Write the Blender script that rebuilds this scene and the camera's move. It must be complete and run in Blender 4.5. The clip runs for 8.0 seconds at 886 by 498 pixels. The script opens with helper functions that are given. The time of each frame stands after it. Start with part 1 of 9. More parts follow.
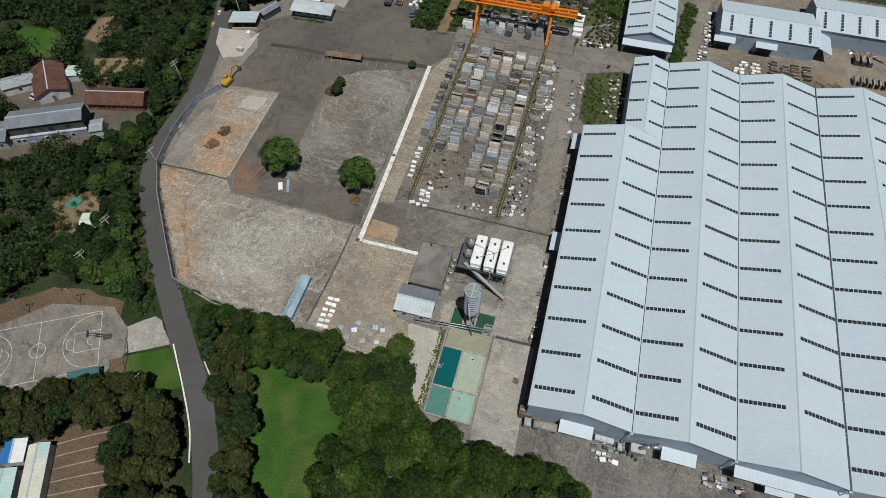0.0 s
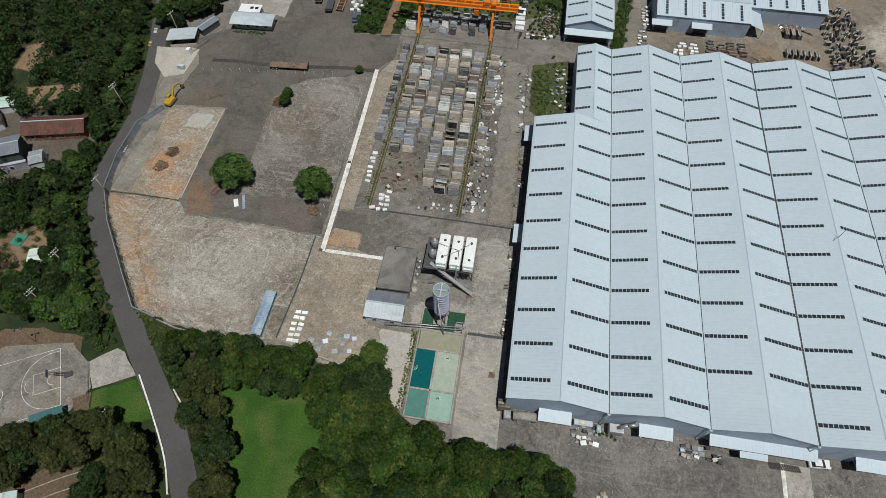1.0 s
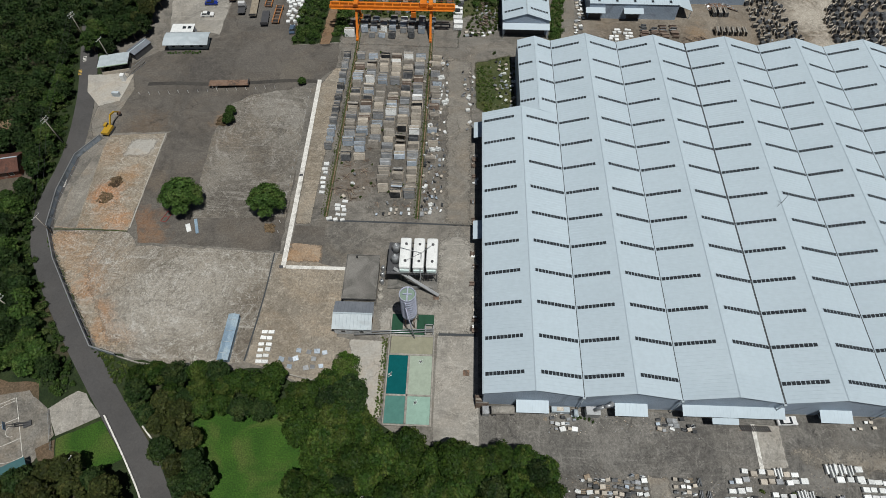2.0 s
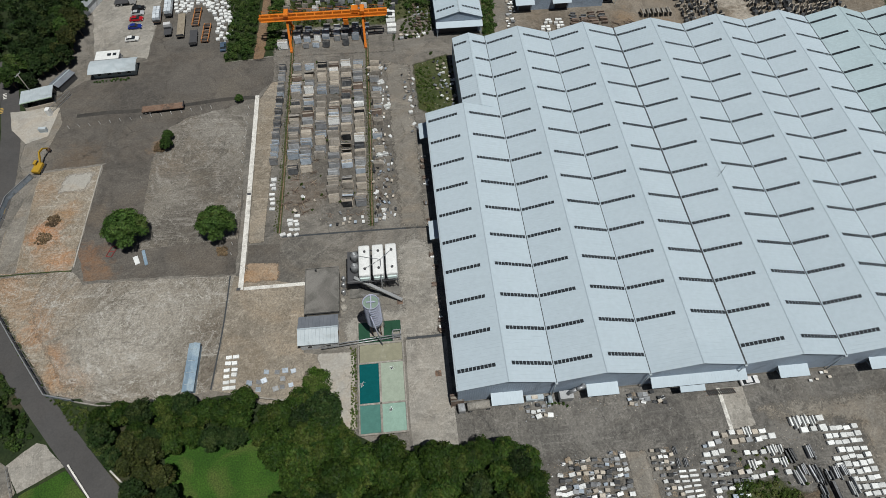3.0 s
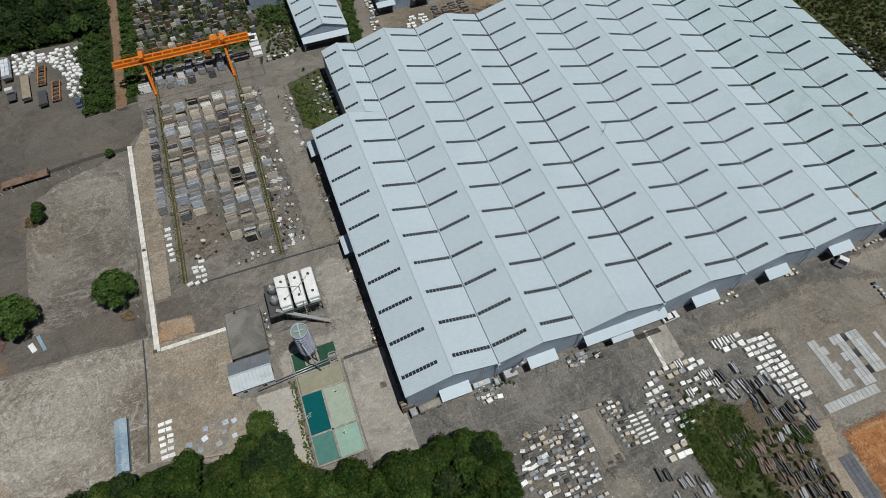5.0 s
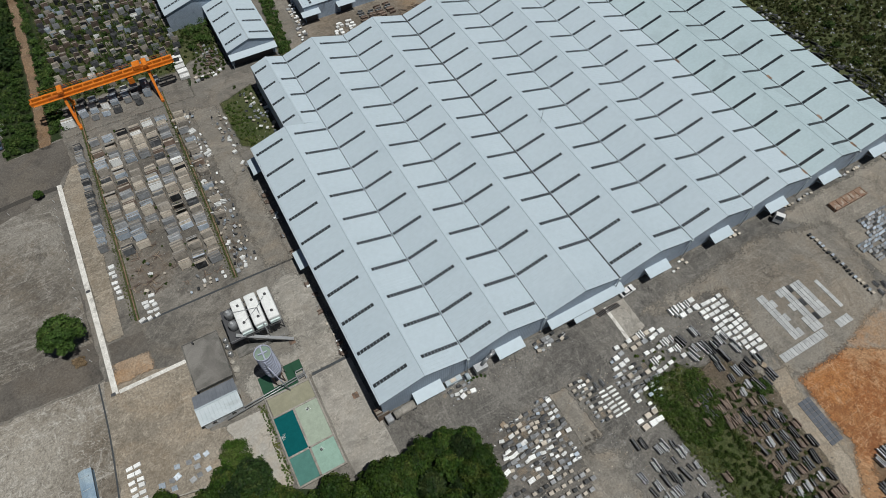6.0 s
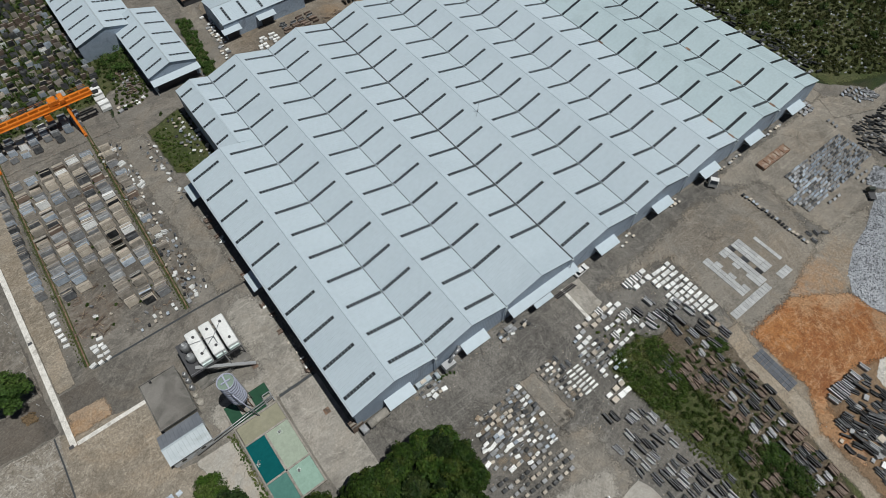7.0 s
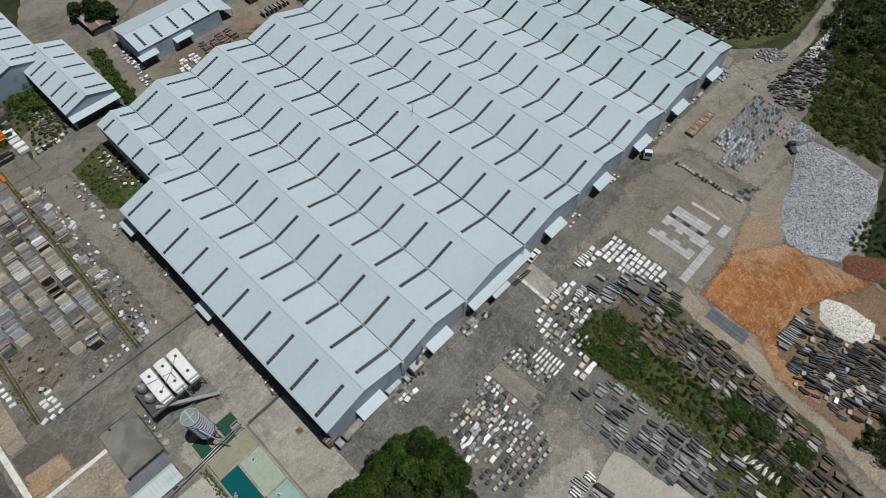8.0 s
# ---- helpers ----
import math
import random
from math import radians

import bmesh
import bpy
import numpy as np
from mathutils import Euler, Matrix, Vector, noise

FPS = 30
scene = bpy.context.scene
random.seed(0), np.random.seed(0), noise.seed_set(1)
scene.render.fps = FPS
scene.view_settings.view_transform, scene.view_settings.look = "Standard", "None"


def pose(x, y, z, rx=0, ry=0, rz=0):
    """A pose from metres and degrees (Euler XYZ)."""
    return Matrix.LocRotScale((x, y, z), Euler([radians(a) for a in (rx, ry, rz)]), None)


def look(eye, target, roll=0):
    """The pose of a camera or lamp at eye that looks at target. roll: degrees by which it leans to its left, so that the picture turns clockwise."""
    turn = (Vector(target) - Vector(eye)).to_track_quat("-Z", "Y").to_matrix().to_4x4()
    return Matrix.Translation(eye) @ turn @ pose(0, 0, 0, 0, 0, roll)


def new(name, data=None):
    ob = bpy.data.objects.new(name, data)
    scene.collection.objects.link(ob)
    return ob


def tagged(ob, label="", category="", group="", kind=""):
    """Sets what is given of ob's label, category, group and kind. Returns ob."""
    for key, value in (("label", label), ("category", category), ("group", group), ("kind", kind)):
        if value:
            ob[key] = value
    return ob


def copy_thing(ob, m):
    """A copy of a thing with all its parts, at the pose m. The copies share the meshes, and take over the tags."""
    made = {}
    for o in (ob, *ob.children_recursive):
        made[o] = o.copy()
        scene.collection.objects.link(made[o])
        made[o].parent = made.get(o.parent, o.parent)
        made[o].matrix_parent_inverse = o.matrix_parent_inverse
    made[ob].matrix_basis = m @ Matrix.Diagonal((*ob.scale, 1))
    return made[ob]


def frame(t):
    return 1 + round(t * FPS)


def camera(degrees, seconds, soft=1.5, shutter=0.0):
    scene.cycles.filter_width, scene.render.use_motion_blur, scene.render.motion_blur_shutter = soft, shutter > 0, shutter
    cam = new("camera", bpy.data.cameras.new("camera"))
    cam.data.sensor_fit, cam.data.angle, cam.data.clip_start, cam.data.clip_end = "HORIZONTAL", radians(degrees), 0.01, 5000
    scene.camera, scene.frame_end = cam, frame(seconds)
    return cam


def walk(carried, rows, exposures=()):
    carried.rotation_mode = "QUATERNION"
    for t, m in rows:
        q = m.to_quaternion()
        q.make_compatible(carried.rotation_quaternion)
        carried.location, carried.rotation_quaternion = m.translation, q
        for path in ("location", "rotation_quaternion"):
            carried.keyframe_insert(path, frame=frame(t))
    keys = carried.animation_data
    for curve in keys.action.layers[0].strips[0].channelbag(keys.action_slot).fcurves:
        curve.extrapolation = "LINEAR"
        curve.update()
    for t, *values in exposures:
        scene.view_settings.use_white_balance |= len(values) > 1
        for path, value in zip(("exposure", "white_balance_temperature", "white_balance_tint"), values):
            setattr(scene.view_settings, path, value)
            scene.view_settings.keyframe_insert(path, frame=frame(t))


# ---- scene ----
# Plan: x runs along the warehouse front, y along its long side, origin at its front corner.
cam = camera(74.61, 8.0, 0.62)
EYE = (-7.21, -39.92, 127.40)
PATH = [
    (0, (-21.51, 11.08, 42.58), -0.32),
    (0.5, (-18.69, 11.82, 42.60), -0.14),
    (1, (-15.54, 12.47, 42.63), -0.03),
    (1.5, (-12.38, 12.98, 42.70), -0.01),
    (3, (-1.89, 13.38, 42.96), 0.14),
    (3.5, (1.72, 13.01, 43.03), 0.18),
    (4, (5.21, 12.45, 43.12), 0.17),
    (4.5, (8.67, 11.62, 43.19), 0.23),
    (6, (19.06, 7.35, 43.28), 0.01),
    (6.5, (22.48, 5.32, 43.31), -0.06),
    (7, (25.76, 3.03, 43.33), -0.08),
    (7.5, (28.63, 0.65, 43.32), -0.09),
    (8, (31.80, -2.39, 43.32), -0.25),
]
walk(cam, [(t, look(EYE, target, roll)) for t, target, roll in PATH], [(0.0, 0.03), (1.5, 0.0), (3.5, -0.07), (8.0, -0.10)])

# ---- light ----
SUN_AZ, SUN_EL = -55.0, 72.0  # degrees: from +x towards +y, and above the ground
world = bpy.data.worlds.new("world")
scene.world = world
world.use_nodes = True
wn = world.node_tree.nodes
sky = wn.new("ShaderNodeTexSky")
sky.sky_type = "NISHITA"
sky.sun_disc = False
sky.sun_elevation = radians(SUN_EL)
sky.sun_rotation = radians(90.0 - SUN_AZ)
world.node_tree.links.new(sky.outputs[0], wn["Background"].inputs[0])
wn["Background"].inputs[1].default_value = 0.021
sun = new("sun", bpy.data.lights.new("sun", "SUN"))
sun.data.energy = 3.72
sun.data.angle = radians(0.5)
sun.data.color = (0.975, 0.975, 0.935)
sun_way = Vector((math.cos(radians(SUN_EL)) * math.cos(radians(SUN_AZ)), math.cos(radians(SUN_EL)) * math.sin(radians(SUN_AZ)), math.sin(radians(SUN_EL))))
sun.matrix_world = look(sun_way * 300, (0, 0, 0))

# ---- mesh tools ----
rng = random.Random(11)
TAU = 2 * math.pi


class Acc:
    """Collects faces for one mesh."""

    def __init__(self):
        self.v, self.f, self.m, self.smooth = [], [], [], []

    def add(self, verts, faces, mat=0, smooth=False):
        n = len(self.v)
        self.v += [tuple(p) for p in verts]
        self.f += [tuple(i + n for i in face) for face in faces]
        self.m += [mat] * len(faces)
        self.smooth += [smooth] * len(faces)
        return self

    def box(self, lo, hi, mat=0, m=None, taper=1.0):
        (x0, y0, z0), (x1, y1, z1) = lo, hi
        cx, cy = (x0 + x1) / 2, (y0 + y1) / 2
        vs = [Vector((x, y, z0)) for x, y in ((x0, y0), (x1, y0), (x1, y1), (x0, y1))]
        vs += [Vector((cx + (x - cx) * taper, cy + (y - cy) * taper, z1)) for x, y in ((x0, y0), (x1, y0), (x1, y1), (x0, y1))]
        if m is not None:
            vs = [m @ p for p in vs]
        return self.add(vs, [(3, 2, 1, 0), (4, 5, 6, 7), (0, 1, 5, 4), (1, 2, 6, 5), (2, 3, 7, 6), (3, 0, 4, 7)], mat)

    def chamfer(self, lo, hi, b, mat=0, m=None):
        """A box whose top edges are chamfered by b."""
        (x0, y0, z0), (x1, y1, z1) = lo, hi
        ring = lambda d, z: [Vector((x0 + d, y0 + d, z)), Vector((x1 - d, y0 + d, z)), Vector((x1 - d, y1 - d, z)), Vector((x0 + d, y1 - d, z))]
        vs = ring(0, z0) + ring(0, z1 - b) + ring(b, z1)
        if m is not None:
            vs = [m @ p for p in vs]
        fs = [(3, 2, 1, 0), (8, 9, 10, 11)]
        for k in (0, 4):
            fs += [(k + i, k + (i + 1) % 4, k + 4 + (i + 1) % 4, k + 4 + i) for i in range(4)]
        return self.add(vs, fs, mat)

    def rod(self, a, b, r0, r1=None, n=8, mat=0, caps=True):
        """A round bar from a to b."""
        a, b = Vector(a), Vector(b)
        r1 = r0 if r1 is None else r1
        q = (b - a).to_track_quat("Z", "Y")
        vs = []
        for p, r in ((a, r0), (b, r1)):
            vs += [p + q @ Vector((r * math.cos(TAU * i / n), r * math.sin(TAU * i / n), 0)) for i in range(n)]
        self.add(vs, [(i, (i + 1) % n, n + (i + 1) % n, n + i) for i in range(n)], mat, n > 6)
        if caps:
            k = len(self.v) - 2 * n
            self.f += [tuple(k + n - 1 - i for i in range(n)), tuple(k + n + i for i in range(n))]
            self.m += [mat] * 2
            self.smooth += [False] * 2
        return self

    def beam(self, a, b, w, h, mat=0):
        """A square bar from a to b, w wide and h high."""
        a, b = Vector(a), Vector(b)
        d = (b - a).normalized()
        side = Vector((0, 0, 1)).cross(d)
        side = side.normalized() if side.length > 1e-4 else Vector((1, 0, 0))
        up = d.cross(side)
        vs = [p + side * (sx * w / 2) + up * (sz * h / 2) for p in (a, b) for sx, sz in ((-1, -1), (1, -1), (1, 1), (-1, 1))]
        return self.add(vs, [(0, 1, 2, 3), (7, 6, 5, 4), (0, 4, 5, 1), (1, 5, 6, 2), (2, 6, 7, 3), (3, 7, 4, 0)], mat)

    def lathe(self, rings, n=20, mat=0, centre=(0, 0), cap=True):
        """Rings of (radius, z) turned round a vertical axis."""
        vs = [(centre[0] + r * math.cos(TAU * i / n), centre[1] + r * math.sin(TAU * i / n), z) for r, z in rings for i in range(n)]
        fs = [(k * n + i, k * n + (i + 1) % n, (k + 1) * n + (i + 1) % n, (k + 1) * n + i) for k in range(len(rings) - 1) for i in range(n)]
        self.add(vs, fs, mat, True)
        if cap:
            k = len(self.v) - n
            self.f.append(tuple(k + i for i in range(n)))
            self.m.append(mat)
            self.smooth.append(False)
        return self

    def prism(self, outline, z0, z1, mat=0, m=None):
        """An upright prism over an outline that runs counter-clockwise."""
        n = len(outline)
        vs = [Vector((x, y, z0)) for x, y in outline] + [Vector((x, y, z1)) for x, y in outline]
        if m is not None:
            vs = [m @ p for p in vs]
        return self.add(vs, [tuple(range(n - 1, -1, -1)), tuple(range(n, 2 * n))] + [(i, (i + 1) % n, n + (i + 1) % n, n + i) for i in range(n)], mat)

    def mesh(self, name, mats):
        me = bpy.data.meshes.new(name)
        me.from_pydata(self.v, [], self.f)
        for mt in mats if isinstance(mats, (list, tuple)) else [mats]:
            me.materials.append(mt)
        me.polygons.foreach_set("material_index", self.m)
        me.polygons.foreach_set("use_smooth", self.smooth)
        me.update()
        return me


def part(name, acc, mats, parent=None, label=""):
    """Links one mesh object, as a thing of its own or under its parent."""
    ob = new(name, acc.mesh(name, mats))
    ob.parent = parent
    return tagged(ob, label) if label else ob


def thing(name, label, category, m=None, group="", kind=""):
    """An Empty at the base of a thing with parts."""
    ob = new(name)
    if m is not None:
        ob.matrix_basis = m
    return tagged(ob, label, category, group, kind)


class Stamp:
    """A thing that is built once and then set down again and again."""

    def __init__(self, ob):
        self.ob, self.used = ob, False

    def put(self, x, y, rz=0.0, z=0.0):
        m = pose(x, y, z, 0, 0, rz)
        if self.used:
            return copy_thing(self.ob, m)
        self.used = True
        self.ob.matrix_basis = m
        return self.ob


class Joined:
    """Far-off repeats of stamped things, gathered into one mesh."""

    def __init__(self):
        self.acc, self.mats = Acc(), []

    def put(self, stamp, x, y, rz, k):
        m = pose(x, y, 0, 0, 0, rz) @ Matrix.Diagonal((*k, 1))
        for o in (stamp.ob, *stamp.ob.children_recursive):
            if not o.data:
                continue
            mt = o.data.materials[0]
            if mt not in self.mats:
                self.mats.append(mt)
            self.acc.add([m @ v.co for v in o.data.vertices], [tuple(p.vertices) for p in o.data.polygons], self.mats.index(mt))

    def done(self, name, label, category):
        return tagged(part(name, self.acc, self.mats), label, category, kind="stuff")


def inside(x, y, poly):
    hit = False
    for (x0, y0), (x1, y1) in zip(poly, poly[1:] + poly[:1]):
        if (y0 > y) != (y1 > y) and x < (x1 - x0) * (y - y0) / (y1 - y0) + x0:
            hit = not hit
    return hit


def spread(poly, gap, r, tries=4000, keep_out=()):
    """Uneven places in an outline, at least gap apart."""
    xs, ys = [p[0] for p in poly], [p[1] for p in poly]
    cells, out = {}, []
    for _ in range(tries):
        x, y = r.uniform(min(xs), max(xs)), r.uniform(min(ys), max(ys))
        if not inside(x, y, poly) or any(inside(x, y, k) for k in keep_out):
            continue
        c = (int(x // gap), int(y // gap))
        if any((x - a) ** 2 + (y - b) ** 2 < gap * gap for i in (-1, 0, 1) for j in (-1, 0, 1) for a, b in cells.get((c[0] + i, c[1] + j), ())):
            continue
        cells.setdefault(c, []).append((x, y))
        out.append((x, y))
    return out


# ---- materials ----
def surface(name, a, b, c=None, scale=0.3, patch=0.05, amount=0.5, rough=0.85, metal=0.0, grain=8.0, bump=0.15, bump_size=0.05, each=0.0, island=0.0, stretch=None, band=None, spec=0.3, grit=0.28):
    """Two colours mixed by a noise, a third in patches, fine grain, and relief. each, island: how far whole objects, or loose pieces, differ.
    band: (axis, spacing, depth) of a ribbed profile."""
    mt = bpy.data.materials.new(name)
    mt.use_nodes = True
    nt = mt.node_tree
    n, link = nt.nodes, nt.links.new
    out = n["Principled BSDF"]
    out.inputs["Roughness"].default_value, out.inputs["Metallic"].default_value = rough, metal
    out.inputs["Specular IOR Level"].default_value = spec
    co = n.new("ShaderNodeTexCoord").outputs["Object"]
    if each:
        info = n.new("ShaderNodeObjectInfo")
        shift = n.new("ShaderNodeVectorMath")
        shift.operation = "SCALE"
        shift.inputs[0].default_value = (37.0, 23.0, 11.0)
        link(info.outputs["Random"], shift.inputs["Scale"])
        plus = n.new("ShaderNodeVectorMath")
        link(co, plus.inputs[0])
        link(shift.outputs[0], plus.inputs[1])
        co = plus.outputs[0]
    if stretch:
        mp = n.new("ShaderNodeMapping")
        mp.inputs["Scale"].default_value = stretch
        link(co, mp.inputs[0])
        co = mp.outputs[0]

    def noise_at(sc, detail, distort=0.0):
        t = n.new("ShaderNodeTexNoise")
        t.inputs["Scale"].default_value, t.inputs["Detail"].default_value, t.inputs["Distortion"].default_value = sc, detail, distort
        link(co, t.inputs["Vector"])
        return t.outputs["Fac"]

    def ramp(fac, lo, hi):
        r = n.new("ShaderNodeMapRange")
        r.inputs["From Min"].default_value, r.inputs["From Max"].default_value = lo, hi
        link(fac, r.inputs["Value"])
        return r.outputs[0]

    def mix(kind, fac, x, y):
        mx = n.new("ShaderNodeMix")
        mx.data_type, mx.blend_type = "RGBA", kind
        for v, s in ((fac, mx.inputs[0]), (x, mx.inputs[6]), (y, mx.inputs[7])):
            if isinstance(v, (int, float)):
                s.default_value = v
            elif isinstance(v, tuple):
                s.default_value = (*v, 1)
            else:
                link(v, s)
        return mx.outputs[2]

    col = mix("MIX", ramp(noise_at(scale, 6, 0.4), 0.36, 0.64), a, b)
    if c:
        lim = 0.62 - 0.24 * amount
        col = mix("MIX", ramp(noise_at(patch, 7, 1.0), lim, lim + 0.12), col, c)
    g = noise_at(grain, 4)
    gray = n.new("ShaderNodeMapRange")
    gray.inputs["From Min"].default_value, gray.inputs["From Max"].default_value = 0.3, 0.7
    gray.inputs["To Min"].default_value, gray.inputs["To Max"].default_value = 1 - grit, 1 + grit
    link(g, gray.inputs["Value"])
    col = mix("MULTIPLY", 1.0, col, gray.outputs[0])
    for amt, src in ((each, "each"), (island, "island")):
        if amt:
            rnd = info.outputs["Random"] if src == "each" else n.new("ShaderNodeNewGeometry").outputs["Random Per Island"]
            v = n.new("ShaderNodeMapRange")
            v.inputs["To Min"].default_value, v.inputs["To Max"].default_value = 1 - amt, 1 + amt
            link(rnd, v.inputs["Value"])
            col = mix("MULTIPLY", 1.0, col, v.outputs[0])
    link(col, out.inputs["Base Color"])
    height = g
    bn = n.new("ShaderNodeBump")
    bn.inputs["Strength"].default_value, bn.inputs["Distance"].default_value = bump, bump_size
    link(height, bn.inputs["Height"])
    normal = bn.outputs[0]
    if band:
        axis, gap, depth = band
        w = n.new("ShaderNodeTexWave")
        w.bands_direction, w.wave_profile = axis, "SIN"
        w.inputs["Scale"].default_value = 20.0 / (gap * 20.0) * 0.314159
        link(n.new("ShaderNodeTexCoord").outputs["Object"], w.inputs["Vector"])
        b2 = n.new("ShaderNodeBump")
        b2.inputs["Strength"].default_value, b2.inputs["Distance"].default_value = 0.6, depth
        link(w.outputs["Fac"], b2.inputs["Height"])
        link(normal, b2.inputs["Normal"])
        normal = b2.outputs[0]
    link(normal, out.inputs["Normal"])
    return mt


def paving(name, base, light, dark, scuff=0.35, crack=0.12, grit=0.2, stain=0.5, swirl=0.0, centre=(0.0, 0.0), scuff_size=0.9, rough=0.9, scuff_col=None, bump=0.25, tint=None, warm=0.4, spots=()):
    """Old paving or bare earth: broad stains, a warm tint of dirt, worn light patches, scratches, cracks and grit, each at its own size.
    spots: (x, y, radius, colour, strength) of single worn or stained places with ragged edges."""
    mt = bpy.data.materials.new(name)
    mt.use_nodes = True
    n, link = mt.node_tree.nodes, mt.node_tree.links.new
    out = n["Principled BSDF"]
    out.inputs["Roughness"].default_value, out.inputs["Specular IOR Level"].default_value = rough, 0.2
    co = n.new("ShaderNodeTexCoord").outputs["Object"]
    off = 7.0 * len(name)

    def shifted(rot=0.0, scale=(1.0, 1.0, 1.0)):
        mp = n.new("ShaderNodeMapping")
        mp.inputs["Location"].default_value = (off, off * 1.7, 0)
        mp.inputs["Rotation"].default_value = (0, 0, radians(rot))
        mp.inputs["Scale"].default_value = scale
        link(co, mp.inputs[0])
        return mp.outputs[0]

    own = shifted()

    def nz(sc, detail=6.0, distort=0.0, vec=None, rgh=0.62):
        t = n.new("ShaderNodeTexNoise")
        t.inputs["Scale"].default_value, t.inputs["Detail"].default_value, t.inputs["Distortion"].default_value = sc, detail, distort
        t.inputs["Roughness"].default_value = rgh
        link(vec or own, t.inputs["Vector"])
        return t.outputs["Fac"]

    def mr(v, a, b, c=0.0, d=1.0):
        r = n.new("ShaderNodeMapRange")
        for k, x in zip(("From Min", "From Max", "To Min", "To Max"), (a, b, c, d)):
            r.inputs[k].default_value = x
        link(v, r.inputs["Value"])
        return r.outputs[0]

    def op(kind, a, b):
        m = n.new("ShaderNodeMath")
        m.operation = kind
        link(a, m.inputs[0])
        if isinstance(b, (int, float)):
            m.inputs[1].default_value = b
        else:
            link(b, m.inputs[1])
        return m.outputs[0]

    mul = lambda a, b: op("MULTIPLY", a, b)

    def mix(kind, fac, x, y):
        mx = n.new("ShaderNodeMix")
        mx.data_type, mx.blend_type = "RGBA", kind
        for v, sk in ((fac, mx.inputs[0]), (x, mx.inputs[6]), (y, mx.inputs[7])):
            if isinstance(v, (int, float)):
                sk.default_value = v
            elif isinstance(v, tuple):
                sk.default_value = (*v, 1)
            else:
                link(v, sk)
        return mx.outputs[2]

    pale = scuff_col or tuple(min(1.0, v * 1.5) for v in light)
    earth = tint or (light[0] * 1.05, light[1] * 0.86, light[2] * 0.66)
    col = mix("MIX", mr(nz(0.045, 9, 0.8), 0.40, 0.60), base, light)
    col = mix("MIX", mul(mr(nz(0.075, 8, 1.6), 0.44, 0.64), warm), col, earth)
    col = mix("MIX", mul(mr(nz(0.13, 10, 1.4), 0.47, 0.64), stain), col, dark)
    ragged = nz(0.42, 9, 0.8, None, 0.7)
    for x, y, rad, tone, amt in spots:
        d = n.new("ShaderNodeVectorMath")
        d.operation = "DISTANCE"
        link(co, d.inputs[0])
        d.inputs[1].default_value = (x, y, 0.03)
        edge = op("ADD", d.outputs["Value"], mr(ragged, 0.25, 0.75, -rad * 0.7, rad * 0.7))
        col = mix("MIX", mr(edge, rad * 1.15, rad * 0.45, 0.0, amt), col, tone)
    col = mix("MIX", mul(mr(nz(0.7, 9, 0.6), 0.38, 0.66), 0.4), col, light)
    where = mr(nz(0.07, 6, 0.6), 0.40, 0.60, 0.15, 1.0)
    col = mix("MIX", mul(mul(mr(nz(scuff_size, 10, 1.4, None, 0.72), 0.53, 0.64), where), scuff), col, pale)
    if swirl:
        for ang, sx, sy in ((18.0, 0.16, 1.0), (-34.0, 0.10, 0.8), (4.0, 0.06, 1.2)):
            col = mix("MIX", mul(mul(mr(nz(1.0, 7, 0.5, shifted(ang, (sx, sy, 1.0)), 0.7), 0.55, 0.66), mr(nz(0.09 + 0.03 * sy, 7, 0.5), 0.47, 0.57)), swirl), col, pale)
        mp = n.new("ShaderNodeMapping")
        mp.inputs["Location"].default_value = (-centre[0], -centre[1], 0)
        link(co, mp.inputs[0])
        xyz = n.new("ShaderNodeSeparateXYZ")
        link(mp.outputs[0], xyz.inputs[0])
        x2, y2 = xyz.outputs[0], xyz.outputs[1]
        for push, turns, lo, amt in ((0.0, 2.6, 0.53, 1.0), (9.0, 1.7, 0.56, 0.8)):
            px, py = op("ADD", x2, push), op("SUBTRACT", y2, push * 0.6)
            rad = op("SQRT", op("ADD", mul(px, px), op("ADD", mul(py, py), 0.5)), 0.0)
            com = n.new("ShaderNodeCombineXYZ")
            for v, k in ((op("MULTIPLY", rad, 0.85), 0), (mul(op("DIVIDE", px, rad), turns), 1), (mul(op("DIVIDE", py, rad), turns), 2)):
                link(v, com.inputs[k])
            arcs = nz(1.0, 8, 0.25, com.outputs[0], 0.72)
            col = mix("MIX", mul(mul(mr(arcs, lo, lo + 0.09), mr(nz(0.07 + 0.01 * push, 7, 0.6), 0.42, 0.58)), min(0.85, swirl * amt)), col, pale)
            col = mix("MIX", mul(mr(arcs, 0.46, 0.36), min(0.5, swirl * 0.5)), col, dark)
        if swirl >= 0.4:
            for sc, wid, cut in ((0.16, 0.006, 0.50), (0.33, 0.008, 0.53)):
                f = nz(sc, 5, 1.5, None, 0.55)
                ridge = op("ABSOLUTE", op("SUBTRACT", f, 0.5), 0.0)
                col = mix("MIX", mul(mul(mr(ridge, wid, wid * 2.4, 1.0, 0.0), mr(nz(0.11 + sc * 0.3, 7, 0.6), cut, cut + 0.06)), min(0.8, swirl)), col, pale)
                ridge = op("ABSOLUTE", op("SUBTRACT", f, 0.56), 0.0)
                col = mix("MIX", mul(mul(mr(ridge, wid, wid * 3, 1.0, 0.0), mr(nz(0.13 + sc * 0.3, 7, 0.6), cut, cut + 0.06)), 0.5), col, dark)
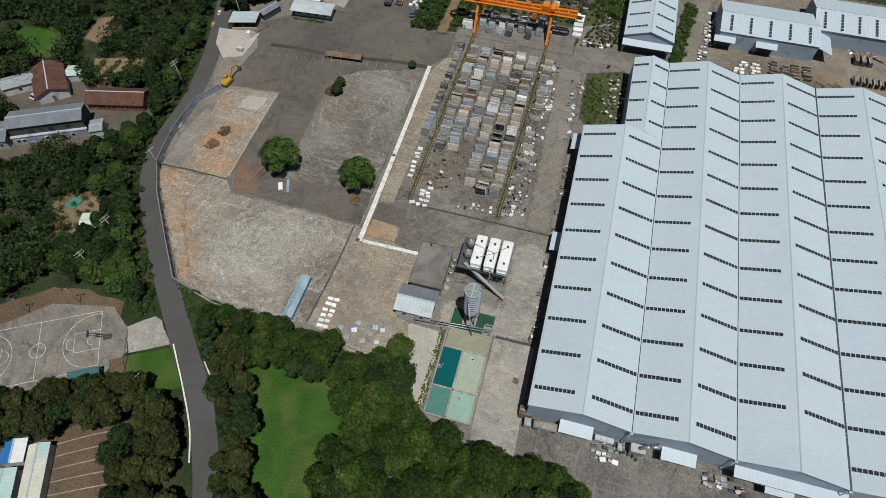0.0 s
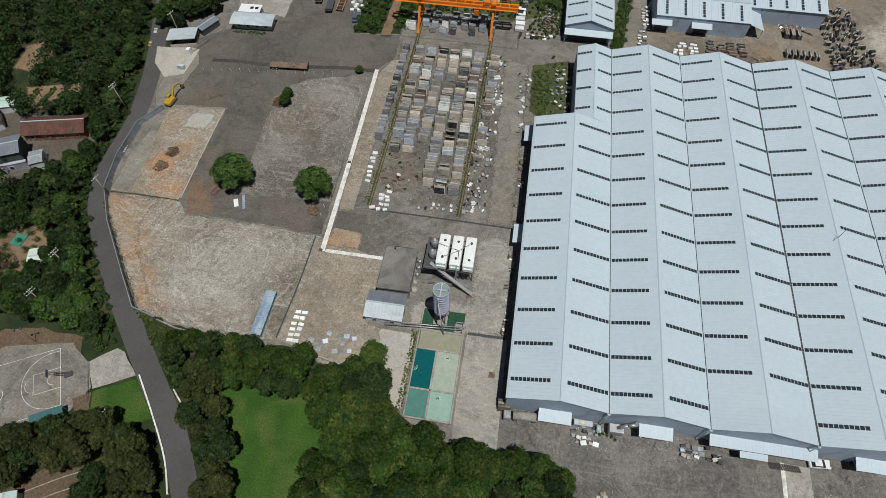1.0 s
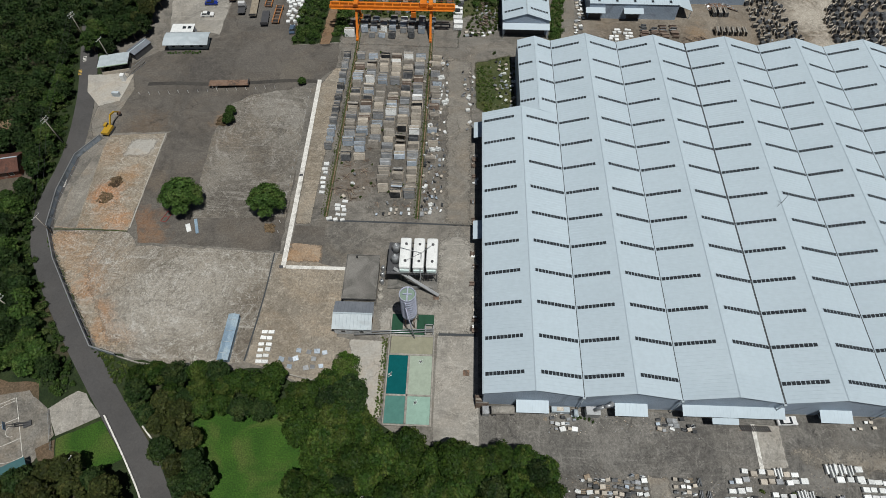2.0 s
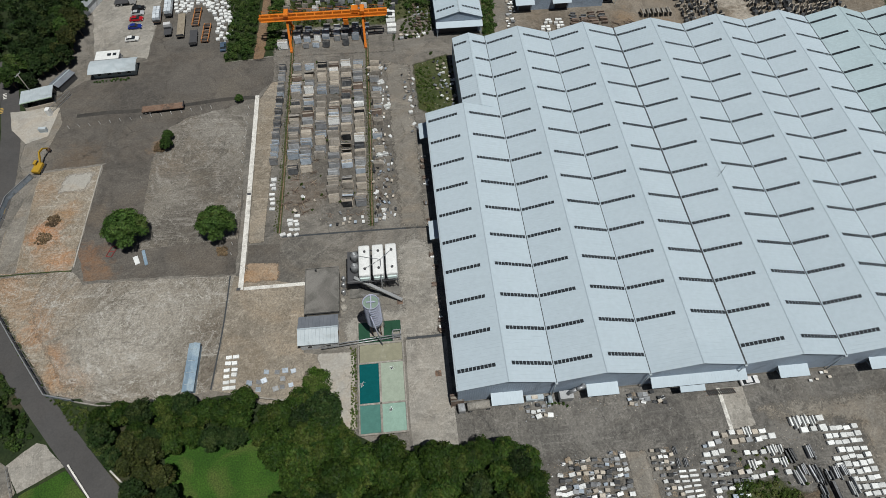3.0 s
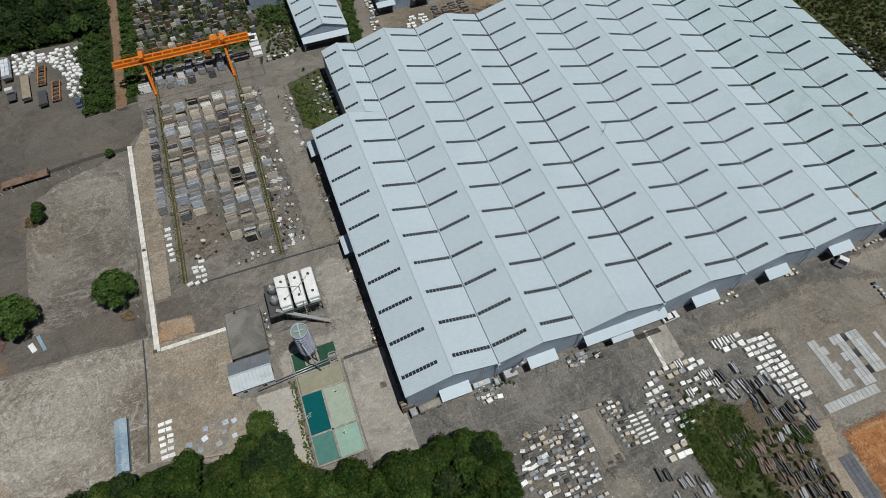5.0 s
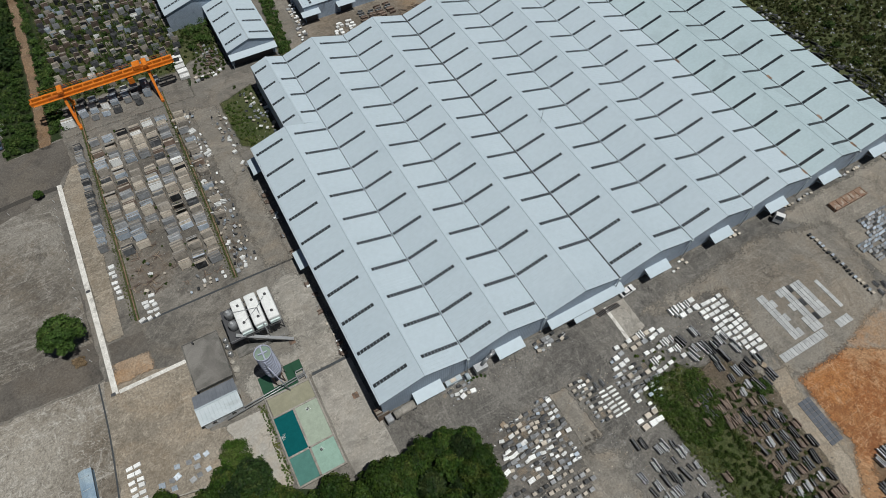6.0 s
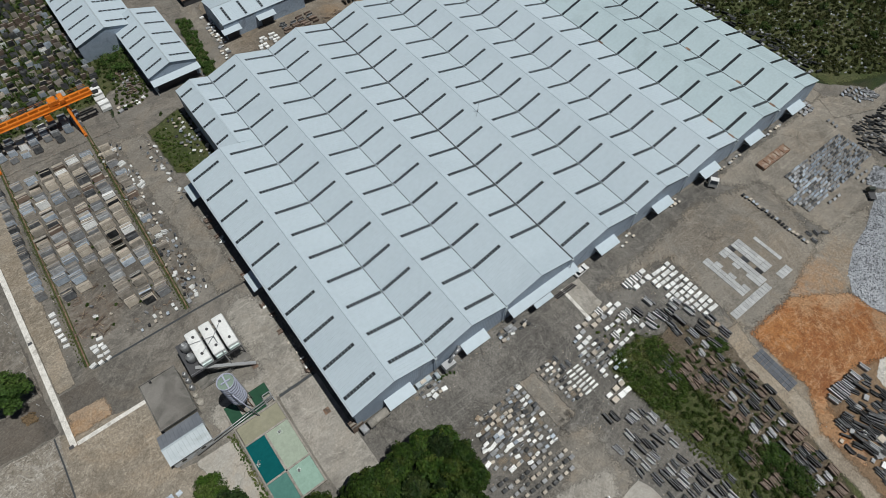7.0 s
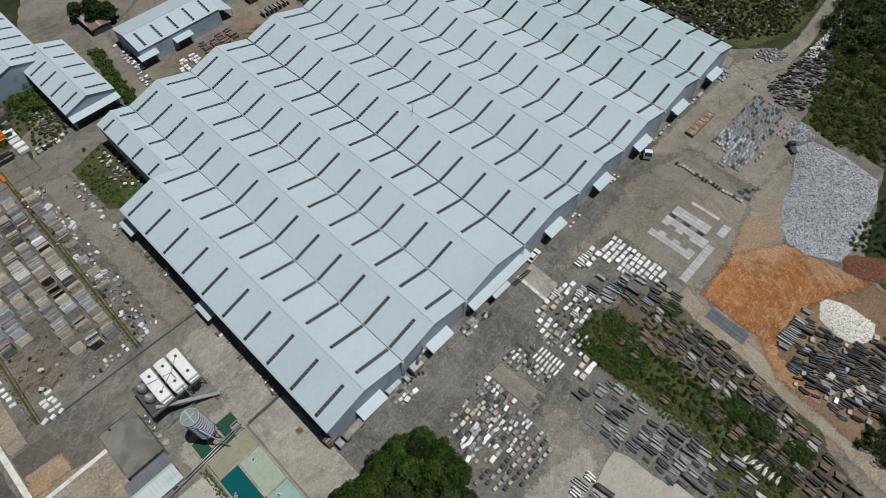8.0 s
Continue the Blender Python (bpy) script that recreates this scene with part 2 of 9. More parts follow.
    if crack:
        v = n.new("ShaderNodeTexVoronoi")
        v.feature = "DISTANCE_TO_EDGE"
        v.inputs["Scale"].default_value = crack
        add = n.new("ShaderNodeVectorMath")
        wob = n.new("ShaderNodeTexNoise")
        wob.inputs["Scale"].default_value, wob.inputs["Detail"].default_value = 0.5, 6.0
        link(co, wob.inputs["Vector"])
        sc2 = n.new("ShaderNodeVectorMath")
        sc2.operation = "SCALE"
        sc2.inputs["Scale"].default_value = 2.6
        link(wob.outputs["Color"], sc2.inputs[0])
        link(co, add.inputs[0])
        link(sc2.outputs[0], add.inputs[1])
        link(add.outputs[0], v.inputs["Vector"])
        col = mix("MIX", mul(mul(mr(v.outputs["Distance"], 0.0, 0.012, 1.0, 0.0), mr(nz(0.09, 4), 0.5, 0.62)), 0.5), col, tuple(x * 0.5 for x in dark))
    g1, g2 = nz(2.2, 8, 0.5), nz(9.0, 5)
    col = mix("MULTIPLY", 1.0, col, mr(g1, 0.3, 0.7, 1 - grit * 1.2, 1 + grit * 1.2))
    col = mix("MULTIPLY", 1.0, col, mr(g2, 0.3, 0.7, 1 - grit, 1 + grit))
    link(col, out.inputs["Base Color"])
    # a sheet that thins out raggedly towards its edge, where it has the attribute
    thin = n.new("ShaderNodeAttribute")
    thin.attribute_name = "thin"
    rag = op("ADD", mul(mr(nz(0.4, 11, 0.3, None, 0.74), 0.26, 0.74), 0.55), mul(mr(g1, 0.3, 0.7), 0.2))
    edge = n.new("ShaderNodeMath")
    edge.operation = "SUBTRACT"
    link(thin.outputs["Fac"], edge.inputs[0])
    link(rag, edge.inputs[1])
    link(mr(edge.outputs[0], 0.0, 0.30, 1.0, 0.0), out.inputs["Alpha"])
    bn = n.new("ShaderNodeBump")
    bn.inputs["Strength"].default_value, bn.inputs["Distance"].default_value = bump, 0.06
    link(g1, bn.inputs["Height"])
    link(bn.outputs[0], out.inputs["Normal"])
    return mt


def leafy(name, a, b, c):
    """Leaves: colour varies from clump to clump and tree to tree, and light comes through."""
    mt = surface(name, a, b, c, scale=0.5, patch=0.25, amount=0.4, rough=0.6, grain=3.0, bump=0.0, each=0.27, island=0.45, spec=0.12)
    out = mt.node_tree.nodes["Principled BSDF"]
    out.inputs["Subsurface Weight"].default_value = 0.0
    return mt


def plain(name, col, rough=0.5, metal=0.0, each=0.0, spec=0.4):
    """Paint or metal with slight grime."""
    dark = tuple(v * 0.88 for v in col)
    return surface(name, col, dark, scale=1.2, rough=rough, metal=metal, grain=5.0, bump=0.05, bump_size=0.01, each=each, spec=spec, grit=0.07)


def clear(name, col, rough=0.08):
    mt = plain(name, col, rough)
    mt.node_tree.nodes["Principled BSDF"].inputs["Specular IOR Level"].default_value = 0.7
    return mt


M = dict(
    scrub=surface("scrub_ground", (0.014, 0.026, 0.008), (0.030, 0.044, 0.014), (0.055, 0.046, 0.028), scale=0.25, patch=0.06, amount=0.25, grain=2.5, bump=0.8, bump_size=0.3),
    asphalt=paving("old_asphalt", (0.122, 0.114, 0.102), (0.205, 0.190, 0.168), (0.070, 0.065, 0.059), 0.45, 0.06, 0.24, 0.7, 0.25, warm=0.22, spots=((-29, 92, 20, (0.066, 0.060, 0.053), 0.75), (-30, 70, 14, (0.070, 0.063, 0.055), 0.7), (-24, 58, 8, (0.075, 0.070, 0.064), 0.7), (-36, 62, 7, (0.13, 0.10, 0.075), 0.7), (-8, 70, 7, (0.085, 0.080, 0.073), 0.6), (-6, 96, 8, (0.15, 0.142, 0.13), 0.6), (-14, 30, 9, (0.20, 0.185, 0.16), 0.6), (-12, 6, 6, (0.23, 0.22, 0.20), 0.6))),
    front_asphalt=paving("front_yard_asphalt", (0.097, 0.093, 0.086), (0.172, 0.163, 0.149), (0.048, 0.046, 0.044), 0.5, 0.05, 0.26, 0.75, 0.4, (40.0, -9.0), warm=0.12, spots=((36, -21, 5, (0.21, 0.19, 0.16), 0.7), (37, -34, 5, (0.30, 0.285, 0.26), 0.8), (31, -44, 8, (0.32, 0.30, 0.27), 0.8), (22, -41, 7, (0.17, 0.16, 0.145), 0.7), (44, -8, 7, (0.085, 0.080, 0.075), 0.7), (28, -8, 6, (0.19, 0.18, 0.165), 0.5), (82, -37, 6, (0.28, 0.25, 0.205), 0.9), (84, -46, 5, (0.29, 0.25, 0.195), 0.9), (82, -54, 5, (0.29, 0.235, 0.17), 0.9), (78, -60, 5, (0.22, 0.185, 0.14), 0.8), (72, -74, 6, (0.26, 0.20, 0.14), 0.8), (67, -86, 7, (0.26, 0.22, 0.17), 0.8), (90, -35, 5, (0.25, 0.19, 0.13), 0.6), (25, -21, 9, (0.10, 0.088, 0.074), 0.6), (48, -44, 9, (0.15, 0.14, 0.125), 0.6), (52, -60, 8, (0.17, 0.16, 0.14), 0.6))),
    dark_asphalt=paving("dark_asphalt", (0.088, 0.080, 0.071), (0.128, 0.116, 0.102), (0.055, 0.050, 0.046), 0.35, 0.06, 0.24, 0.6, 0.22, (-80.0, 90.0), warm=0.22, spots=((-91, 45, 6, (0.24, 0.125, 0.065), 0.65), (-87, 41, 5, (0.22, 0.13, 0.075), 0.55), (-91, 60, 4, (0.15, 0.12, 0.09), 0.6), (-77, 83, 4, (0.24, 0.16, 0.10), 0.7), (-70, 60, 7, (0.12, 0.10, 0.08), 0.6), (-60, 43, 6, (0.13, 0.11, 0.09), 0.6), (-100, 80, 7, (0.14, 0.105, 0.075), 0.7), (-112, 84, 6, (0.16, 0.14, 0.115), 0.6), (-88, 106, 9, (0.065, 0.060, 0.056), 0.7), (-72, 112, 10, (0.12, 0.11, 0.10), 0.5), (-76, 135, 10, (0.13, 0.125, 0.118), 0.5), (-60, 106, 6, (0.15, 0.13, 0.105), 0.5))),
    tar=paving("tar_patch", (0.050, 0.047, 0.044), (0.066, 0.062, 0.057), (0.036, 0.034, 0.033), 0.25, 0.0, 0.2, 0.5, warm=0.2),
    road=paving("road_asphalt", (0.070, 0.068, 0.068), (0.086, 0.083, 0.082), (0.058, 0.056, 0.056), 0.06, 0.0, 0.1, 0.4, warm=0.1),
    worn=paving("worn_lot", (0.135, 0.123, 0.106), (0.185, 0.170, 0.147), (0.085, 0.077, 0.067), 0.65, 0.06, 0.26, 0.6, 0.55, (-63.0, 80.0), 0.8, scuff_col=(0.33, 0.31, 0.28), spots=((-68, 55, 9, (0.085, 0.075, 0.064), 0.85), (-57, 54, 7, (0.09, 0.08, 0.068), 0.8), (-64, 90, 7, (0.26, 0.245, 0.22), 0.7), (-56, 86, 5, (0.25, 0.235, 0.21), 0.7), (-57, 76, 5, (0.21, 0.195, 0.17), 0.6), (-71, 66, 7, (0.24, 0.22, 0.19), 0.6), (-76, 60, 4, (0.23, 0.21, 0.18), 0.6), (-74, 76, 5, (0.18, 0.145, 0.11), 0.6), (-60, 68, 8, (0.085, 0.074, 0.062), 0.6))),
    concrete=paving("yard_concrete", (0.235, 0.222, 0.199), (0.315, 0.297, 0.267), (0.140, 0.131, 0.116), 0.35, 0.05, 0.15, 0.6, 0.4, (-4.0, 12.0), 0.5, warm=0.15),
    bright_concrete=paving("bright_concrete", (0.345, 0.328, 0.296), (0.41, 0.39, 0.355), (0.24, 0.225, 0.20), 0.16, 0.08, 0.14, 0.45, 0.12),
    dull_concrete=paving("dull_concrete", (0.165, 0.152, 0.133), (0.225, 0.208, 0.182), (0.100, 0.092, 0.081), 0.45, 0.05, 0.24, 0.65, 0.35, (95.0, -20.0), spots=((98, -14, 8, (0.16, 0.135, 0.108), 0.6), (84, -34, 4, (0.23, 0.195, 0.15), 0.7), (112, -30, 8, (0.25, 0.21, 0.165), 0.6))),
    court=paving("court_concrete", (0.155, 0.145, 0.128), (0.215, 0.202, 0.180), (0.085, 0.079, 0.070), 0.5, 0.04, 0.26, 0.75, 0.2, (-114.0, -15.0), 0.6),
    dusty=paving("dusty_hardstanding", (0.182, 0.167, 0.144), (0.258, 0.236, 0.204), (0.112, 0.102, 0.089), 0.4, 0.05, 0.26, 0.65, 0.3, (150.0, -20.0), warm=0.25, spots=((113, -39, 7, (0.32, 0.195, 0.105), 0.75), (124, -40, 6, (0.27, 0.20, 0.135), 0.6), (106, -37, 5, (0.33, 0.19, 0.10), 0.75))),
    sandy=paving("sandy_ground", (0.150, 0.128, 0.102), (0.215, 0.188, 0.155), (0.085, 0.073, 0.060), 0.5, 0.0, 0.28, 0.6, 0.3, (110.0, 140.0), spots=((114, 140, 10, (0.46, 0.42, 0.36), 0.9), (116, 124, 7, (0.42, 0.38, 0.325), 0.9), (122, 152, 8, (0.46, 0.42, 0.36), 0.9), (72, 128, 6, (0.24, 0.165, 0.10), 0.8), (86, 124, 5, (0.22, 0.15, 0.095), 0.7), (50, 126, 12, (0.105, 0.088, 0.070), 0.9), (64, 126, 8, (0.10, 0.085, 0.07), 0.8), (98, 140, 9, (0.15, 0.13, 0.105), 0.7))),
    pale=paving("scraped_concrete", (0.196, 0.176, 0.148), (0.285, 0.260, 0.222), (0.112, 0.097, 0.079), 0.85, 0.05, 0.3, 0.55, 0.75, (-70.0, 25.0), 1.0, scuff_col=(0.42, 0.40, 0.365), warm=0.2, spots=((-108, 40, 5, (0.31, 0.185, 0.105), 0.7), (-104, 36, 5, (0.30, 0.185, 0.11), 0.55), (-99, 28, 6, (0.33, 0.18, 0.09), 0.8), (-93, 19, 5, (0.33, 0.18, 0.09), 0.8), (-86, 12, 5, (0.30, 0.18, 0.10), 0.7), (-97, 39, 6, (0.25, 0.19, 0.135), 0.5), (-92, 31, 8, (0.26, 0.20, 0.14), 0.5), (-57, 24, 6, (0.115, 0.092, 0.068), 0.75), (-56, 12, 5, (0.11, 0.09, 0.07), 0.75), (-62, 33, 8, (0.15, 0.128, 0.10), 0.5), (-76, 22, 13, (0.36, 0.335, 0.295), 0.6), (-66, 30, 9, (0.34, 0.315, 0.275), 0.5), (-84, 26, 8, (0.33, 0.305, 0.265), 0.45), (-84, 34, 5, (0.14, 0.12, 0.096), 0.6), (-72, 9, 6, (0.15, 0.125, 0.095), 0.6))),
    tan=paving("tan_concrete", (0.205, 0.178, 0.143), (0.290, 0.257, 0.212), (0.122, 0.107, 0.087), 0.6, 0.06, 0.26, 0.55, 0.4, (-44.0, 22.0), spots=((-44, 30, 6, (0.32, 0.265, 0.20), 0.6), (-46, 14, 6, (0.20, 0.16, 0.115), 0.5), (-47, 85, 8, (0.20, 0.162, 0.118), 0.7), (-47, 65, 8, (0.18, 0.15, 0.112), 0.7))),
    orange=paving("orange_earth", (0.300, 0.185, 0.105), (0.340, 0.270, 0.200), (0.200, 0.150, 0.110), 0.55, 0.0, 0.25, 0.5, 0.25, (-100.0, 60.0), 0.8, 0.95, (0.40, 0.35, 0.28)),
    patchy=paving("earth_over_concrete", (0.215, 0.178, 0.132), (0.300, 0.262, 0.210), (0.150, 0.118, 0.085), 0.7, 0.0, 0.3, 0.6, 0.45, (-100.0, 55.0), 0.8, 0.95, (0.46, 0.43, 0.38), tint=(0.28, 0.215, 0.15), warm=0.35, spots=((-103, 55, 5, (0.38, 0.165, 0.062), 0.9), (-101, 49, 5, (0.33, 0.195, 0.105), 0.6), (-97, 46, 4, (0.37, 0.19, 0.09), 0.8), (-99, 62, 4, (0.29, 0.17, 0.085), 0.8), (-111, 49, 3, (0.24, 0.185, 0.13), 0.7), (-110, 60, 5, (0.16, 0.135, 0.108), 0.7), (-108, 70, 5, (0.30, 0.20, 0.125), 0.6), (-98, 73, 4, (0.38, 0.36, 0.33), 0.7), (-109, 40, 6, (0.31, 0.185, 0.105), 0.75), (-103, 34, 6, (0.29, 0.19, 0.115), 0.7), (-97, 26, 5, (0.33, 0.175, 0.085), 0.8), (-90, 15, 5, (0.31, 0.18, 0.095), 0.8))),
    redearth=paving("red_earth", (0.255, 0.094, 0.031), (0.300, 0.145, 0.064), (0.155, 0.055, 0.020), 0.35, 0.0, 0.3, 0.75, 0.85, (97.0, -49.0), 0.8, 0.95, (0.42, 0.25, 0.14), 0.6, tint=(0.30, 0.115, 0.035), spots=((113, -43, 8, (0.38, 0.265, 0.17), 0.9), (104, -40, 5, (0.37, 0.235, 0.135), 0.8), (116, -58, 7, (0.30, 0.215, 0.14), 0.8), (90, -57, 5, (0.19, 0.072, 0.03), 0.8), (96, -50, 5, (0.24, 0.085, 0.03), 0.6), (92, -43, 5, (0.37, 0.165, 0.06), 0.7), (82, -62, 5, (0.30, 0.20, 0.12), 0.8), (80, -70, 5, (0.29, 0.22, 0.155), 0.8))),
    sandway=paving("sandy_way", (0.225, 0.190, 0.150), (0.300, 0.262, 0.212), (0.150, 0.118, 0.086), 0.45, 0.0, 0.28, 0.6, 0.3, (80.0, -60.0), warm=0.4),
    brown=paving("brown_earth", (0.092, 0.064, 0.042), (0.128, 0.092, 0.062), (0.050, 0.046, 0.026), 0.3, 0.0, 0.35),
    house_ground=paving("swept_yard", (0.085, 0.074, 0.060), (0.125, 0.108, 0.086), (0.055, 0.050, 0.040), 0.3, 0.05, 0.3),
    weedy=paving("weedy_earth", (0.045, 0.062, 0.020), (0.078, 0.085, 0.040), (0.028, 0.044, 0.012), 0.3, 0.0, 0.5, 0.8, 0.0, (0.0, 0.0), 1.2, 0.95, (0.15, 0.135, 0.11), 0.8),
    columnearth=paving("orange_brown_earth", (0.160, 0.104, 0.064), (0.220, 0.155, 0.102), (0.092, 0.066, 0.046), 0.4, 0.0, 0.3, 0.7, 0.2, (95.0, -75.0), 0.8, 0.95, (0.32, 0.25, 0.18)),
    rowearth=paving("trodden_brown_earth", (0.082, 0.066, 0.049), (0.122, 0.100, 0.076), (0.050, 0.052, 0.026), 0.4, 0.0, 0.45, 0.8, 0.0, (0.0, 0.0), 1.0, 0.95, (0.22, 0.19, 0.15), 0.8),
    lawn=surface("lawn", (0.024, 0.070, 0.006), (0.037, 0.092, 0.009), (0.062, 0.094, 0.018), scale=0.22, patch=0.1, amount=0.35, grain=3.0, bump=0.9, bump_size=0.15, grit=0.4),
    line=surface("worn_white_paint", (0.72, 0.70, 0.66), (0.58, 0.56, 0.52), (0.42, 0.40, 0.37), scale=0.6, patch=0.5, amount=0.3),
    yellow_line=surface("worn_yellow_paint", (0.55, 0.36, 0.08), (0.42, 0.28, 0.08), (0.25, 0.2, 0.12), scale=0.6, patch=0.5, amount=0.4),
    roof=surface("pale_blue_roof_sheet", (0.440, 0.517, 0.572), (0.452, 0.529, 0.584), (0.426, 0.502, 0.557), scale=0.05, patch=0.03, amount=0.35, rough=0.55, grain=0.9, bump=0.0, grit=0.03, each=0.025, spec=0.3),
    roof_old=surface("aged_green_roof_sheet", (0.390, 0.485, 0.520), (0.410, 0.505, 0.540), (0.365, 0.450, 0.482), scale=0.08, patch=0.06, amount=0.3, rough=0.6, grain=1.4, bump=0.0, grit=0.045, each=0.03),
    trim=plain("grey_blue_trim", (0.40, 0.46, 0.50), 0.5),
    gutter=plain("dark_gutter", (0.05, 0.055, 0.06), 0.7),
    wall=surface("blue_grey_wall_sheet", (0.30, 0.37, 0.46), (0.34, 0.41, 0.50), (0.25, 0.30, 0.37), scale=0.3, patch=0.2, amount=0.25, rough=0.6, band=("X", 0.5, 0.03)),
    wall_side=surface("blue_grey_side_sheet", (0.30, 0.37, 0.46), (0.34, 0.41, 0.50), (0.25, 0.30, 0.37), scale=0.3, patch=0.2, amount=0.25, rough=0.6, band=("Y", 0.5, 0.03)),
    skylight=plain("grimy_skylight", (0.026, 0.031, 0.036), 0.3),
    white=plain("white_paint", (0.78, 0.79, 0.78), 0.45),
    steel=plain("galvanised_steel", (0.42, 0.43, 0.44), 0.45, 0.6),
    darksteel=plain("dark_steel", (0.07, 0.07, 0.075), 0.6),
    rust=surface("rusted_steel", (0.16, 0.095, 0.065), (0.22, 0.15, 0.11), (0.10, 0.075, 0.06), scale=1.0, patch=0.5, amount=0.4),
    wood=surface("weathered_timber", (0.20, 0.155, 0.11), (0.29, 0.235, 0.175), scale=2.0, each=0.35),
    bark=surface("bark", (0.13, 0.10, 0.075), (0.20, 0.16, 0.12), scale=2.0, bump=0.5),
    leaf=leafy("leaves", (0.026, 0.055, 0.012), (0.046, 0.083, 0.018), (0.066, 0.095, 0.025)),
    leaf_dark=leafy("dark_leaves", (0.011, 0.025, 0.007), (0.022, 0.040, 0.011), (0.038, 0.054, 0.016)),
    scrub_leaf=leafy("scrub_leaves", (0.031, 0.039, 0.011), (0.049, 0.058, 0.017), (0.072, 0.073, 0.027)),
    leaf_olive=leafy("olive_leaves", (0.021, 0.029, 0.008), (0.038, 0.046, 0.013), (0.059, 0.061, 0.019)),
    slope=leafy("slope_scrub", (0.026, 0.038, 0.008), (0.040, 0.054, 0.013), (0.056, 0.066, 0.020)),
    bush=leafy("bright_bush", (0.040, 0.085, 0.012), (0.060, 0.110, 0.018), (0.085, 0.120, 0.030)),
    grass=leafy("path_grass", (0.050, 0.070, 0.018), (0.078, 0.096, 0.028), (0.105, 0.110, 0.045)),
    weed=leafy("weed_leaves", (0.032, 0.059, 0.012), (0.059, 0.087, 0.020), (0.093, 0.103, 0.034)),
    marble=surface("white_stone", (0.70, 0.71, 0.70), (0.79, 0.80, 0.79), (0.56, 0.57, 0.56), scale=0.8, patch=0.4, amount=0.3, rough=0.3, each=0.2, spec=0.5),
    greystone=surface("grey_stone", (0.22, 0.228, 0.24), (0.32, 0.33, 0.342), (0.20, 0.20, 0.20), scale=0.9, patch=0.5, amount=0.3, rough=0.28, each=0.4, spec=0.5),
    bluestone=surface("blue_grey_stone", (0.30, 0.35, 0.41), (0.40, 0.45, 0.51), (0.24, 0.27, 0.31), scale=0.9, patch=0.5, amount=0.3, rough=0.22, each=0.35, spec=0.6),
    darkstone=surface("dark_stone", (0.014, 0.015, 0.017), (0.034, 0.036, 0.039), (0.075, 0.075, 0.077), scale=0.9, patch=0.5, amount=0.3, rough=0.5, each=0.35),
    slate=surface("slate_grey_stone", (0.050, 0.053, 0.058), (0.100, 0.104, 0.110), (0.17, 0.17, 0.17), scale=0.9, patch=0.5, amount=0.3, rough=0.55, each=0.35),
    paleslab=surface("pale_grey_slab", (0.36, 0.37, 0.375), (0.42, 0.43, 0.435), (0.30, 0.305, 0.31), scale=0.8, patch=0.4, amount=0.3, rough=0.6, each=0.12),
    brush=leafy("dry_brush", (0.12, 0.085, 0.05), (0.18, 0.13, 0.08), (0.10, 0.07, 0.045)),
    beige=surface("beige_stone", (0.42, 0.37, 0.31), (0.52, 0.47, 0.40), (0.32, 0.28, 0.23), scale=0.8, patch=0.4, amount=0.3, rough=0.7, each=0.2),
    dust=surface("settled_dust", (0.225, 0.198, 0.165), (0.335, 0.300, 0.255), (0.145, 0.128, 0.108), scale=0.8, patch=0.4, amount=0.4, rough=0.95, each=0.4),
    dust_grey=surface("settled_grey_dust", (0.16, 0.150, 0.138), (0.25, 0.238, 0.22), (0.11, 0.104, 0.096), scale=0.8, patch=0.4, amount=0.4, rough=0.95, each=0.4),
    # bar tops: dust plus painted sunlight, paler copies of the four stones below
    dusty_lit_dark=surface("dusty_sunlit_dark_stone", (0.085, 0.088, 0.093), (0.165, 0.168, 0.172), (0.055, 0.056, 0.06), scale=0.9, patch=0.5, amount=0.35, rough=0.75, each=0.45),
    dusty_lit_slate=surface("dusty_sunlit_slate", (0.17, 0.178, 0.19), (0.26, 0.27, 0.28), (0.11, 0.113, 0.118), scale=0.9, patch=0.5, amount=0.35, rough=0.7, each=0.4),
    dusty_lit_grey=surface("dusty_sunlit_grey_stone", (0.30, 0.315, 0.335), (0.42, 0.435, 0.455), (0.22, 0.225, 0.23), scale=0.9, patch=0.5, amount=0.35, rough=0.6, each=0.35),
    dusty_lit_brown=surface("dusty_sunlit_brown_stone", (0.155, 0.108, 0.082), (0.235, 0.182, 0.145), (0.105, 0.085, 0.07), scale=0.9, patch=0.5, amount=0.4, rough=0.85, each=0.45),
    taupe=surface("taupe_stone", (0.265, 0.24, 0.208), (0.37, 0.337, 0.295), (0.19, 0.172, 0.15), scale=0.8, patch=0.4, amount=0.35, rough=0.7, each=0.3),
    leaf_road=leafy("verge_leaves", (0.016, 0.034, 0.008), (0.032, 0.055, 0.013), (0.052, 0.070, 0.020)),
    leaf_belt=leafy("belt_leaves", (0.016, 0.038, 0.007), (0.032, 0.057, 0.009), (0.055, 0.073, 0.016)),
    brownstone=surface("brown_stone", (0.115, 0.083, 0.066), (0.18, 0.137, 0.112), (0.085, 0.072, 0.062), scale=0.8, patch=0.4, amount=0.3, rough=0.7, each=0.4),
    glass=clear("dark_glass", (0.03, 0.035, 0.04)),
    rubber=plain("rubber", (0.03, 0.03, 0.032), 0.9),
    yellow=plain("yellow_paint", (0.46, 0.28, 0.03), 0.45),
    crane=surface("orange_paint", (0.62, 0.165, 0.014), (0.68, 0.20, 0.022), (0.46, 0.13, 0.025), scale=0.5, patch=0.3, amount=0.25, rough=0.5),
)


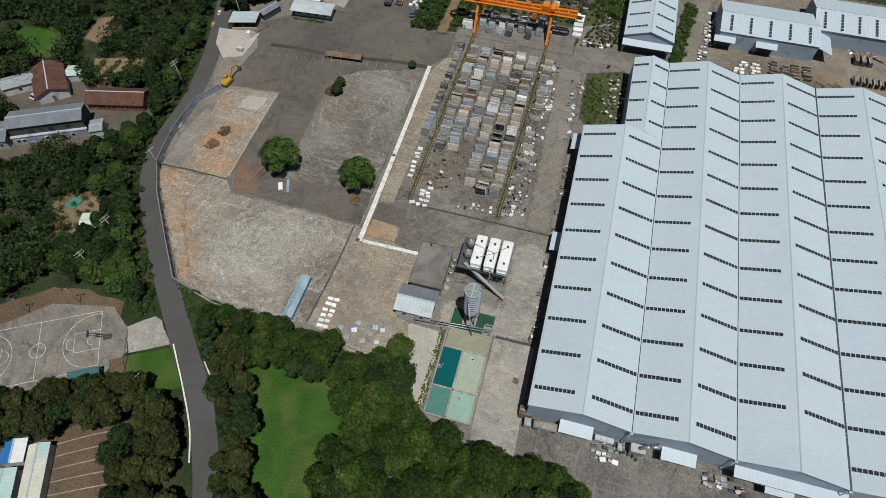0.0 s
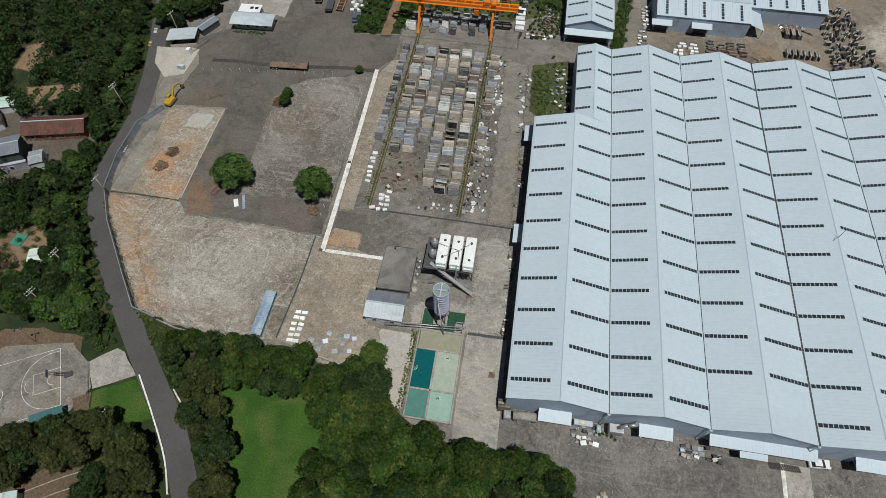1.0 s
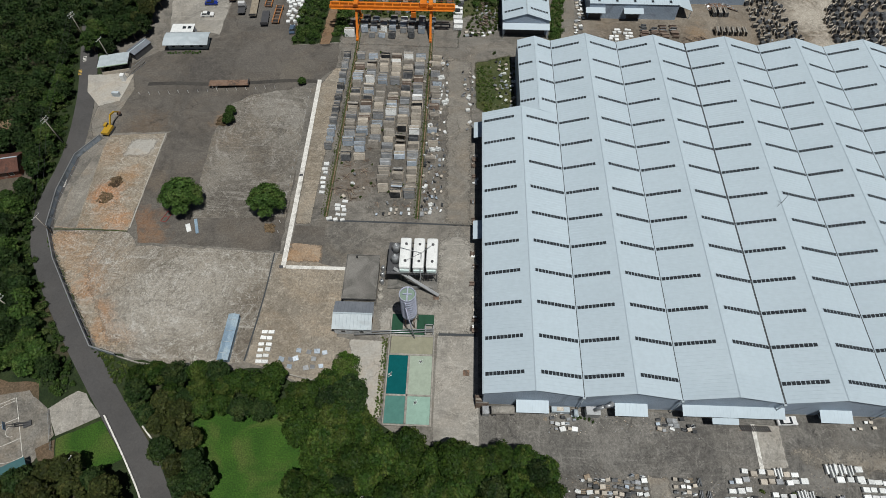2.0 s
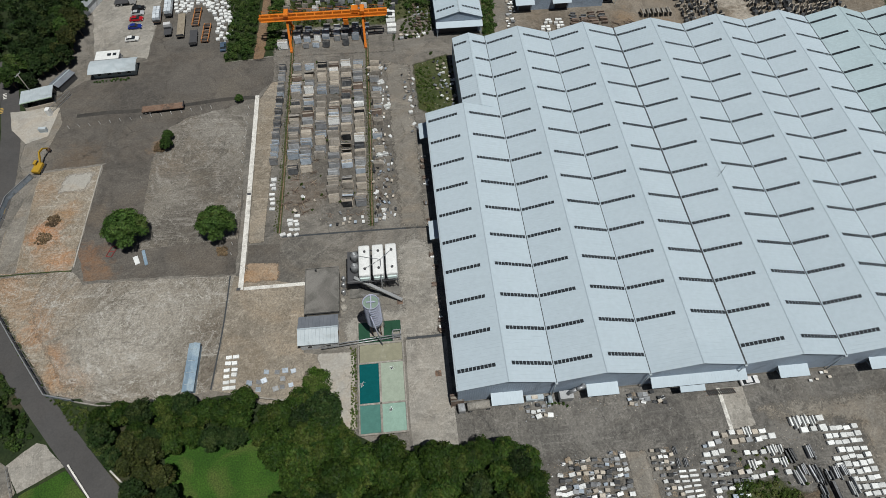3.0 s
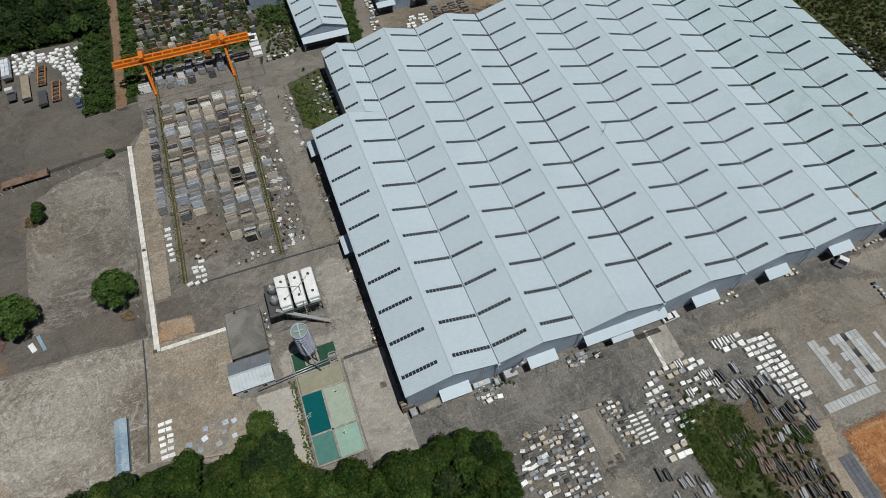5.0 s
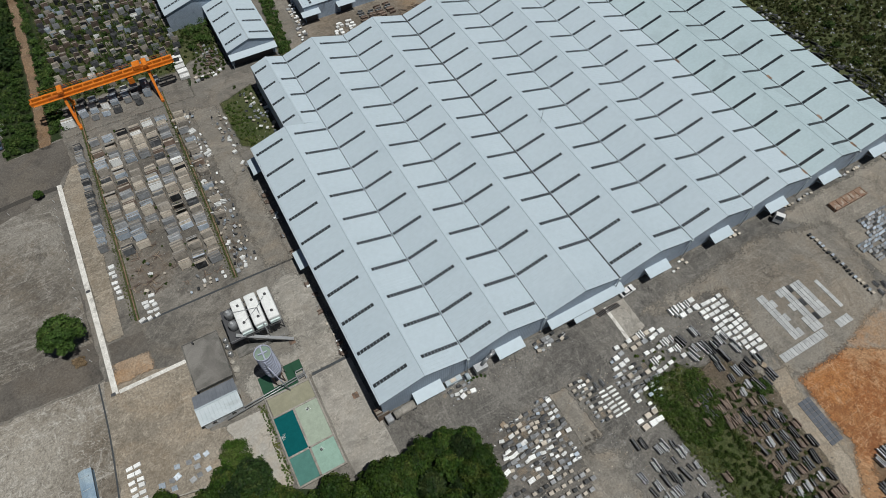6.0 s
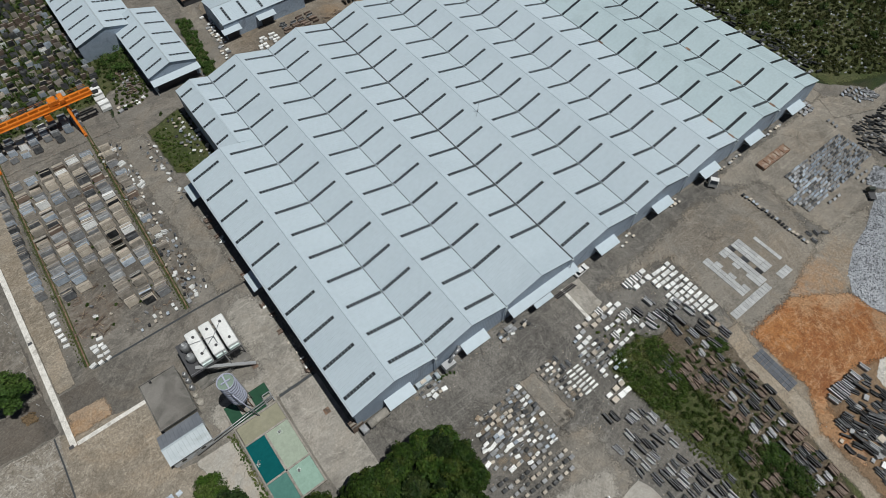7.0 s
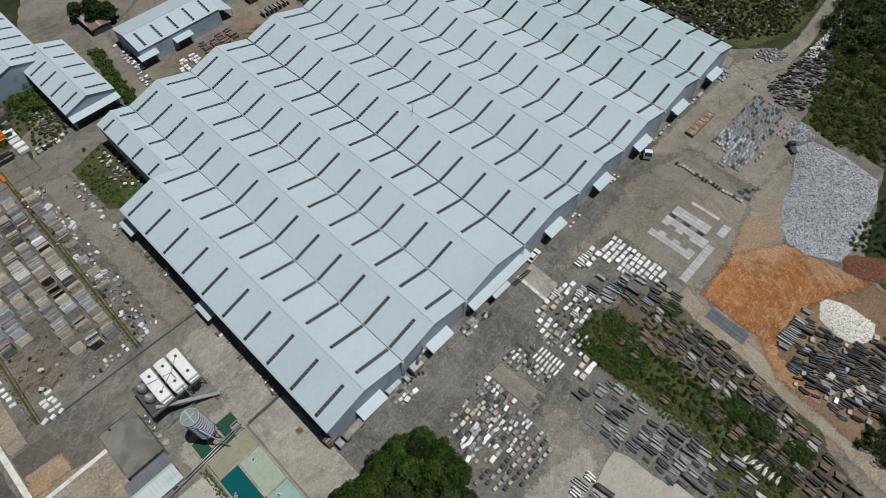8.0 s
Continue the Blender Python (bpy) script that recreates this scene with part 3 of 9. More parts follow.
# ---- ground ----
def zone(name, pts, z, mat, label, wobble=0.25, step=1.6, category="ground", fade=0.0):
    """A sheet of paving or earth with an uneven edge; fade: over how many metres it thins out at its edge."""
    if fade:
        cell = max(0.7, fade / 3)
        x0, x1, y0, y1 = min(p[0] for p in pts) - fade / 2, max(p[0] for p in pts) + fade / 2, min(p[1] for p in pts) - fade / 2, max(p[1] for p in pts) + fade / 2
        nx, ny = int((x1 - x0) / cell) + 2, int((y1 - y0) / cell) + 2
        gx, gy = np.meshgrid(x0 - cell / 2 + cell * np.arange(nx), y0 - cell / 2 + cell * np.arange(ny))
        far, hit = np.full(gx.shape, 1e9), np.zeros(gx.shape, bool)
        for (ax, ay), (bx, by) in zip(pts, pts[1:] + pts[:1]):
            u = np.clip(((gx - ax) * (bx - ax) + (gy - ay) * (by - ay)) / max(1e-6, (bx - ax) ** 2 + (by - ay) ** 2), 0, 1)
            far = np.minimum(far, np.hypot(gx - ax - u * (bx - ax), gy - ay - u * (by - ay)))
            if ay != by:
                hit ^= ((ay > gy) != (by > gy)) & (gx < (bx - ax) * (gy - ay) / (by - ay) + ax)
        thin = np.clip(0.5 - np.where(hit, far, -far) / fade, 0, 1)
        keep = thin < 0.999
        fs = [(j * nx + i, j * nx + i + 1, (j + 1) * nx + i + 1, (j + 1) * nx + i) for j in range(ny - 1) for i in range(nx - 1) if keep[j : j + 2, i : i + 2].any()]
        me = bpy.data.meshes.new(name)
        me.from_pydata(np.stack([gx.ravel(), gy.ravel(), np.full(gx.size, z)], 1).tolist(), [], fs)
        me.attributes.new("thin", "FLOAT", "POINT").data.foreach_set("value", thin.ravel().astype(np.float32))
        me.materials.append(M[mat])
        return tagged(new(name, me), label, category, kind="structure")
    out = []
    for (x0, y0), (x1, y1) in zip(pts, pts[1:] + pts[:1]):
        k = max(1, int(math.hypot(x1 - x0, y1 - y0) / step)) if wobble else 1
        for i in range(k):
            x, y = x0 + (x1 - x0) * i / k, y0 + (y1 - y0) * i / k
            dx, dy = (noise.noise((x * 0.35, y * 0.35, 3.1)) * wobble * 1.6, noise.noise((x * 0.35, y * 0.35, 9.7)) * wobble * 1.6) if wobble else (0, 0)
            fx, fy = (noise.noise((x * 1.9, y * 1.9, 5.1)) * wobble * 0.8, noise.noise((x * 1.9, y * 1.9, 7.7)) * wobble * 0.8) if wobble else (0, 0)
            out.append((x + dx + fx, y + dy + fy))
    area = sum(x0 * y1 - x1 * y0 for (x0, y0), (x1, y1) in zip(out, out[1:] + out[:1]))
    if area < 0:
        out.reverse()
    ob = part(name, Acc().prism(out, z - 0.3, z), M[mat])
    return tagged(ob, label, category, kind="structure")


def ribbon(name, line, width, z, mat, label, category="road", thick=0.25, offset=0.0, kind="structure"):
    """A strip that follows a smooth line."""
    pts = []
    ext = [line[0]] + list(line) + [line[-1]]
    for i in range(1, len(ext) - 2):
        p0, p1, p2, p3 = (Vector(p) for p in ext[i - 1 : i + 3])
        for k in range(6):
            t = k / 6
            pts.append(0.5 * ((2 * p1) + (p2 - p0) * t + (2 * p0 - 5 * p1 + 4 * p2 - p3) * t * t + (3 * p1 - p0 - 3 * p2 + p3) * t**3))
    pts.append(Vector(line[-1]))
    acc, n = Acc(), len(pts)
    vs = []
    for i, p in enumerate(pts):
        d = (pts[min(i + 1, n - 1)] - pts[max(i - 1, 0)]).normalized()
        s = Vector((-d.y, d.x))
        for o in (offset - width / 2, offset + width / 2):
            q = p + s * o
            vs += [(q.x, q.y, z - thick), (q.x, q.y, z)]
    fs = [(0, 1, 3, 2), (4 * n - 2, 4 * n - 1, 4 * n - 3, 4 * n - 4)]
    for i in range(n - 1):
        a, b = 4 * i, 4 * i + 4
        fs += [(a + 1, b + 1, b + 3, a + 3), (a, b, b + 1, a + 1), (a + 2, a + 3, b + 3, b + 2), (a, a + 2, b + 2, b)]
    acc.add(vs, fs)
    return tagged(part(name, acc, M[mat]), label, category, kind=kind)


tagged(part("ground", Acc().box((-1800, -1800, -2.0), (1800, 1800, -0.06)), M["scrub"]), "green scrubby ground with grass and bare soil", "ground", kind="structure")

YARD = [(-90.4, 10.2), (-80, 7.6), (-63, 5.8), (-50, 6.6), (-38, 2), (-29, 3), (-21, -6), (-4, -12), (10, -14), (11, -34), (14, -60), (38, -100), (80, -104), (112, -84), (122, -64), (158, -56), (160, -30), (190, -27), (186, -8), (176, 2), (172, 60), (172, 116), (72, 116), (78, 166), (45, 205), (26, 205), (-4, 150), (-8, 120), (-46, 121), (-63, 119), (-62, 158), (-113, 158), (-121, 118), (-119.6, 92), (-116.6, 76), (-116.8, 56), (-113.6, 42)]
zone("yard", YARD, 0.0, "asphalt", "worn grey asphalt and concrete yard with stains", 0.5)
zone("pavement_pale_lot", [(-113.5, 42.5), (-93, 42.8), (-89.6, 38.9), (-74, 38.4), (-52.2, 37.8), (-54.6, 8), (-63, 6.4), (-79, 8.0), (-90.2, 10.4), (-100.6, 23.5)], 0.03, "pale", "pale scraped concrete lot with curved scratch marks", 0.4)
zone("pavement_dark_lot", [(-93, 78.2), (-76, 86), (-60, 80), (-52.2, 64), (-52.2, 38.2), (-74, 39.2), (-89.6, 39.8), (-93, 48.5)], 0.03, "dark_asphalt", "dark patched asphalt of the empty lot", 0.4)
zone("pavement_round_lot", [(-79.4, 78), (-77, 90.5), (-71, 95), (-62.6, 97.2), (-57, 98), (-53.4, 94), (-52.4, 49), (-63, 48.6), (-78, 47.9)], 0.045, "worn", "worn grey concrete with curved tyre marks", 0.25)
zone("pavement_gate_apron", [(-117.4, 88.6), (-111.6, 91), (-111, 102.4), (-108.6, 96), (-110.4, 84), (-112, 76), (-114.6, 76), (-117.2, 82)], 0.03, "dull_concrete", "worn grey concrete beside the gate", 0.2, fade=0.8)
zone("pavement_entry", [(-116.5, 88), (-114, 79), (-109.6, 77.2), (-93, 78.6), (-81, 79.5), (-76.3, 87.5), (-70.8, 93), (-57, 99), (-51, 103), (-47, 108), (-47, 120), (-63, 119), (-63, 158), (-88, 157), (-88, 122), (-106, 114), (-116, 106)], 0.02, "dark_asphalt", "dark asphalt apron by the entrance", 0.4)
zone("pavement_parking", [(-113, 157), (-88.6, 156), (-88.2, 123.4), (-106, 127)], 0.045, "concrete", "pale concrete parking area", 0.3)
zone("pavement_gate", [(-125.4, 102.1), (-122.8, 94.4), (-117.2, 88.5), (-111.5, 91), (-110.9, 102.7), (-113.9, 103.4), (-120, 102.4)], 0.055, "bright_concrete", "pale concrete slab at the gate", 0.1)
zone("earth_strip", [(-113.2, 43.5), (-93.4, 43.2), (-93.4, 77.8), (-109.5, 76.5), (-113.6, 57)], 0.05, "patchy", "orange earth over broken concrete", 0.3)
zone("pavement_fence_strip", [(-113.4, 43.8), (-107.4, 43.6), (-108.6, 57), (-109.8, 71), (-109.6, 76.4), (-113.4, 58)], 0.065, "dull_concrete", "stained grey concrete beside the fence", 0.12)
ribbon("edging", [(-107.3, 43.7), (-108.5, 57), (-109.7, 71)], 0.22, 0.12, "tan", "low broken concrete edge of the slab", "edging", 0.2)
zone("earth_fringe", [(-113, 42), (-99, 42.2), (-101, 34), (-97.5, 26), (-88, 12.5), (-79, 9), (-90, 10.8), (-101, 24.5), (-110.5, 36.5)], 0.045, "patchy", "orange earth at the lot's edge", 0.9, fade=3.5)
zone("concrete_patch", [(-103, 69), (-96, 69.5), (-95, 75.5), (-102, 75)], 0.065, "bright_concrete", "pale broken concrete patch", 0.8, fade=2.5)
zone("pavement_tan_lot", [(-52.4, 37.4), (-34.2, 33.4), (-34.4, 15), (-28.6, 14.4), (-28.4, 3.2), (-38, 2.4), (-50, 7), (-54.4, 8)], 0.04, "tan", "tan concrete slab of the lower lot", 0.3)
zone("pavement_tan_strip", [(-50.6, 100), (-47, 108), (-44.6, 108), (-45.6, 47), (-49.5, 47)], 0.04, "tan", "tan concrete strip beside the white lane", 0.3, fade=0.9)
zone("pavement_tan_square", [(-50, 35.6), (-41, 35.4), (-41.5, 40), (-49, 41.5)], 0.05, "orange", "sandy patch by the lane", 0.8, fade=2.5)
zone("pavement_dark_square", [(-49.4, 46.4), (-41.4, 46.2), (-41, 40.4), (-49.6, 40.8)], 0.06, "dark_asphalt", "dark repaired asphalt square", 0.1)
zone("pavement_storage", [(-45.8, 119), (-10, 119), (-9.6, 48.6), (-43.4, 48.2)], 0.025, "asphalt", "dusty stone yard floor between rails", 0.4)
zone("pavement_pond_side", [(-31.4, 14.4), (-22.6, 14.2), (-22.4, -4), (-28.6, -2.5), (-28.6, 6)], 0.05, "bright_concrete", "pale concrete slab beside the ponds", 0.2, fade=0.8)
zone("pavement_side", [(-10.4, 16), (-0.8, 16), (-0.6, -11), (-6, -11.4), (-10.4, -8.4), (-10.6, -3)], 0.035, "concrete", "grey concrete apron beside the ponds", 0.12)
zone("pavement_plant", [(-24.4, 15.4), (-1.6, 16.8), (-1.6, 40), (-6, 46), (-11, 42), (-10.6, 24), (-24.4, 23.4)], 0.03, "concrete", "dusty concrete round the treatment plant", 0.3, fade=6)
zone("pavement_hall_side", [(-11, 114), (-3.4, 112), (-3.2, 48), (-9.4, 49)], 0.04, "dull_concrete", "dusty way between the slab yard and the hall", 0.3, fade=4)
zone("pavement_front_slab", [(58.7, -2.4), (64.4, -2.6), (64.2, -11.2), (58.6, -11.8)], 0.04, "concrete", "lighter concrete slab before the loading bay", 0.15, fade=0.8)
zone("pavement_swept", [(18, -37), (26, -36.6), (38, -40), (34, -45), (28, -46), (20, -42)], 0.04, "concrete", "paler swept concrete between the stone rows", 0.4, fade=5)
zone("pavement_near_slab", [(28.9, -46.6), (35.5, -45), (40.1, -44.8), (41, -47.9), (42, -57), (44, -58), (43, -68), (26, -62)], 0.05, "bright_concrete", "pale smooth concrete slab", 0.3)
zone("pavement_dusty_way", [(33, -27.5), (41.8, -32), (38.5, -37), (40, -44), (29, -47), (21, -41), (17, -36.2), (30, -35.4)], 0.03, "dull_concrete", "dusty pale way between the stone rows", 0.4, fade=6)
zone("pavement_track", [(81, -34), (86, -35), (82.6, -44), (82.4, -56), (80, -64), (78.6, -74), (76.4, -90), (71, -90), (74.4, -76), (75.6, -64), (78, -54), (78.4, -44)], 0.045, "sandway", "trodden sandy way beside the stone rows", 0.4, fade=2.4)
zone("pavement_front_yard", [(-4, -0.5), (165, -0.5), (166, -20), (150, -34), (120, -62), (112, -84), (80, -103.5), (38, -99.5), (14.5, -60), (11.5, -34), (10.5, -14), (-3, -11.5)], 0.012, "front_asphalt", "dark worn asphalt of the front yard", 0.3)
zone("pavement_front_middle", [(34.4, -14), (38.6, -14.2), (39.6, -27), (34.6, -27.4)], 0.03, "dull_concrete", "dusty concrete slab between the stone rows", 0.25, fade=1.6)
zone("earth_rows", [(63, -27), (73, -25), (79.5, -33), (80.5, -46), (77, -58), (75.6, -66), (71, -78), (66, -90), (58, -86), (61, -70), (64.5, -54), (66, -44), (66, -34)], 0.04, "rowearth", "trodden brown earth under the rusty bundles", 0.9, fade=3.5)
zone("pavement_front", [(66, -8), (108, -6), (128, -12), (122, -36), (106, -38), (86, -38), (87, -12), (68, -10)], 0.03, "dull_concrete", "scuffed concrete of the front yard", 0.8, fade=7)
zone("pavement_far_front", [(116, -3), (172, -2), (170, -13), (160, -28), (146, -34), (128, -37), (124, -12)], 0.02, "dusty", "dusty hardstanding at the far end", 0.9, fade=6)
zone("earth_red", [(86.6, -38.8), (102, -38.6), (114.5, -46.5), (117, -58), (118, -68), (106, -61), (98, -58.5), (89, -58), (84.5, -60), (84, -70), (79.8, -72), (79, -62), (85.5, -55), (85.6, -44)], 0.06, "redearth", "bare orange-red earth with wheel tracks", 0.9, fade=3.6)
zone("earth_sand", [(101, -38.4), (124, -33), (144, -34), (136, -39), (119, -46), (114, -47)], 0.05, "dusty", "pale sandy ground", 0.9, fade=5)
zone("earth_under_columns", [(86, -57), (100, -57.6), (108, -60), (118, -66), (118, -78), (110, -92), (84, -92), (77, -80), (79, -64)], 0.05, "columnearth", "orange-brown earth under stacked columns", 0.9, fade=4.5)
zone("weedy_strip", [(53.2, -24.2), (64, -22.6), (69.5, -26), (75, -34), (80, -44), (78, -52), (70, -60), (76, -74), (62, -84), (44, -70), (56, -54), (54, -40)], 0.035, "weedy", "weedy strip between the stone rows", 0.8, fade=3)
zone("weedy_patch", [(-2, 112), (9.4, 116), (10.2, 92), (3, 88), (-1.5, 92)], 0.04, "weedy", "weedy patch beside the hall", 0.6, fade=2.2)
zone("weedy_yard", [(-46, 134), (-46, 205), (6, 205), (6, 141), (-3, 137), (-8, 133.5), (-24, 134.5)], 0.015, "weedy", "weedy ground of the back stone yard", 0.6, fade=4)
zone("pavement_crane", [(-47, 120.2), (-8, 119.4), (-7.6, 134), (-24, 135.2), (-46.4, 134.6)], 0.012, "asphalt", "dusty grey hardstanding under the gantry crane", 0.8, fade=3)
zone("dirt_track", [(-53.8, 119.5), (-50.4, 119.5), (-49.8, 150), (-49.6, 205), (-52.8, 205), (-52.6, 150)], 0.02, "columnearth", "narrow orange-brown dirt track", 0.4, fade=1.3)
zone("far_track", [(170, -2), (184, -10), (196, -11.5), (228, -9), (228, -13), (196, -16), (180, -15.6), (166, -10)], 0.05, "dusty", "sandy dirt road leading off", 0.7, fade=2.0)
zone("field_earth", [(178, -1), (200, -10), (230, -8), (250, 40), (240, 110), (174, 118), (175, 60)], -0.02, "weedy", "rubble-strewn scrub field", 0.7, fade=5)
zone("scrub_slope", [(160, -29), (178, -27), (196, -23), (226, -24), (240, -60), (200, -80), (160, -62), (157, -40)], -0.02, "weedy", "overgrown scrub slope beyond the stone rows", 0.8, fade=5)
zone("edge_track", [(166.2, -2), (172, -1), (174, 60), (174, 118), (166.4, 118)], 0.03, "dusty", "bare sandy track along the hall's far side", 0.5, fade=2.5)

zone("rear_earth", [(34, 128), (72, 117), (165, 116.5), (172, 160), (130, 172), (60, 175), (36, 160)], 0.02, "sandy", "pale dusty ground behind the hall", 0.7, fade=5)
zone("weedy_strip_rear", [(22.6, 124), (26.4, 122), (28.4, 136), (31, 156), (27, 158), (24, 140)], 0.03, "weedy", "weedy verge beside the rear shed", 0.5, fade=1.6)
ribbon("edging", [(-93.2, 44), (-93.3, 60), (-93.3, 78)], 0.3, 0.1, "bright_concrete", "pale broken concrete edging", "edging", 0.2)
ribbon("edging", [(-113.2, 43.0), (-104, 43.2), (-93.4, 43.0)], 0.3, 0.09, "weedy", "weedy joint between the slabs", "edging", 0.2)
ribbon("lane", [(28.6, 120), (29.6, 132), (31, 150), (36, 178), (42, 205)], 4.6, 0.05, "dull_concrete", "pale concrete lane behind the hall", "lane", 0.2)
# the public road and its kerbs
ROAD = [(-134, 128), (-130.2, 116.5), (-122.5, 92.2), (-118.2, 69.5), (-118, 51), (-114.6, 38.6), (-107.5, 27.5), (-96.8, 13.9), (-88.7, 4.4), (-79.4, -6), (-70.7, -15.5), (-64.6, -24.5), (-59.5, -33.6), (-54, -45)]
ribbon("road", ROAD, 5.5, 0.04, "road", "smooth grey asphalt road that bends past the lot")
ribbon("kerb", [(-82.6, -5.4), (-75, -14.6), (-69.4, -22), (-66, -28.5)], 0.34, 0.42, "line", "white concrete kerb wall beside the road", "kerb", 0.5)
ribbon("kerb", [(-73.6, -7.4), (-68.2, -12.6), (-65.2, -16.6)], 0.3, 0.3, "line", "white painted kerb beside the road", "kerb", 0.4)
ribbon("lane", [(-50.4, 33.4), (-50.5, 50), (-50.8, 75), (-51.2, 102.4)], 1.25, 0.075, "line", "white concrete drainage lane", "lane", 0.3)
ribbon("lane", [(-49.6, 33.6), (-42, 33.6), (-34.2, 33.6)], 0.95, 0.07, "line", "white concrete drainage lane", "lane", 0.3)
ribbon("drain", [(-105, 98.6), (-95.9, 99.3), (-85.2, 99.2), (-73, 100.3), (-60.4, 101.7), (-51, 101.6)], 1.5, 0.045, "tar", "dark patched trench across the apron", "drain", 0.2)
ribbon("drain", [(-41, 48.3), (-20, 48.2), (-2, 47.9)], 0.5, 0.03, "gutter", "narrow dark drain channel", "drain", 0.2)
ribbon("drain", [(-10.2, 16.4), (-1.4, 16.5)], 0.6, 0.06, "gutter", "narrow dark drain channel", "drain", 0.2)
ribbon("drain", [(-53.3, 37.6), (-53.6, 24), (-54.8, 8.2)], 0.35, 0.05, "gutter", "narrow dark drain channel", "drain", 0.2)
ribbon("paint_line", [(58.9, -2.4), (58.6, -12)], 0.85, 0.065, "line", "wide white painted line", "marking", 0.2)
for x, y in ((-50.9, 33.6), (-50.7, 63.5)):
    tagged(part("drain_cover", Acc().chamfer((x - 0.5, y - 0.4, 0), (x + 0.5, y + 0.4, 0.12), 0.03), M["darksteel"]), "dark metal drain cover in the white lane", "cover", kind="structure")

# ---- the warehouse ----
BAY = [0.0, 21.0, 41.4, 62.5, 85.0, 105.2, 126.0, 145.2, 165.2]
DEPTH, EAVE, RISE = 113.2, 8.4, 3.1
NOTCH_Y, NOTCH_X = 81.3, 10.7
ROWS = [3.85 + 8.2 * k for k in range(10)] + [85.9, 94.0, 101.6, 109.4]
hall = thing("warehouse", "huge warehouse with pale blue multi-gable sheet roof", "warehouse")


def slope(xv, xr, zr, y0, y1, mat, top, panes, rows, long_pane=False):
    """One roof slope from the valley xv up to the ridge xr, ribbed, with its rows of skylights."""
    d = xr - xv
    at = lambda u, lift=0.0: (xv + d * u, EAVE + (zr - EAVE) * u + lift)
    acc = Acc()
    # one ribbed sheet: the profile runs along y, and each rib stands 4 cm proud
    prof = [(y0, 0.0)]
    k = int((y1 - y0) / 0.8)
    for i in range(1, k):
        y = y0 + (y1 - y0) * i / k
        prof += [(y - 0.05, 0.0), (y, 0.04), (y + 0.05, 0.0)]
    prof.append((y1, 0.0))
    n = len(prof)
    (xa, za), (xb, zb) = at(0), at(1)
    vs = [(xa, y, za + o) for y, o in prof] + [(xb, y, zb + o) for y, o in prof]
    vs += [(xa, y0, za - 0.12), (xa, y1, za - 0.12), (xb, y0, zb - 0.12), (xb, y1, zb - 0.12)]
    fs = [(i, n + i, n + i + 1, i + 1) for i in range(n - 1)]
    fs += [(2 * n, 2 * n + 1, 2 * n + 3, 2 * n + 2), (0, 2 * n, 2 * n + 2, n), (n - 1, 2 * n - 1, 2 * n + 3, 2 * n + 1)]
    fs += [tuple(range(n)) + (2 * n + 1, 2 * n), tuple(range(2 * n - 1, n - 1, -1)) + (2 * n + 2, 2 * n + 3)]
    if d < 0:
        fs = [tuple(reversed(f)) for f in fs]
    acc.add(vs, fs)
    ob = part("roof_slope", acc, mat, hall)
    for y in rows:
        acc, w = Acc(), 0.42
        u0, u1 = 0.025, top
        n = panes

        # a pale frame, and dark panes that stand a little proud of it
        def slab(ua, ub, ya, yb, lo, hi, mi):
            (xa, za), (xb, zb) = at(ua), at(ub)
            vs = [(x, yy, z + o) for o in (lo, hi) for x, z in ((xa, za), (xb, zb)) for yy in (ya, yb)]
            acc.add(vs, [(0, 1, 3, 2), (4, 6, 7, 5), (0, 2, 6, 4), (1, 5, 7, 3), (0, 4, 5, 1), (2, 3, 7, 6)], mi)
        slab(u0, u1, y - w - 0.09, y + w + 0.09, 0.005, 0.075, 0)
        for i in range(n):
            s = (u1 - u0) / n
            slab(u0 + s * (i + (0.02 if long_pane else 0.07)), u0 + s * (i + (0.98 if long_pane else 0.93)), y - w, y + w, 0.02, 0.10, 1)
        part("skylight", acc, [mat, M["skylight"]], ob)
    return ob


for b in range(8):
    xa, xb = BAY[b], BAY[b + 1]
    xr, old = (xa + xb) / 2, b >= 6
    mat = M["roof_old"] if old else M["roof"]
    rows = [y for y in ROWS if (b or y < NOTCH_Y - 1) and (b != 2 or y > 5)]
    end = NOTCH_Y if b == 0 else DEPTH
    slope(xa, xr, EAVE + RISE, -0.35, end, mat, 0.80, 10, rows, old)
    slope(xb, xr, EAVE + RISE, -0.35, end, mat, 0.88, 11, rows, old)
    part("ridge_cap", Acc().add([(xr - 0.2, -0.4, EAVE + RISE - 0.06), (xr, -0.4, EAVE + RISE + 0.1), (xr + 0.2, -0.4, EAVE + RISE - 0.06), (xr - 0.2, end, EAVE + RISE - 0.06), (xr, end, EAVE + RISE + 0.1), (xr + 0.2, end, EAVE + RISE - 0.06)], [(0, 1, 4, 3), (1, 2, 5, 4), (0, 3, 5, 2), (0, 2, 1), (3, 4, 5)]), mat, hall)
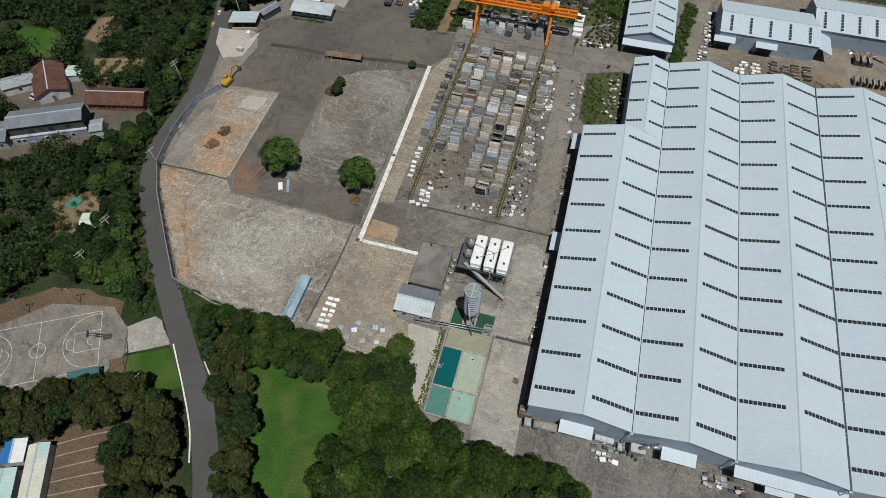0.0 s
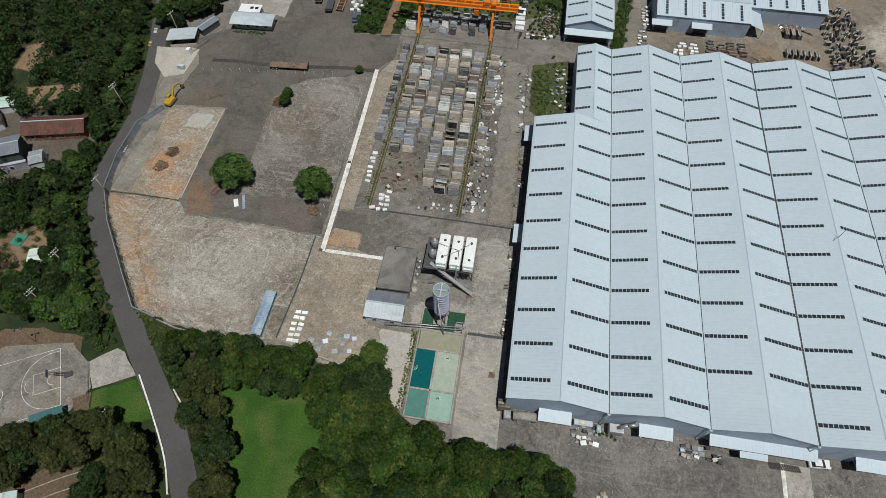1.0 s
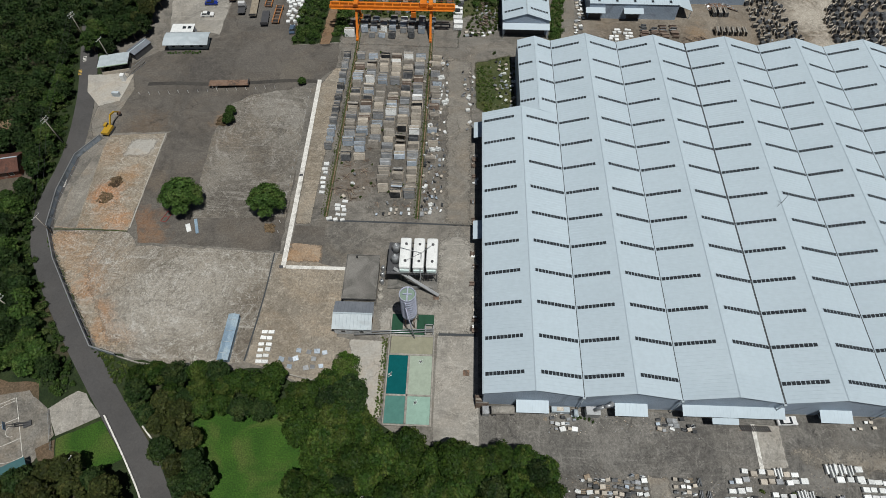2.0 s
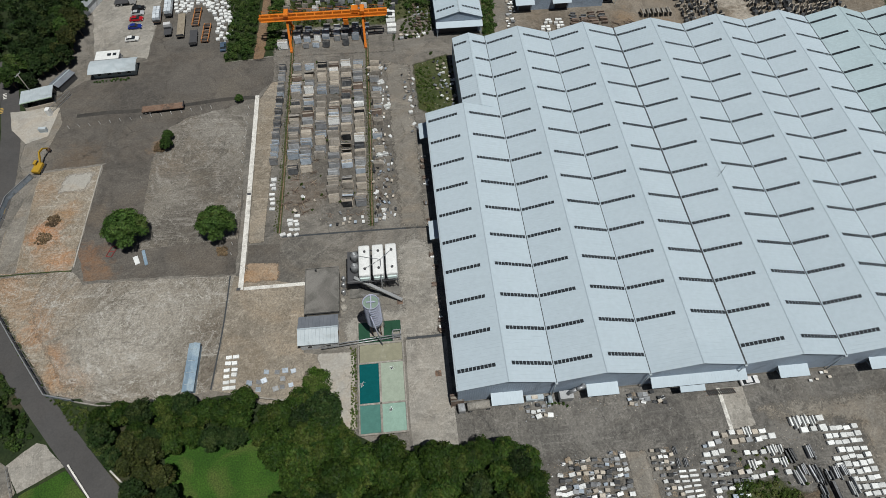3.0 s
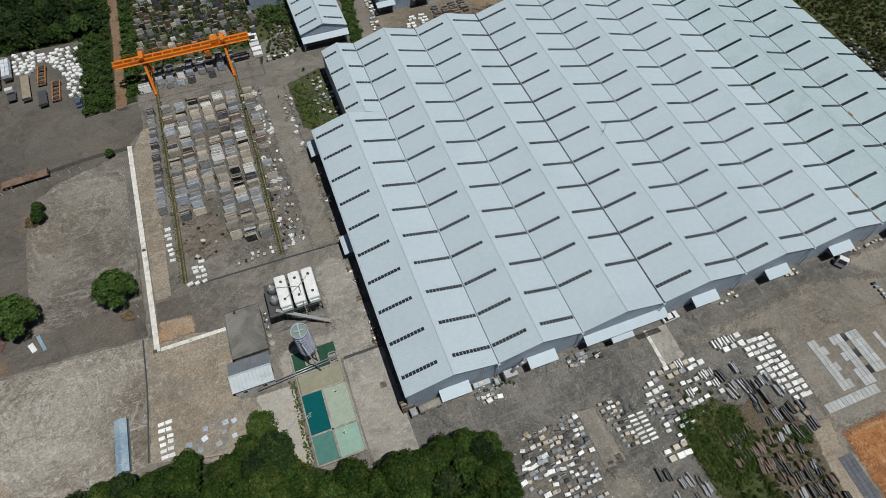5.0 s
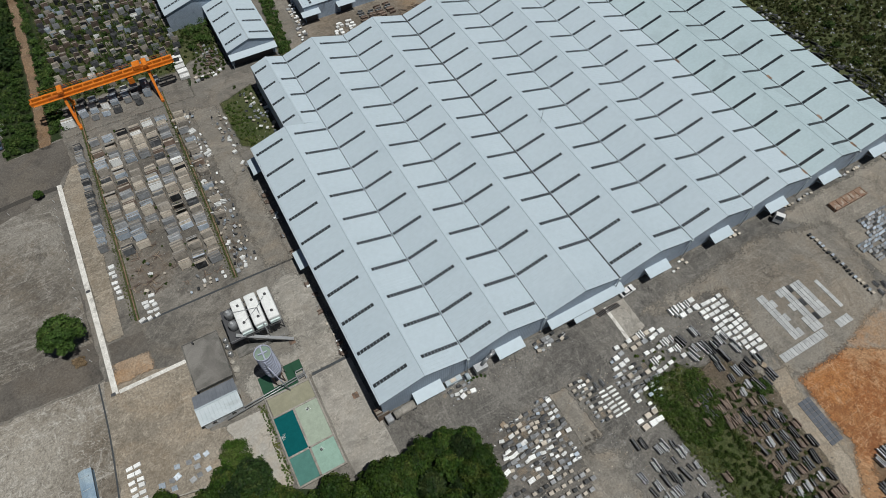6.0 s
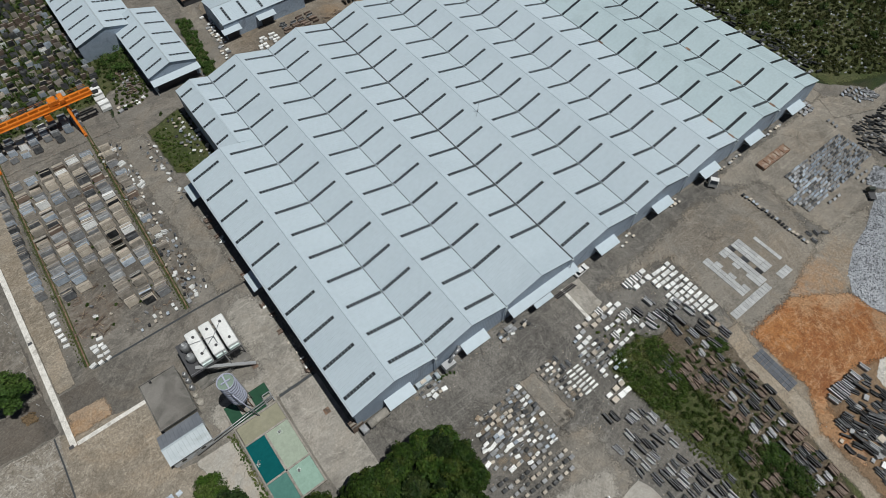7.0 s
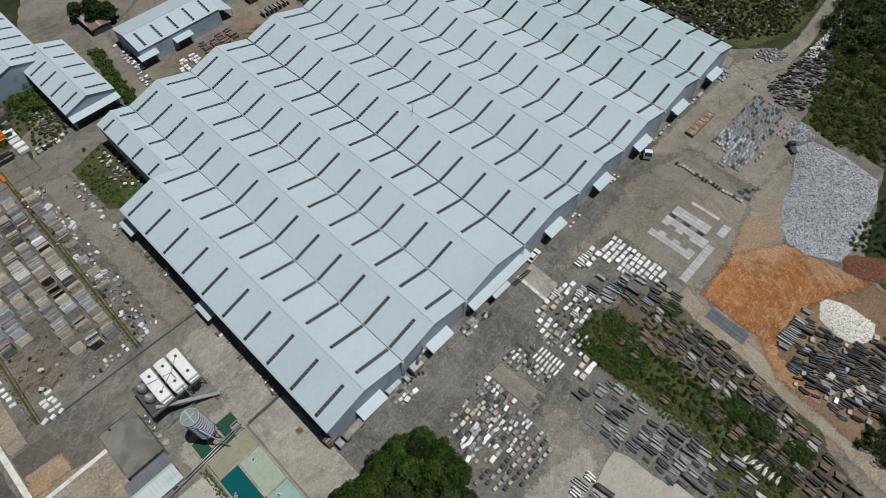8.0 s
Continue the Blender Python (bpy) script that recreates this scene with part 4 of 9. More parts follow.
# the lower, narrower back part of the first bay
xr = (NOTCH_X + BAY[1]) / 2
slope(NOTCH_X, xr, EAVE + 1.7, NOTCH_Y, DEPTH, M["roof"], 0.80, 5, ROWS[10:])
slope(BAY[1], xr, EAVE + 1.7, NOTCH_Y, DEPTH, M["roof"], 0.85, 5, ROWS[10:])
part("ridge_cap", Acc().box((xr - 0.2, NOTCH_Y, EAVE + 1.66), (xr + 0.2, DEPTH, EAVE + 1.78)), M["roof"], hall)
for x, w in zip(BAY[1:-1], (0.08, 0.08, 0.22, 0.10, 0.07, 0.12, 0.13)):
    part("valley_gutter", Acc().box((x - w, -0.4, EAVE - 0.05), (x + w, DEPTH, EAVE + 0.06)), M["gutter"], hall)

# front wall, bay by bay, with the loading openings left out
DOORS = [(8.2, 13.4), (29.4, 34.4), (49.4, 54.0), (72.8, 77.8), (93.8, 98.8), (113.5, 118.5), (133.5, 138.5), (153.5, 158.5)]
for b, (d0, d1) in enumerate(DOORS):
    xa, xb = BAY[b] + (0.0 if b else 0.1), BAY[b + 1]
    xr, h = (BAY[b] + BAY[b + 1]) / 2, 3.3
    acc = Acc()
    acc.box((xa, 0, 0), (d0, 0.2, h)).box((d1, 0, 0), (xb, 0.2, h))
    vs = [(x, y, z) for y in (0, 0.2) for x, z in ((xa, h), (xb, h), (xb, EAVE - 0.13), (xr, EAVE + RISE - 0.13), (xa, EAVE - 0.13))]
    acc.add(vs, [(0, 1, 2, 3, 4), (9, 8, 7, 6, 5), (0, 5, 6, 1), (1, 6, 7, 2), (2, 7, 8, 3), (3, 8, 9, 4), (4, 9, 5, 0)])
    part("front_wall", acc, M["wall"], hall)
    for x0, x1 in ((xa, d0), (d1, xb)):
        part("base_course", Acc().box((x0, -0.06, 0), (x1, -0.003, 0.5)), M["concrete"], hall)
    end = NOTCH_Y if b == 0 else DEPTH
    vs = [(x, y, z) for y in (end - 0.2, end) for x, z in ((xa, 0), (xb, 0), (xb, EAVE - 0.13), (xr, EAVE + RISE - 0.13), (xa, EAVE - 0.13))]
    part("back_wall", Acc().add(vs, [(0, 1, 2, 3, 4), (9, 8, 7, 6, 5), (0, 5, 6, 1), (1, 6, 7, 2), (2, 7, 8, 3), (3, 8, 9, 4), (4, 9, 5, 0)]), M["wall"], hall)
    if b:
        pipe = Acc().rod((xa, -0.5, EAVE - 0.3), (xa, -0.5, 0.3), 0.12).rod((xa, -0.5, EAVE - 0.3), (xa, 0.0, EAVE), 0.12).box((xa - 0.3, -0.75, EAVE - 0.6), (xa + 0.3, -0.1, EAVE - 0.15))
        part("downpipe", pipe, M["trim"], hall)
part("side_wall", Acc().box((0.1, 0.2, 0), (0.3, NOTCH_Y - 0.2, EAVE - 0.13)), M["wall_side"], hall)
part("side_wall", Acc().box((NOTCH_X + 0.1, NOTCH_Y, 0), (NOTCH_X + 0.3, DEPTH - 0.2, EAVE - 0.13)), M["wall_side"], hall)
part("side_wall", Acc().box((BAY[8] - 0.3, 0.2, 0), (BAY[8] - 0.1, DEPTH - 0.2, EAVE - 0.13)), M["wall_side"], hall)
part("eave_gutter", Acc().box((-0.32, -0.35, EAVE - 0.28), (-0.02, NOTCH_Y, EAVE - 0.03)), M["trim"], hall)
part("hall_floor", Acc().box((0.3, 0.2, -0.1), (BAY[8] - 0.3, NOTCH_Y - 0.2, 0.09)).box((NOTCH_X + 0.3, NOTCH_Y - 0.2, -0.1), (BAY[8] - 0.3, DEPTH - 0.2, 0.09)), M["concrete"], hall)


def canopy(x0, x1, y0, y1, z0, z1, parent=hall):
    """A lean-to roof on brackets: high along y1 (or x1 when turned), low at its lip."""
    acc = Acc()
    vs = [(x, y, z + o) for o in (-0.1, 0.0) for y, z in ((y0, z0), (y1, z1)) for x in (x0, x1)]
    acc.add(vs, [(0, 2, 3, 1), (4, 5, 7, 6), (0, 1, 5, 4), (2, 6, 7, 3), (0, 4, 6, 2), (1, 3, 7, 5)])
    n = int((x1 - x0) / 0.7)
    for i in range(1, n):
        x = x0 + (x1 - x0) * i / n
        acc.add([(x - 0.04, y0, z0), (x, y0, z0 + 0.02), (x + 0.04, y0, z0), (x - 0.04, y1, z1), (x, y1, z1 + 0.02), (x + 0.04, y1, z1)], [(0, 1, 4, 3), (1, 2, 5, 4)])
    ob = part("canopy", acc, M["roof"], parent)
    for x in (x0 + 0.3, x1 - 0.3):
        part("bracket", Acc().beam((x, y1, z0 - 1.0), (x, y0 + 0.2, z0 - 0.12), 0.12, 0.12), M["trim"], ob)
    return ob


for x0, x1 in ((7.2, 14.2), (28.3, 35.3), (71.8, 78.6), (92.9, 99.5), (112.4, 119.2), (132.4, 139.2), (152.6, 159.4)):
    canopy(x0, x1, -2.6, -0.02, 3.5, 4.2)
canopy(42.6, 64.2, -2.3, -0.02, 3.9, 4.6)
canopy(48.8, 54.4, -3.6, -2.35, 3.3, 3.7)
for y0, y1 in ((41.6, 47.3), (76.4, 82.4)):
    acc = Acc()
    acc.add([(x, y, z + o) for o in (-0.1, 0.0) for x, z in ((-2.4, 3.2), (0.08, 3.8)) for y in (y0, y1)], [(0, 1, 3, 2), (4, 6, 7, 5), (0, 2, 6, 4), (1, 5, 7, 3), (0, 4, 5, 1), (2, 3, 7, 6)])
    part("canopy", acc, M["roof"], hall)
part("lightning_mast", Acc().rod((73.75, 49.5, EAVE + RISE), (73.75, 49.5, EAVE + RISE + 3.2), 0.05).rod((73.75, 49.5, EAVE + RISE + 1.6), (72.6, 48.6, EAVE + RISE - 0.3), 0.03), M["darksteel"], hall)
part("lightning_mast", Acc().rod((xr, 111.5, EAVE + 1.7), (xr, 111.5, EAVE + 6), 0.06).rod((xr, 111.5, EAVE + 4), (xr + 1.4, 110.4, EAVE + 1.4), 0.03), M["darksteel"], hall)

rusty_stain = surface("rust_stained_sheet", (0.20, 0.12, 0.08), (0.30, 0.22, 0.17), (0.14, 0.09, 0.07), scale=1.2, patch=0.6)
for x, y in ((125.6, 1.6), (125.7, 9.0), (145.5, 14.0), (145.4, 33.0), (126.3, 52.0), (145.0, 2.0)):
    part("rust_patch", Acc().box((x - 0.5, y - 0.9, EAVE + 0.02), (x + 0.5, y + 0.9, EAVE + 0.17)), rusty_stain, hall)

# painted road markings
for x, y, rz, mat in ((-116.3, 58.4, 8, "line"), (-116.4, 64.4, 5, "yellow_line"), (-129.3, 109.6, 18, "line"), (-128.4, 103.2, 16, "yellow_line")):
    acc = Acc()
    for i in range(4):
        acc.box((-0.55, -1.3 + 0.7 * i, 0.02), (0.55, -0.95 + 0.7 * i, 0.05))
    ob = tagged(part("road_marking", acc, M[mat]), "worn painted marking on the road", "marking", kind="structure")
    ob.matrix_basis = pose(x, y, 0, 0, 0, rz)


# ---- trees and shrubs ----
def leaf_cloud(r, lobes, count, size, seed, flat=0.8, ruffle=0.55, deep=0.5):
    """Leaf clumps on the skin of many lobes: an uneven crown with gaps."""
    g = np.random.default_rng(seed)
    per = max(1, 2 * count // len(lobes))
    vs, n = [], 0
    for cx, cy, cz, lr in lobes:
        d = g.normal(size=(per, 3))
        d /= np.linalg.norm(d, axis=1, keepdims=True)
        d[:, 2] = np.where(d[:, 2] < -0.35, -d[:, 2], d[:, 2])
        p = np.array([cx, cy, cz]) + d * lr * g.uniform(deep, 1.2, (per, 1)) * np.array([1, 1, flat])
        nor = d + g.normal(size=(per, 3)) * ruffle + np.array([0, 0, 0.35])
        nor /= np.linalg.norm(nor, axis=1, keepdims=True)
        t = np.cross(nor, g.normal(size=(per, 3)))
        t /= np.linalg.norm(t, axis=1, keepdims=True)
        b = np.cross(nor, t)
        s = size * 0.86 * g.uniform(0.6, 1.3, (per, 1))
        k = g.uniform(0.6, 1.0, (per, 1))
        q = np.stack([p + t * s, p - t * s * 0.6 + b * s * k, p - t * s * 0.5 - b * s * 0.8], 1)
        vs.append(q.reshape(-1, 3))
        n += per
    return np.concatenate(vs), n


def leaf_mesh(name, vs, n, mat):
    me = bpy.data.meshes.new(name)
    me.vertices.add(3 * n)
    me.vertices.foreach_set("co", vs.astype(np.float32).ravel())
    me.loops.add(3 * n)
    me.loops.foreach_set("vertex_index", np.arange(3 * n, dtype=np.int32))
    me.polygons.add(n)
    me.polygons.foreach_set("loop_start", np.arange(0, 3 * n, 3, dtype=np.int32))
    me.update(calc_edges=True)
    me.materials.append(mat)
    return me


def crown_lobes(rad, height, low, seed, k=42):
    """Lobes of a crown rad wide, from low up to height."""
    r = random.Random(seed)
    out = []
    for i in range(k):
        a, u = TAU * i * 0.382 + r.uniform(-0.3, 0.3), (i + 0.5) / k
        s = rad * 0.68 * math.sqrt(1 - u * 0.92) * r.uniform(0.75, 1.1)
        z = low + (height - low) * (0.25 + 0.55 * u) * r.uniform(0.9, 1.08)
        out.append((math.cos(a) * s, math.sin(a) * s, z, rad * r.uniform(0.13, 0.27)))
    out.append((0, 0, low + (height - low) * 0.62, rad * 0.55))
    return out


def make_tree(label, rad, height, seed, mat, count=2600, size=0.34, low=None):
    r = random.Random(seed)
    low = height * 0.3 if low is None else low
    ob = thing("tree", label, "tree")
    acc = Acc().rod((0, 0, -0.1), (r.uniform(-0.2, 0.2), r.uniform(-0.2, 0.2), low * 1.2), 0.05 * rad + 0.08, 0.035 * rad + 0.05, 8)
    for i in range(6):
        a = TAU * i / 6 + r.uniform(-0.4, 0.4)
        acc.rod((0, 0, low * r.uniform(0.8, 1.2)), (math.cos(a) * rad * 0.6, math.sin(a) * rad * 0.6, low + (height - low) * r.uniform(0.35, 0.6)), 0.03 * rad, 0.012 * rad, 6)
    part("trunk", acc, M["bark"], ob)
    vs, n = leaf_cloud(r, crown_lobes(rad, height, low, seed), count, size, seed, 0.8, 0.55, 0.66)
    crown = new("crown", leaf_mesh("crown", vs, n, M[mat]))
    crown.parent = ob
    return Stamp(ob)


def plant(stamps, places, r, scale=(0.85, 1.15), keep=None):
    for x, y in places:
        s = r.choice(stamps)
        ob = s.put(x, y, r.uniform(0, 360))
        k = r.uniform(*scale)
        ob.scale = (k, k, k * r.uniform(0.9, 1.1))
        if keep is not None:
            keep.append(ob)


BELT = [make_tree("dense broadleaf tree with dark green crown", 4.0, 9.0, 21 + i, m, 2500, 0.31) for i, m in enumerate(("leaf_belt", "leaf_dark", "leaf_belt", "leaf_belt"))]
ROADSIDE = [make_tree("tall roadside tree with olive-green crown", 3.7, 9.5, 31 + i, m, 2300, 0.35) for i, m in enumerate(("leaf_olive", "leaf_olive", "leaf_dark"))]
r_tree = random.Random(5)
zone("lawn", [(-64, -1), (-51, -2), (-40, 0), (-37, -12), (-38, -34), (-46, -42), (-56, -27), (-61, -14)], 0.0, "lawn", "bright green mown lawn among the trees", 0.4)
plant(BELT, spread([(-39, -1.5), (-34, 2), (-29, 0.5), (-24, -8), (-6, -12.6), (9, -11.6), (13.6, -15), (12.5, -24), (9.5, -36), (-10, -48), (-38, -46), (-38, -14)], 3.9, r_tree, 6000), r_tree, (0.78, 1.3))
plant(BELT, spread([(-76, 2.6), (-66, 3.6), (-52, 4.2), (-45, 4.0), (-37, 0), (-40, -4), (-52, -4.5), (-63, -4)], 3.4, r_tree, 4000), r_tree, (0.72, 0.95))
plant(ROADSIDE, spread([(-76, 1.5), (-64, -4), (-58, -14), (-52, -27), (-46, -38), (-50, -42), (-55.5, -33), (-62, -21), (-68, -11), (-77, -1)], 3.5, r_tree, 4000), r_tree, (0.75, 1.0))
plant(ROADSIDE, spread([(-99, -22.5), (-92, -19), (-82, -17), (-76, -18.5), (-70, -27), (-64, -38), (-74, -44), (-79, -33), (-85, -24.5), (-96, -30)], 3.7, r_tree, 5000, [[(-104, -14), (-92, -13), (-91, -19.5), (-99, -23)]]), r_tree, (0.8, 1.05))
plant(ROADSIDE, spread([(-128, -30), (-116, -28.5), (-100, -23.5), (-97, -30), (-108, -36), (-118, -40)], 3.8, r_tree, 3000, [[(-104, -14), (-92, -13), (-91, -19.5), (-99, -23)]]), r_tree, (0.85, 1.1))

# the trees of the open lot
ROUND = make_tree("round green shade tree standing in the lot", 4.3, 6.8, 51, "leaf", 6000, 0.24, 1.4)
for x, y, k in ((-79.7, 51.4, 1.5), (-57.0, 51.2, 1.36)):
    ROUND.put(x, y, 40 * k).scale = (k, k, k)
SMALL = make_tree("small green tree beside a heap of dry brush", 2.0, 3.6, 52, "leaf", 1500, 0.22, 0.6)
for x, y, k in ((-75.2, 82.8, 1.15), (-75.4, 86.4, 1.0), (-56.2, 100.2, 0.8)):
    SMALL.put(x, y, 90 * k).scale = (k, k, k)

# trees beside the road and behind the car park
HOMES = [(-181, 56), (-172, 68), (-163, 74), (-155, 71), (-150, 66), (-128, 69), (-124.6, 60), (-131, 47), (-147, 35.6), (-160, 29.5), (-172, 33), (-168, 50), (-176, 52)]
GARDENS = [[(-168.5, 85), (-169, 96), (-162, 101), (-156, 94), (-157, 84), (-155, 79), (-142, 83), (-136.6, 73), (-152, 67), (-160, 76)], [(-136, 19), (-132, 30), (-123, 27), (-117.4, 18), (-123, 10)], [(-196, 82), (-178, 89), (-168, 77), (-178, 70)]]
WOOD = [make_tree("dense dark roadside tree in the wood", 4.0, 8.0, 61 + i, m, 1500, 0.42, 1.0) for i, m in enumerate(("leaf_dark", "leaf_dark", "leaf"))]
plant(WOOD, spread([(-139, 128), (-135, 118), (-127.8, 93), (-123.4, 72), (-123.6, 51), (-120, 38), (-112.5, 25), (-102, 11.5), (-97, 4), (-104, 4), (-116, 5), (-126, 16), (-134, 36), (-134, 58), (-138, 90)], 4.0, r_tree, 5000, [HOMES] + GARDENS), r_tree, (0.6, 0.95))
plant(WOOD, spread([(-127, 113), (-122, 112), (-112, 122), (-113, 160), (-60, 160), (-60, 175), (-128, 178)], 4.6, r_tree, 4000), r_tree, (0.8, 1.1))
plant(WOOD, spread([(-120, 5.5), (-110, 5.6), (-101, 5), (-99, 7), (-106, 16), (-115, 27), (-114, 20), (-124, 11)], 3.6, r_tree, 3000), r_tree, (0.62, 0.95))
plant(BELT[2:], [(3.6, -12.4), (8.2, -12.8), (12.2, -14.6), (13.4, -19.0), (12.6, -24.0), (7.0, -17.0), (10.0, -20.5)], r_tree, (0.95, 1.1))
plant(ROADSIDE, [(-114.5, 124), (-112.6, 128.6), (-113.8, 133), (-111.8, 137), (-113, 141), (-115.6, 119.6), (-117.4, 128), (-118, 136), (-117.6, 143)], r_tree, (0.75, 1.0))
plant(WOOD, spread([(-132, -6), (-122, 3.4), (-112, 5.4), (-103, 6.4), (-108, 13), (-122, 11), (-134, 2)], 3.8, r_tree, 2000), r_tree, (0.75, 1.0))
plant(BELT, [(-7.6, -12.2), (-4.2, -12.6), (-1.4, -13.4), (1.4, -13.8), (-3.0, -16.4)], r_tree, (0.85, 1.0))
plant(WOOD, [(36.6, 168.0), (41.0, 166.0), (38.6, 172.4), (33.6, 175.0)], r_tree, (0.9, 1.1))


def thicket(name, label, poly, gap, rad, mat, count, size, seed, keep_out=(), height=1.0, flat=0.75):
    """Shrubs or far woods as one sheet of leaf clumps."""
    r = random.Random(seed)
    lobes = []
    for x, y in spread(poly, gap, r, 30000, keep_out):
        k = rad * r.uniform(0.4, 1.3)
        lobes.append((x, y, k * height * r.uniform(0.35, 0.8), k))
        for _ in range(2):
            a = r.uniform(0, TAU)
            lobes.append((x + math.cos(a) * k * 0.7, y + math.sin(a) * k * 0.7, k * height * r.uniform(0.2, 0.9), k * 0.6))
    vs, n = leaf_cloud(r, lobes, int(count * (0.42 if name == "weeds" else 0.5)) * len(lobes), size * (1.15 if name == "weeds" else 1.15), seed, flat, *((0.9, 0.2) if name == "weeds" else (0.6, 0.45)))
    return tagged(new(name, leaf_mesh(name, vs, n, M[mat])), label, "plants", kind="stuff")


FAR_WEST = [(-300, 60), (-230, 150), (-150, 160), (-137, 128), (-136, 92), (-133, 58), (-134, 36), (-126, 16), (-119, 4.5), (-135, -9), (-160, -10), (-240, 20)]
thicket("woods", "dense dark green wood on the far slope", FAR_WEST, 4.6, 3.6, "leaf_dark", 170, 0.42, 71, [HOMES] + GARDENS, 1.6)
thicket("shrubs", "dense green undergrowth along the road", [(-134.6, 116), (-126.6, 92), (-121.8, 70), (-121.6, 51), (-118.2, 38.6), (-111, 26.4), (-100.4, 13.4), (-93, 4.6), (-97, 3), (-106, 14), (-117, 26), (-124, 40), (-127, 52), (-127, 70), (-131, 92), (-138, 116)], 1.7, 1.2, "leaf_road", 80, 0.24, 108, [HOMES], 0.9)
thicket("shrubs", "green bushes round the houses", [(-186, 48), (-176, 52), (-166, 50), (-168, 38), (-160, 34), (-150, 38), (-136, 48), (-126, 56), (-122, 52), (-122, 40), (-150, 28), (-176, 32)], 2.4, 1.9, "leaf_road", 90, 0.3, 109, [HOMES] + GARDENS, 1.1)
thicket("woods", "dense dark green wood behind the car park", [(-140, 130), (-110, 165), (-55, 160), (-52, 240), (-160, 240)], 5.0, 3.8, "leaf_dark", 160, 0.45, 72, (), 1.6)
thicket("woods", "dark overgrown wood beyond the dirt road", [(198, -24), (206, -17), (240, -15), (300, -20), (300, -80), (228, -62), (212, -38)], 4.8, 3.4, "leaf_dark", 150, 0.42, 73, (), 1.3)
thicket("shrubs", "olive-green scrub on the overgrown slope", [(158.6, -36), (166, -29.4), (192, -25.8), (200, -23), (212, -38), (228, -62), (240, -90), (190, -90), (162, -62), (159, -46)], 1.9, 1.5, "slope", 62, 0.26, 103, (), 0.35)
thicket("shrubs", "dark bushes standing in the scrub slope", [(166, -36), (196, -28), (214, -44), (224, -70), (180, -70), (164, -52)], 7.5, 2.2, "leaf", 90, 0.3, 104, (), 1.0)
thicket("weeds", "weeds between the stone heaps", [(124, -60), (131, -57.5), (139, -60.5), (146, -60), (150, -66), (131, -70)], 1.6, 0.9, "leaf", 70, 0.2, 105)
thicket("shrubs", "green shrubs beside the dirt track", [(-62.5, 120.5), (-54.6, 120.5), (-53.8, 158), (-62.5, 158)], 2.2, 1.5, "leaf", 90, 0.26, 74)
thicket("shrubs", "green shrubs beside the dirt track", [(-49.6, 124), (-45.4, 124), (-46, 158), (-48.6, 200), (-49, 150)], 2.2, 1.3, "leaf", 90, 0.26, 75)
thicket("shrubs", "green shrubs beyond the dirt track", [(-100, 160), (-54, 159), (-54, 215), (-110, 215)], 3.2, 2.2, "leaf", 80, 0.34, 76)
thicket("weeds", "dense tall green weeds between the stone rows", [(55, -23), (62, -22.4), (67, -26), (68, -32), (64.5, -37), (60, -40.5), (55, -38), (53.4, -30)], 1.15, 1.0, "weed", 76, 0.2, 77, (), 0.75)
thicket("weeds", "rank green shrubs grown over the stone rows", [(58, -38), (64.4, -36), (66.4, -46), (65, -60), (63.4, -76), (56.6, -76), (57.4, -58)], 1.5, 0.85, "weed", 76, 0.18, 78, (), 0.8)
thicket("grass", "rough green grass along an overgrown path", [(53.6, -36), (59, -38), (57.4, -50), (57, -60), (56.6, -76), (52.6, -76), (53.4, -52)], 0.8, 0.42, "grass", 34, 0.13, 107, (), 0.25)
for x, y, k in ((66.5, -58.5, 1.9), (66.3, -64.6, 2.2), (66.6, -73.0, 2.0), (77.4, -35.6, 1.3), (63.5, -28.5, 1.6)):
    thicket("shrub", "dense dark green bush among the stone bundles", [(x - k, y - k), (x + k, y - k), (x + k, y + k), (x - k, y + k)], 1.1, k * 0.6, "leaf", 120, 0.2, int(200 + x), (), 0.8)
thicket("shrubs", "dark green bushes at the end of the stone rows", [(77.6, -82), (82, -82), (87, -85.4), (97, -92), (98, -104), (74, -108), (75.4, -94)], 1.9, 1.6, "leaf_dark", 90, 0.26, 111, (), 0.9)
thicket("weeds", "scattered weeds among rusty stone bundles", [(64, -30), (74, -33), (78, -42), (76, -52), (74, -70), (62, -72), (64, -50)], 1.6, 0.6, "weed", 70, 0.15, 79, (), 0.6)
thicket("weeds", "tall weeds beside the hall", [(-1, 110), (3, 111), (4, 96), (2.4, 89.5), (-0.8, 94)], 1.3, 0.6, "weed", 60, 0.16, 80, (), 0.6)
thicket("weeds", "weeds along the crane rail", [(-43.2, 50), (-41.9, 50), (-40.4, 118), (-41.6, 118)], 0.62, 0.2, "grass", 30, 0.11, 81, (), 0.5)
thicket("weeds", "weeds along the crane rail", [(-18.4, 50), (-17.3, 50), (-16.3, 117), (-17.2, 117)], 0.62, 0.2, "grass", 30, 0.11, 82, (), 0.5)
thicket("weeds", "green weeds round the old stone heap", [(-3, 145), (5, 146), (6.5, 130), (1, 128.6), (4.4, 133), (2.6, 142)], 1.1, 0.55, "weed", 60, 0.18, 101)
thicket("shrubs", "green bushes grown up among the stored stone", [(-46, 135), (-10, 135), (0, 150), (0, 205), (-46, 205)], 5.0, 1.5, "leaf", 60, 0.24, 102)
thicket("weeds", "weeds growing among the stored stone", [(-46, 135), (-8, 135), (4, 150), (4, 205), (-46, 205)], 1.7, 0.75, "weed", 46, 0.2, 83)
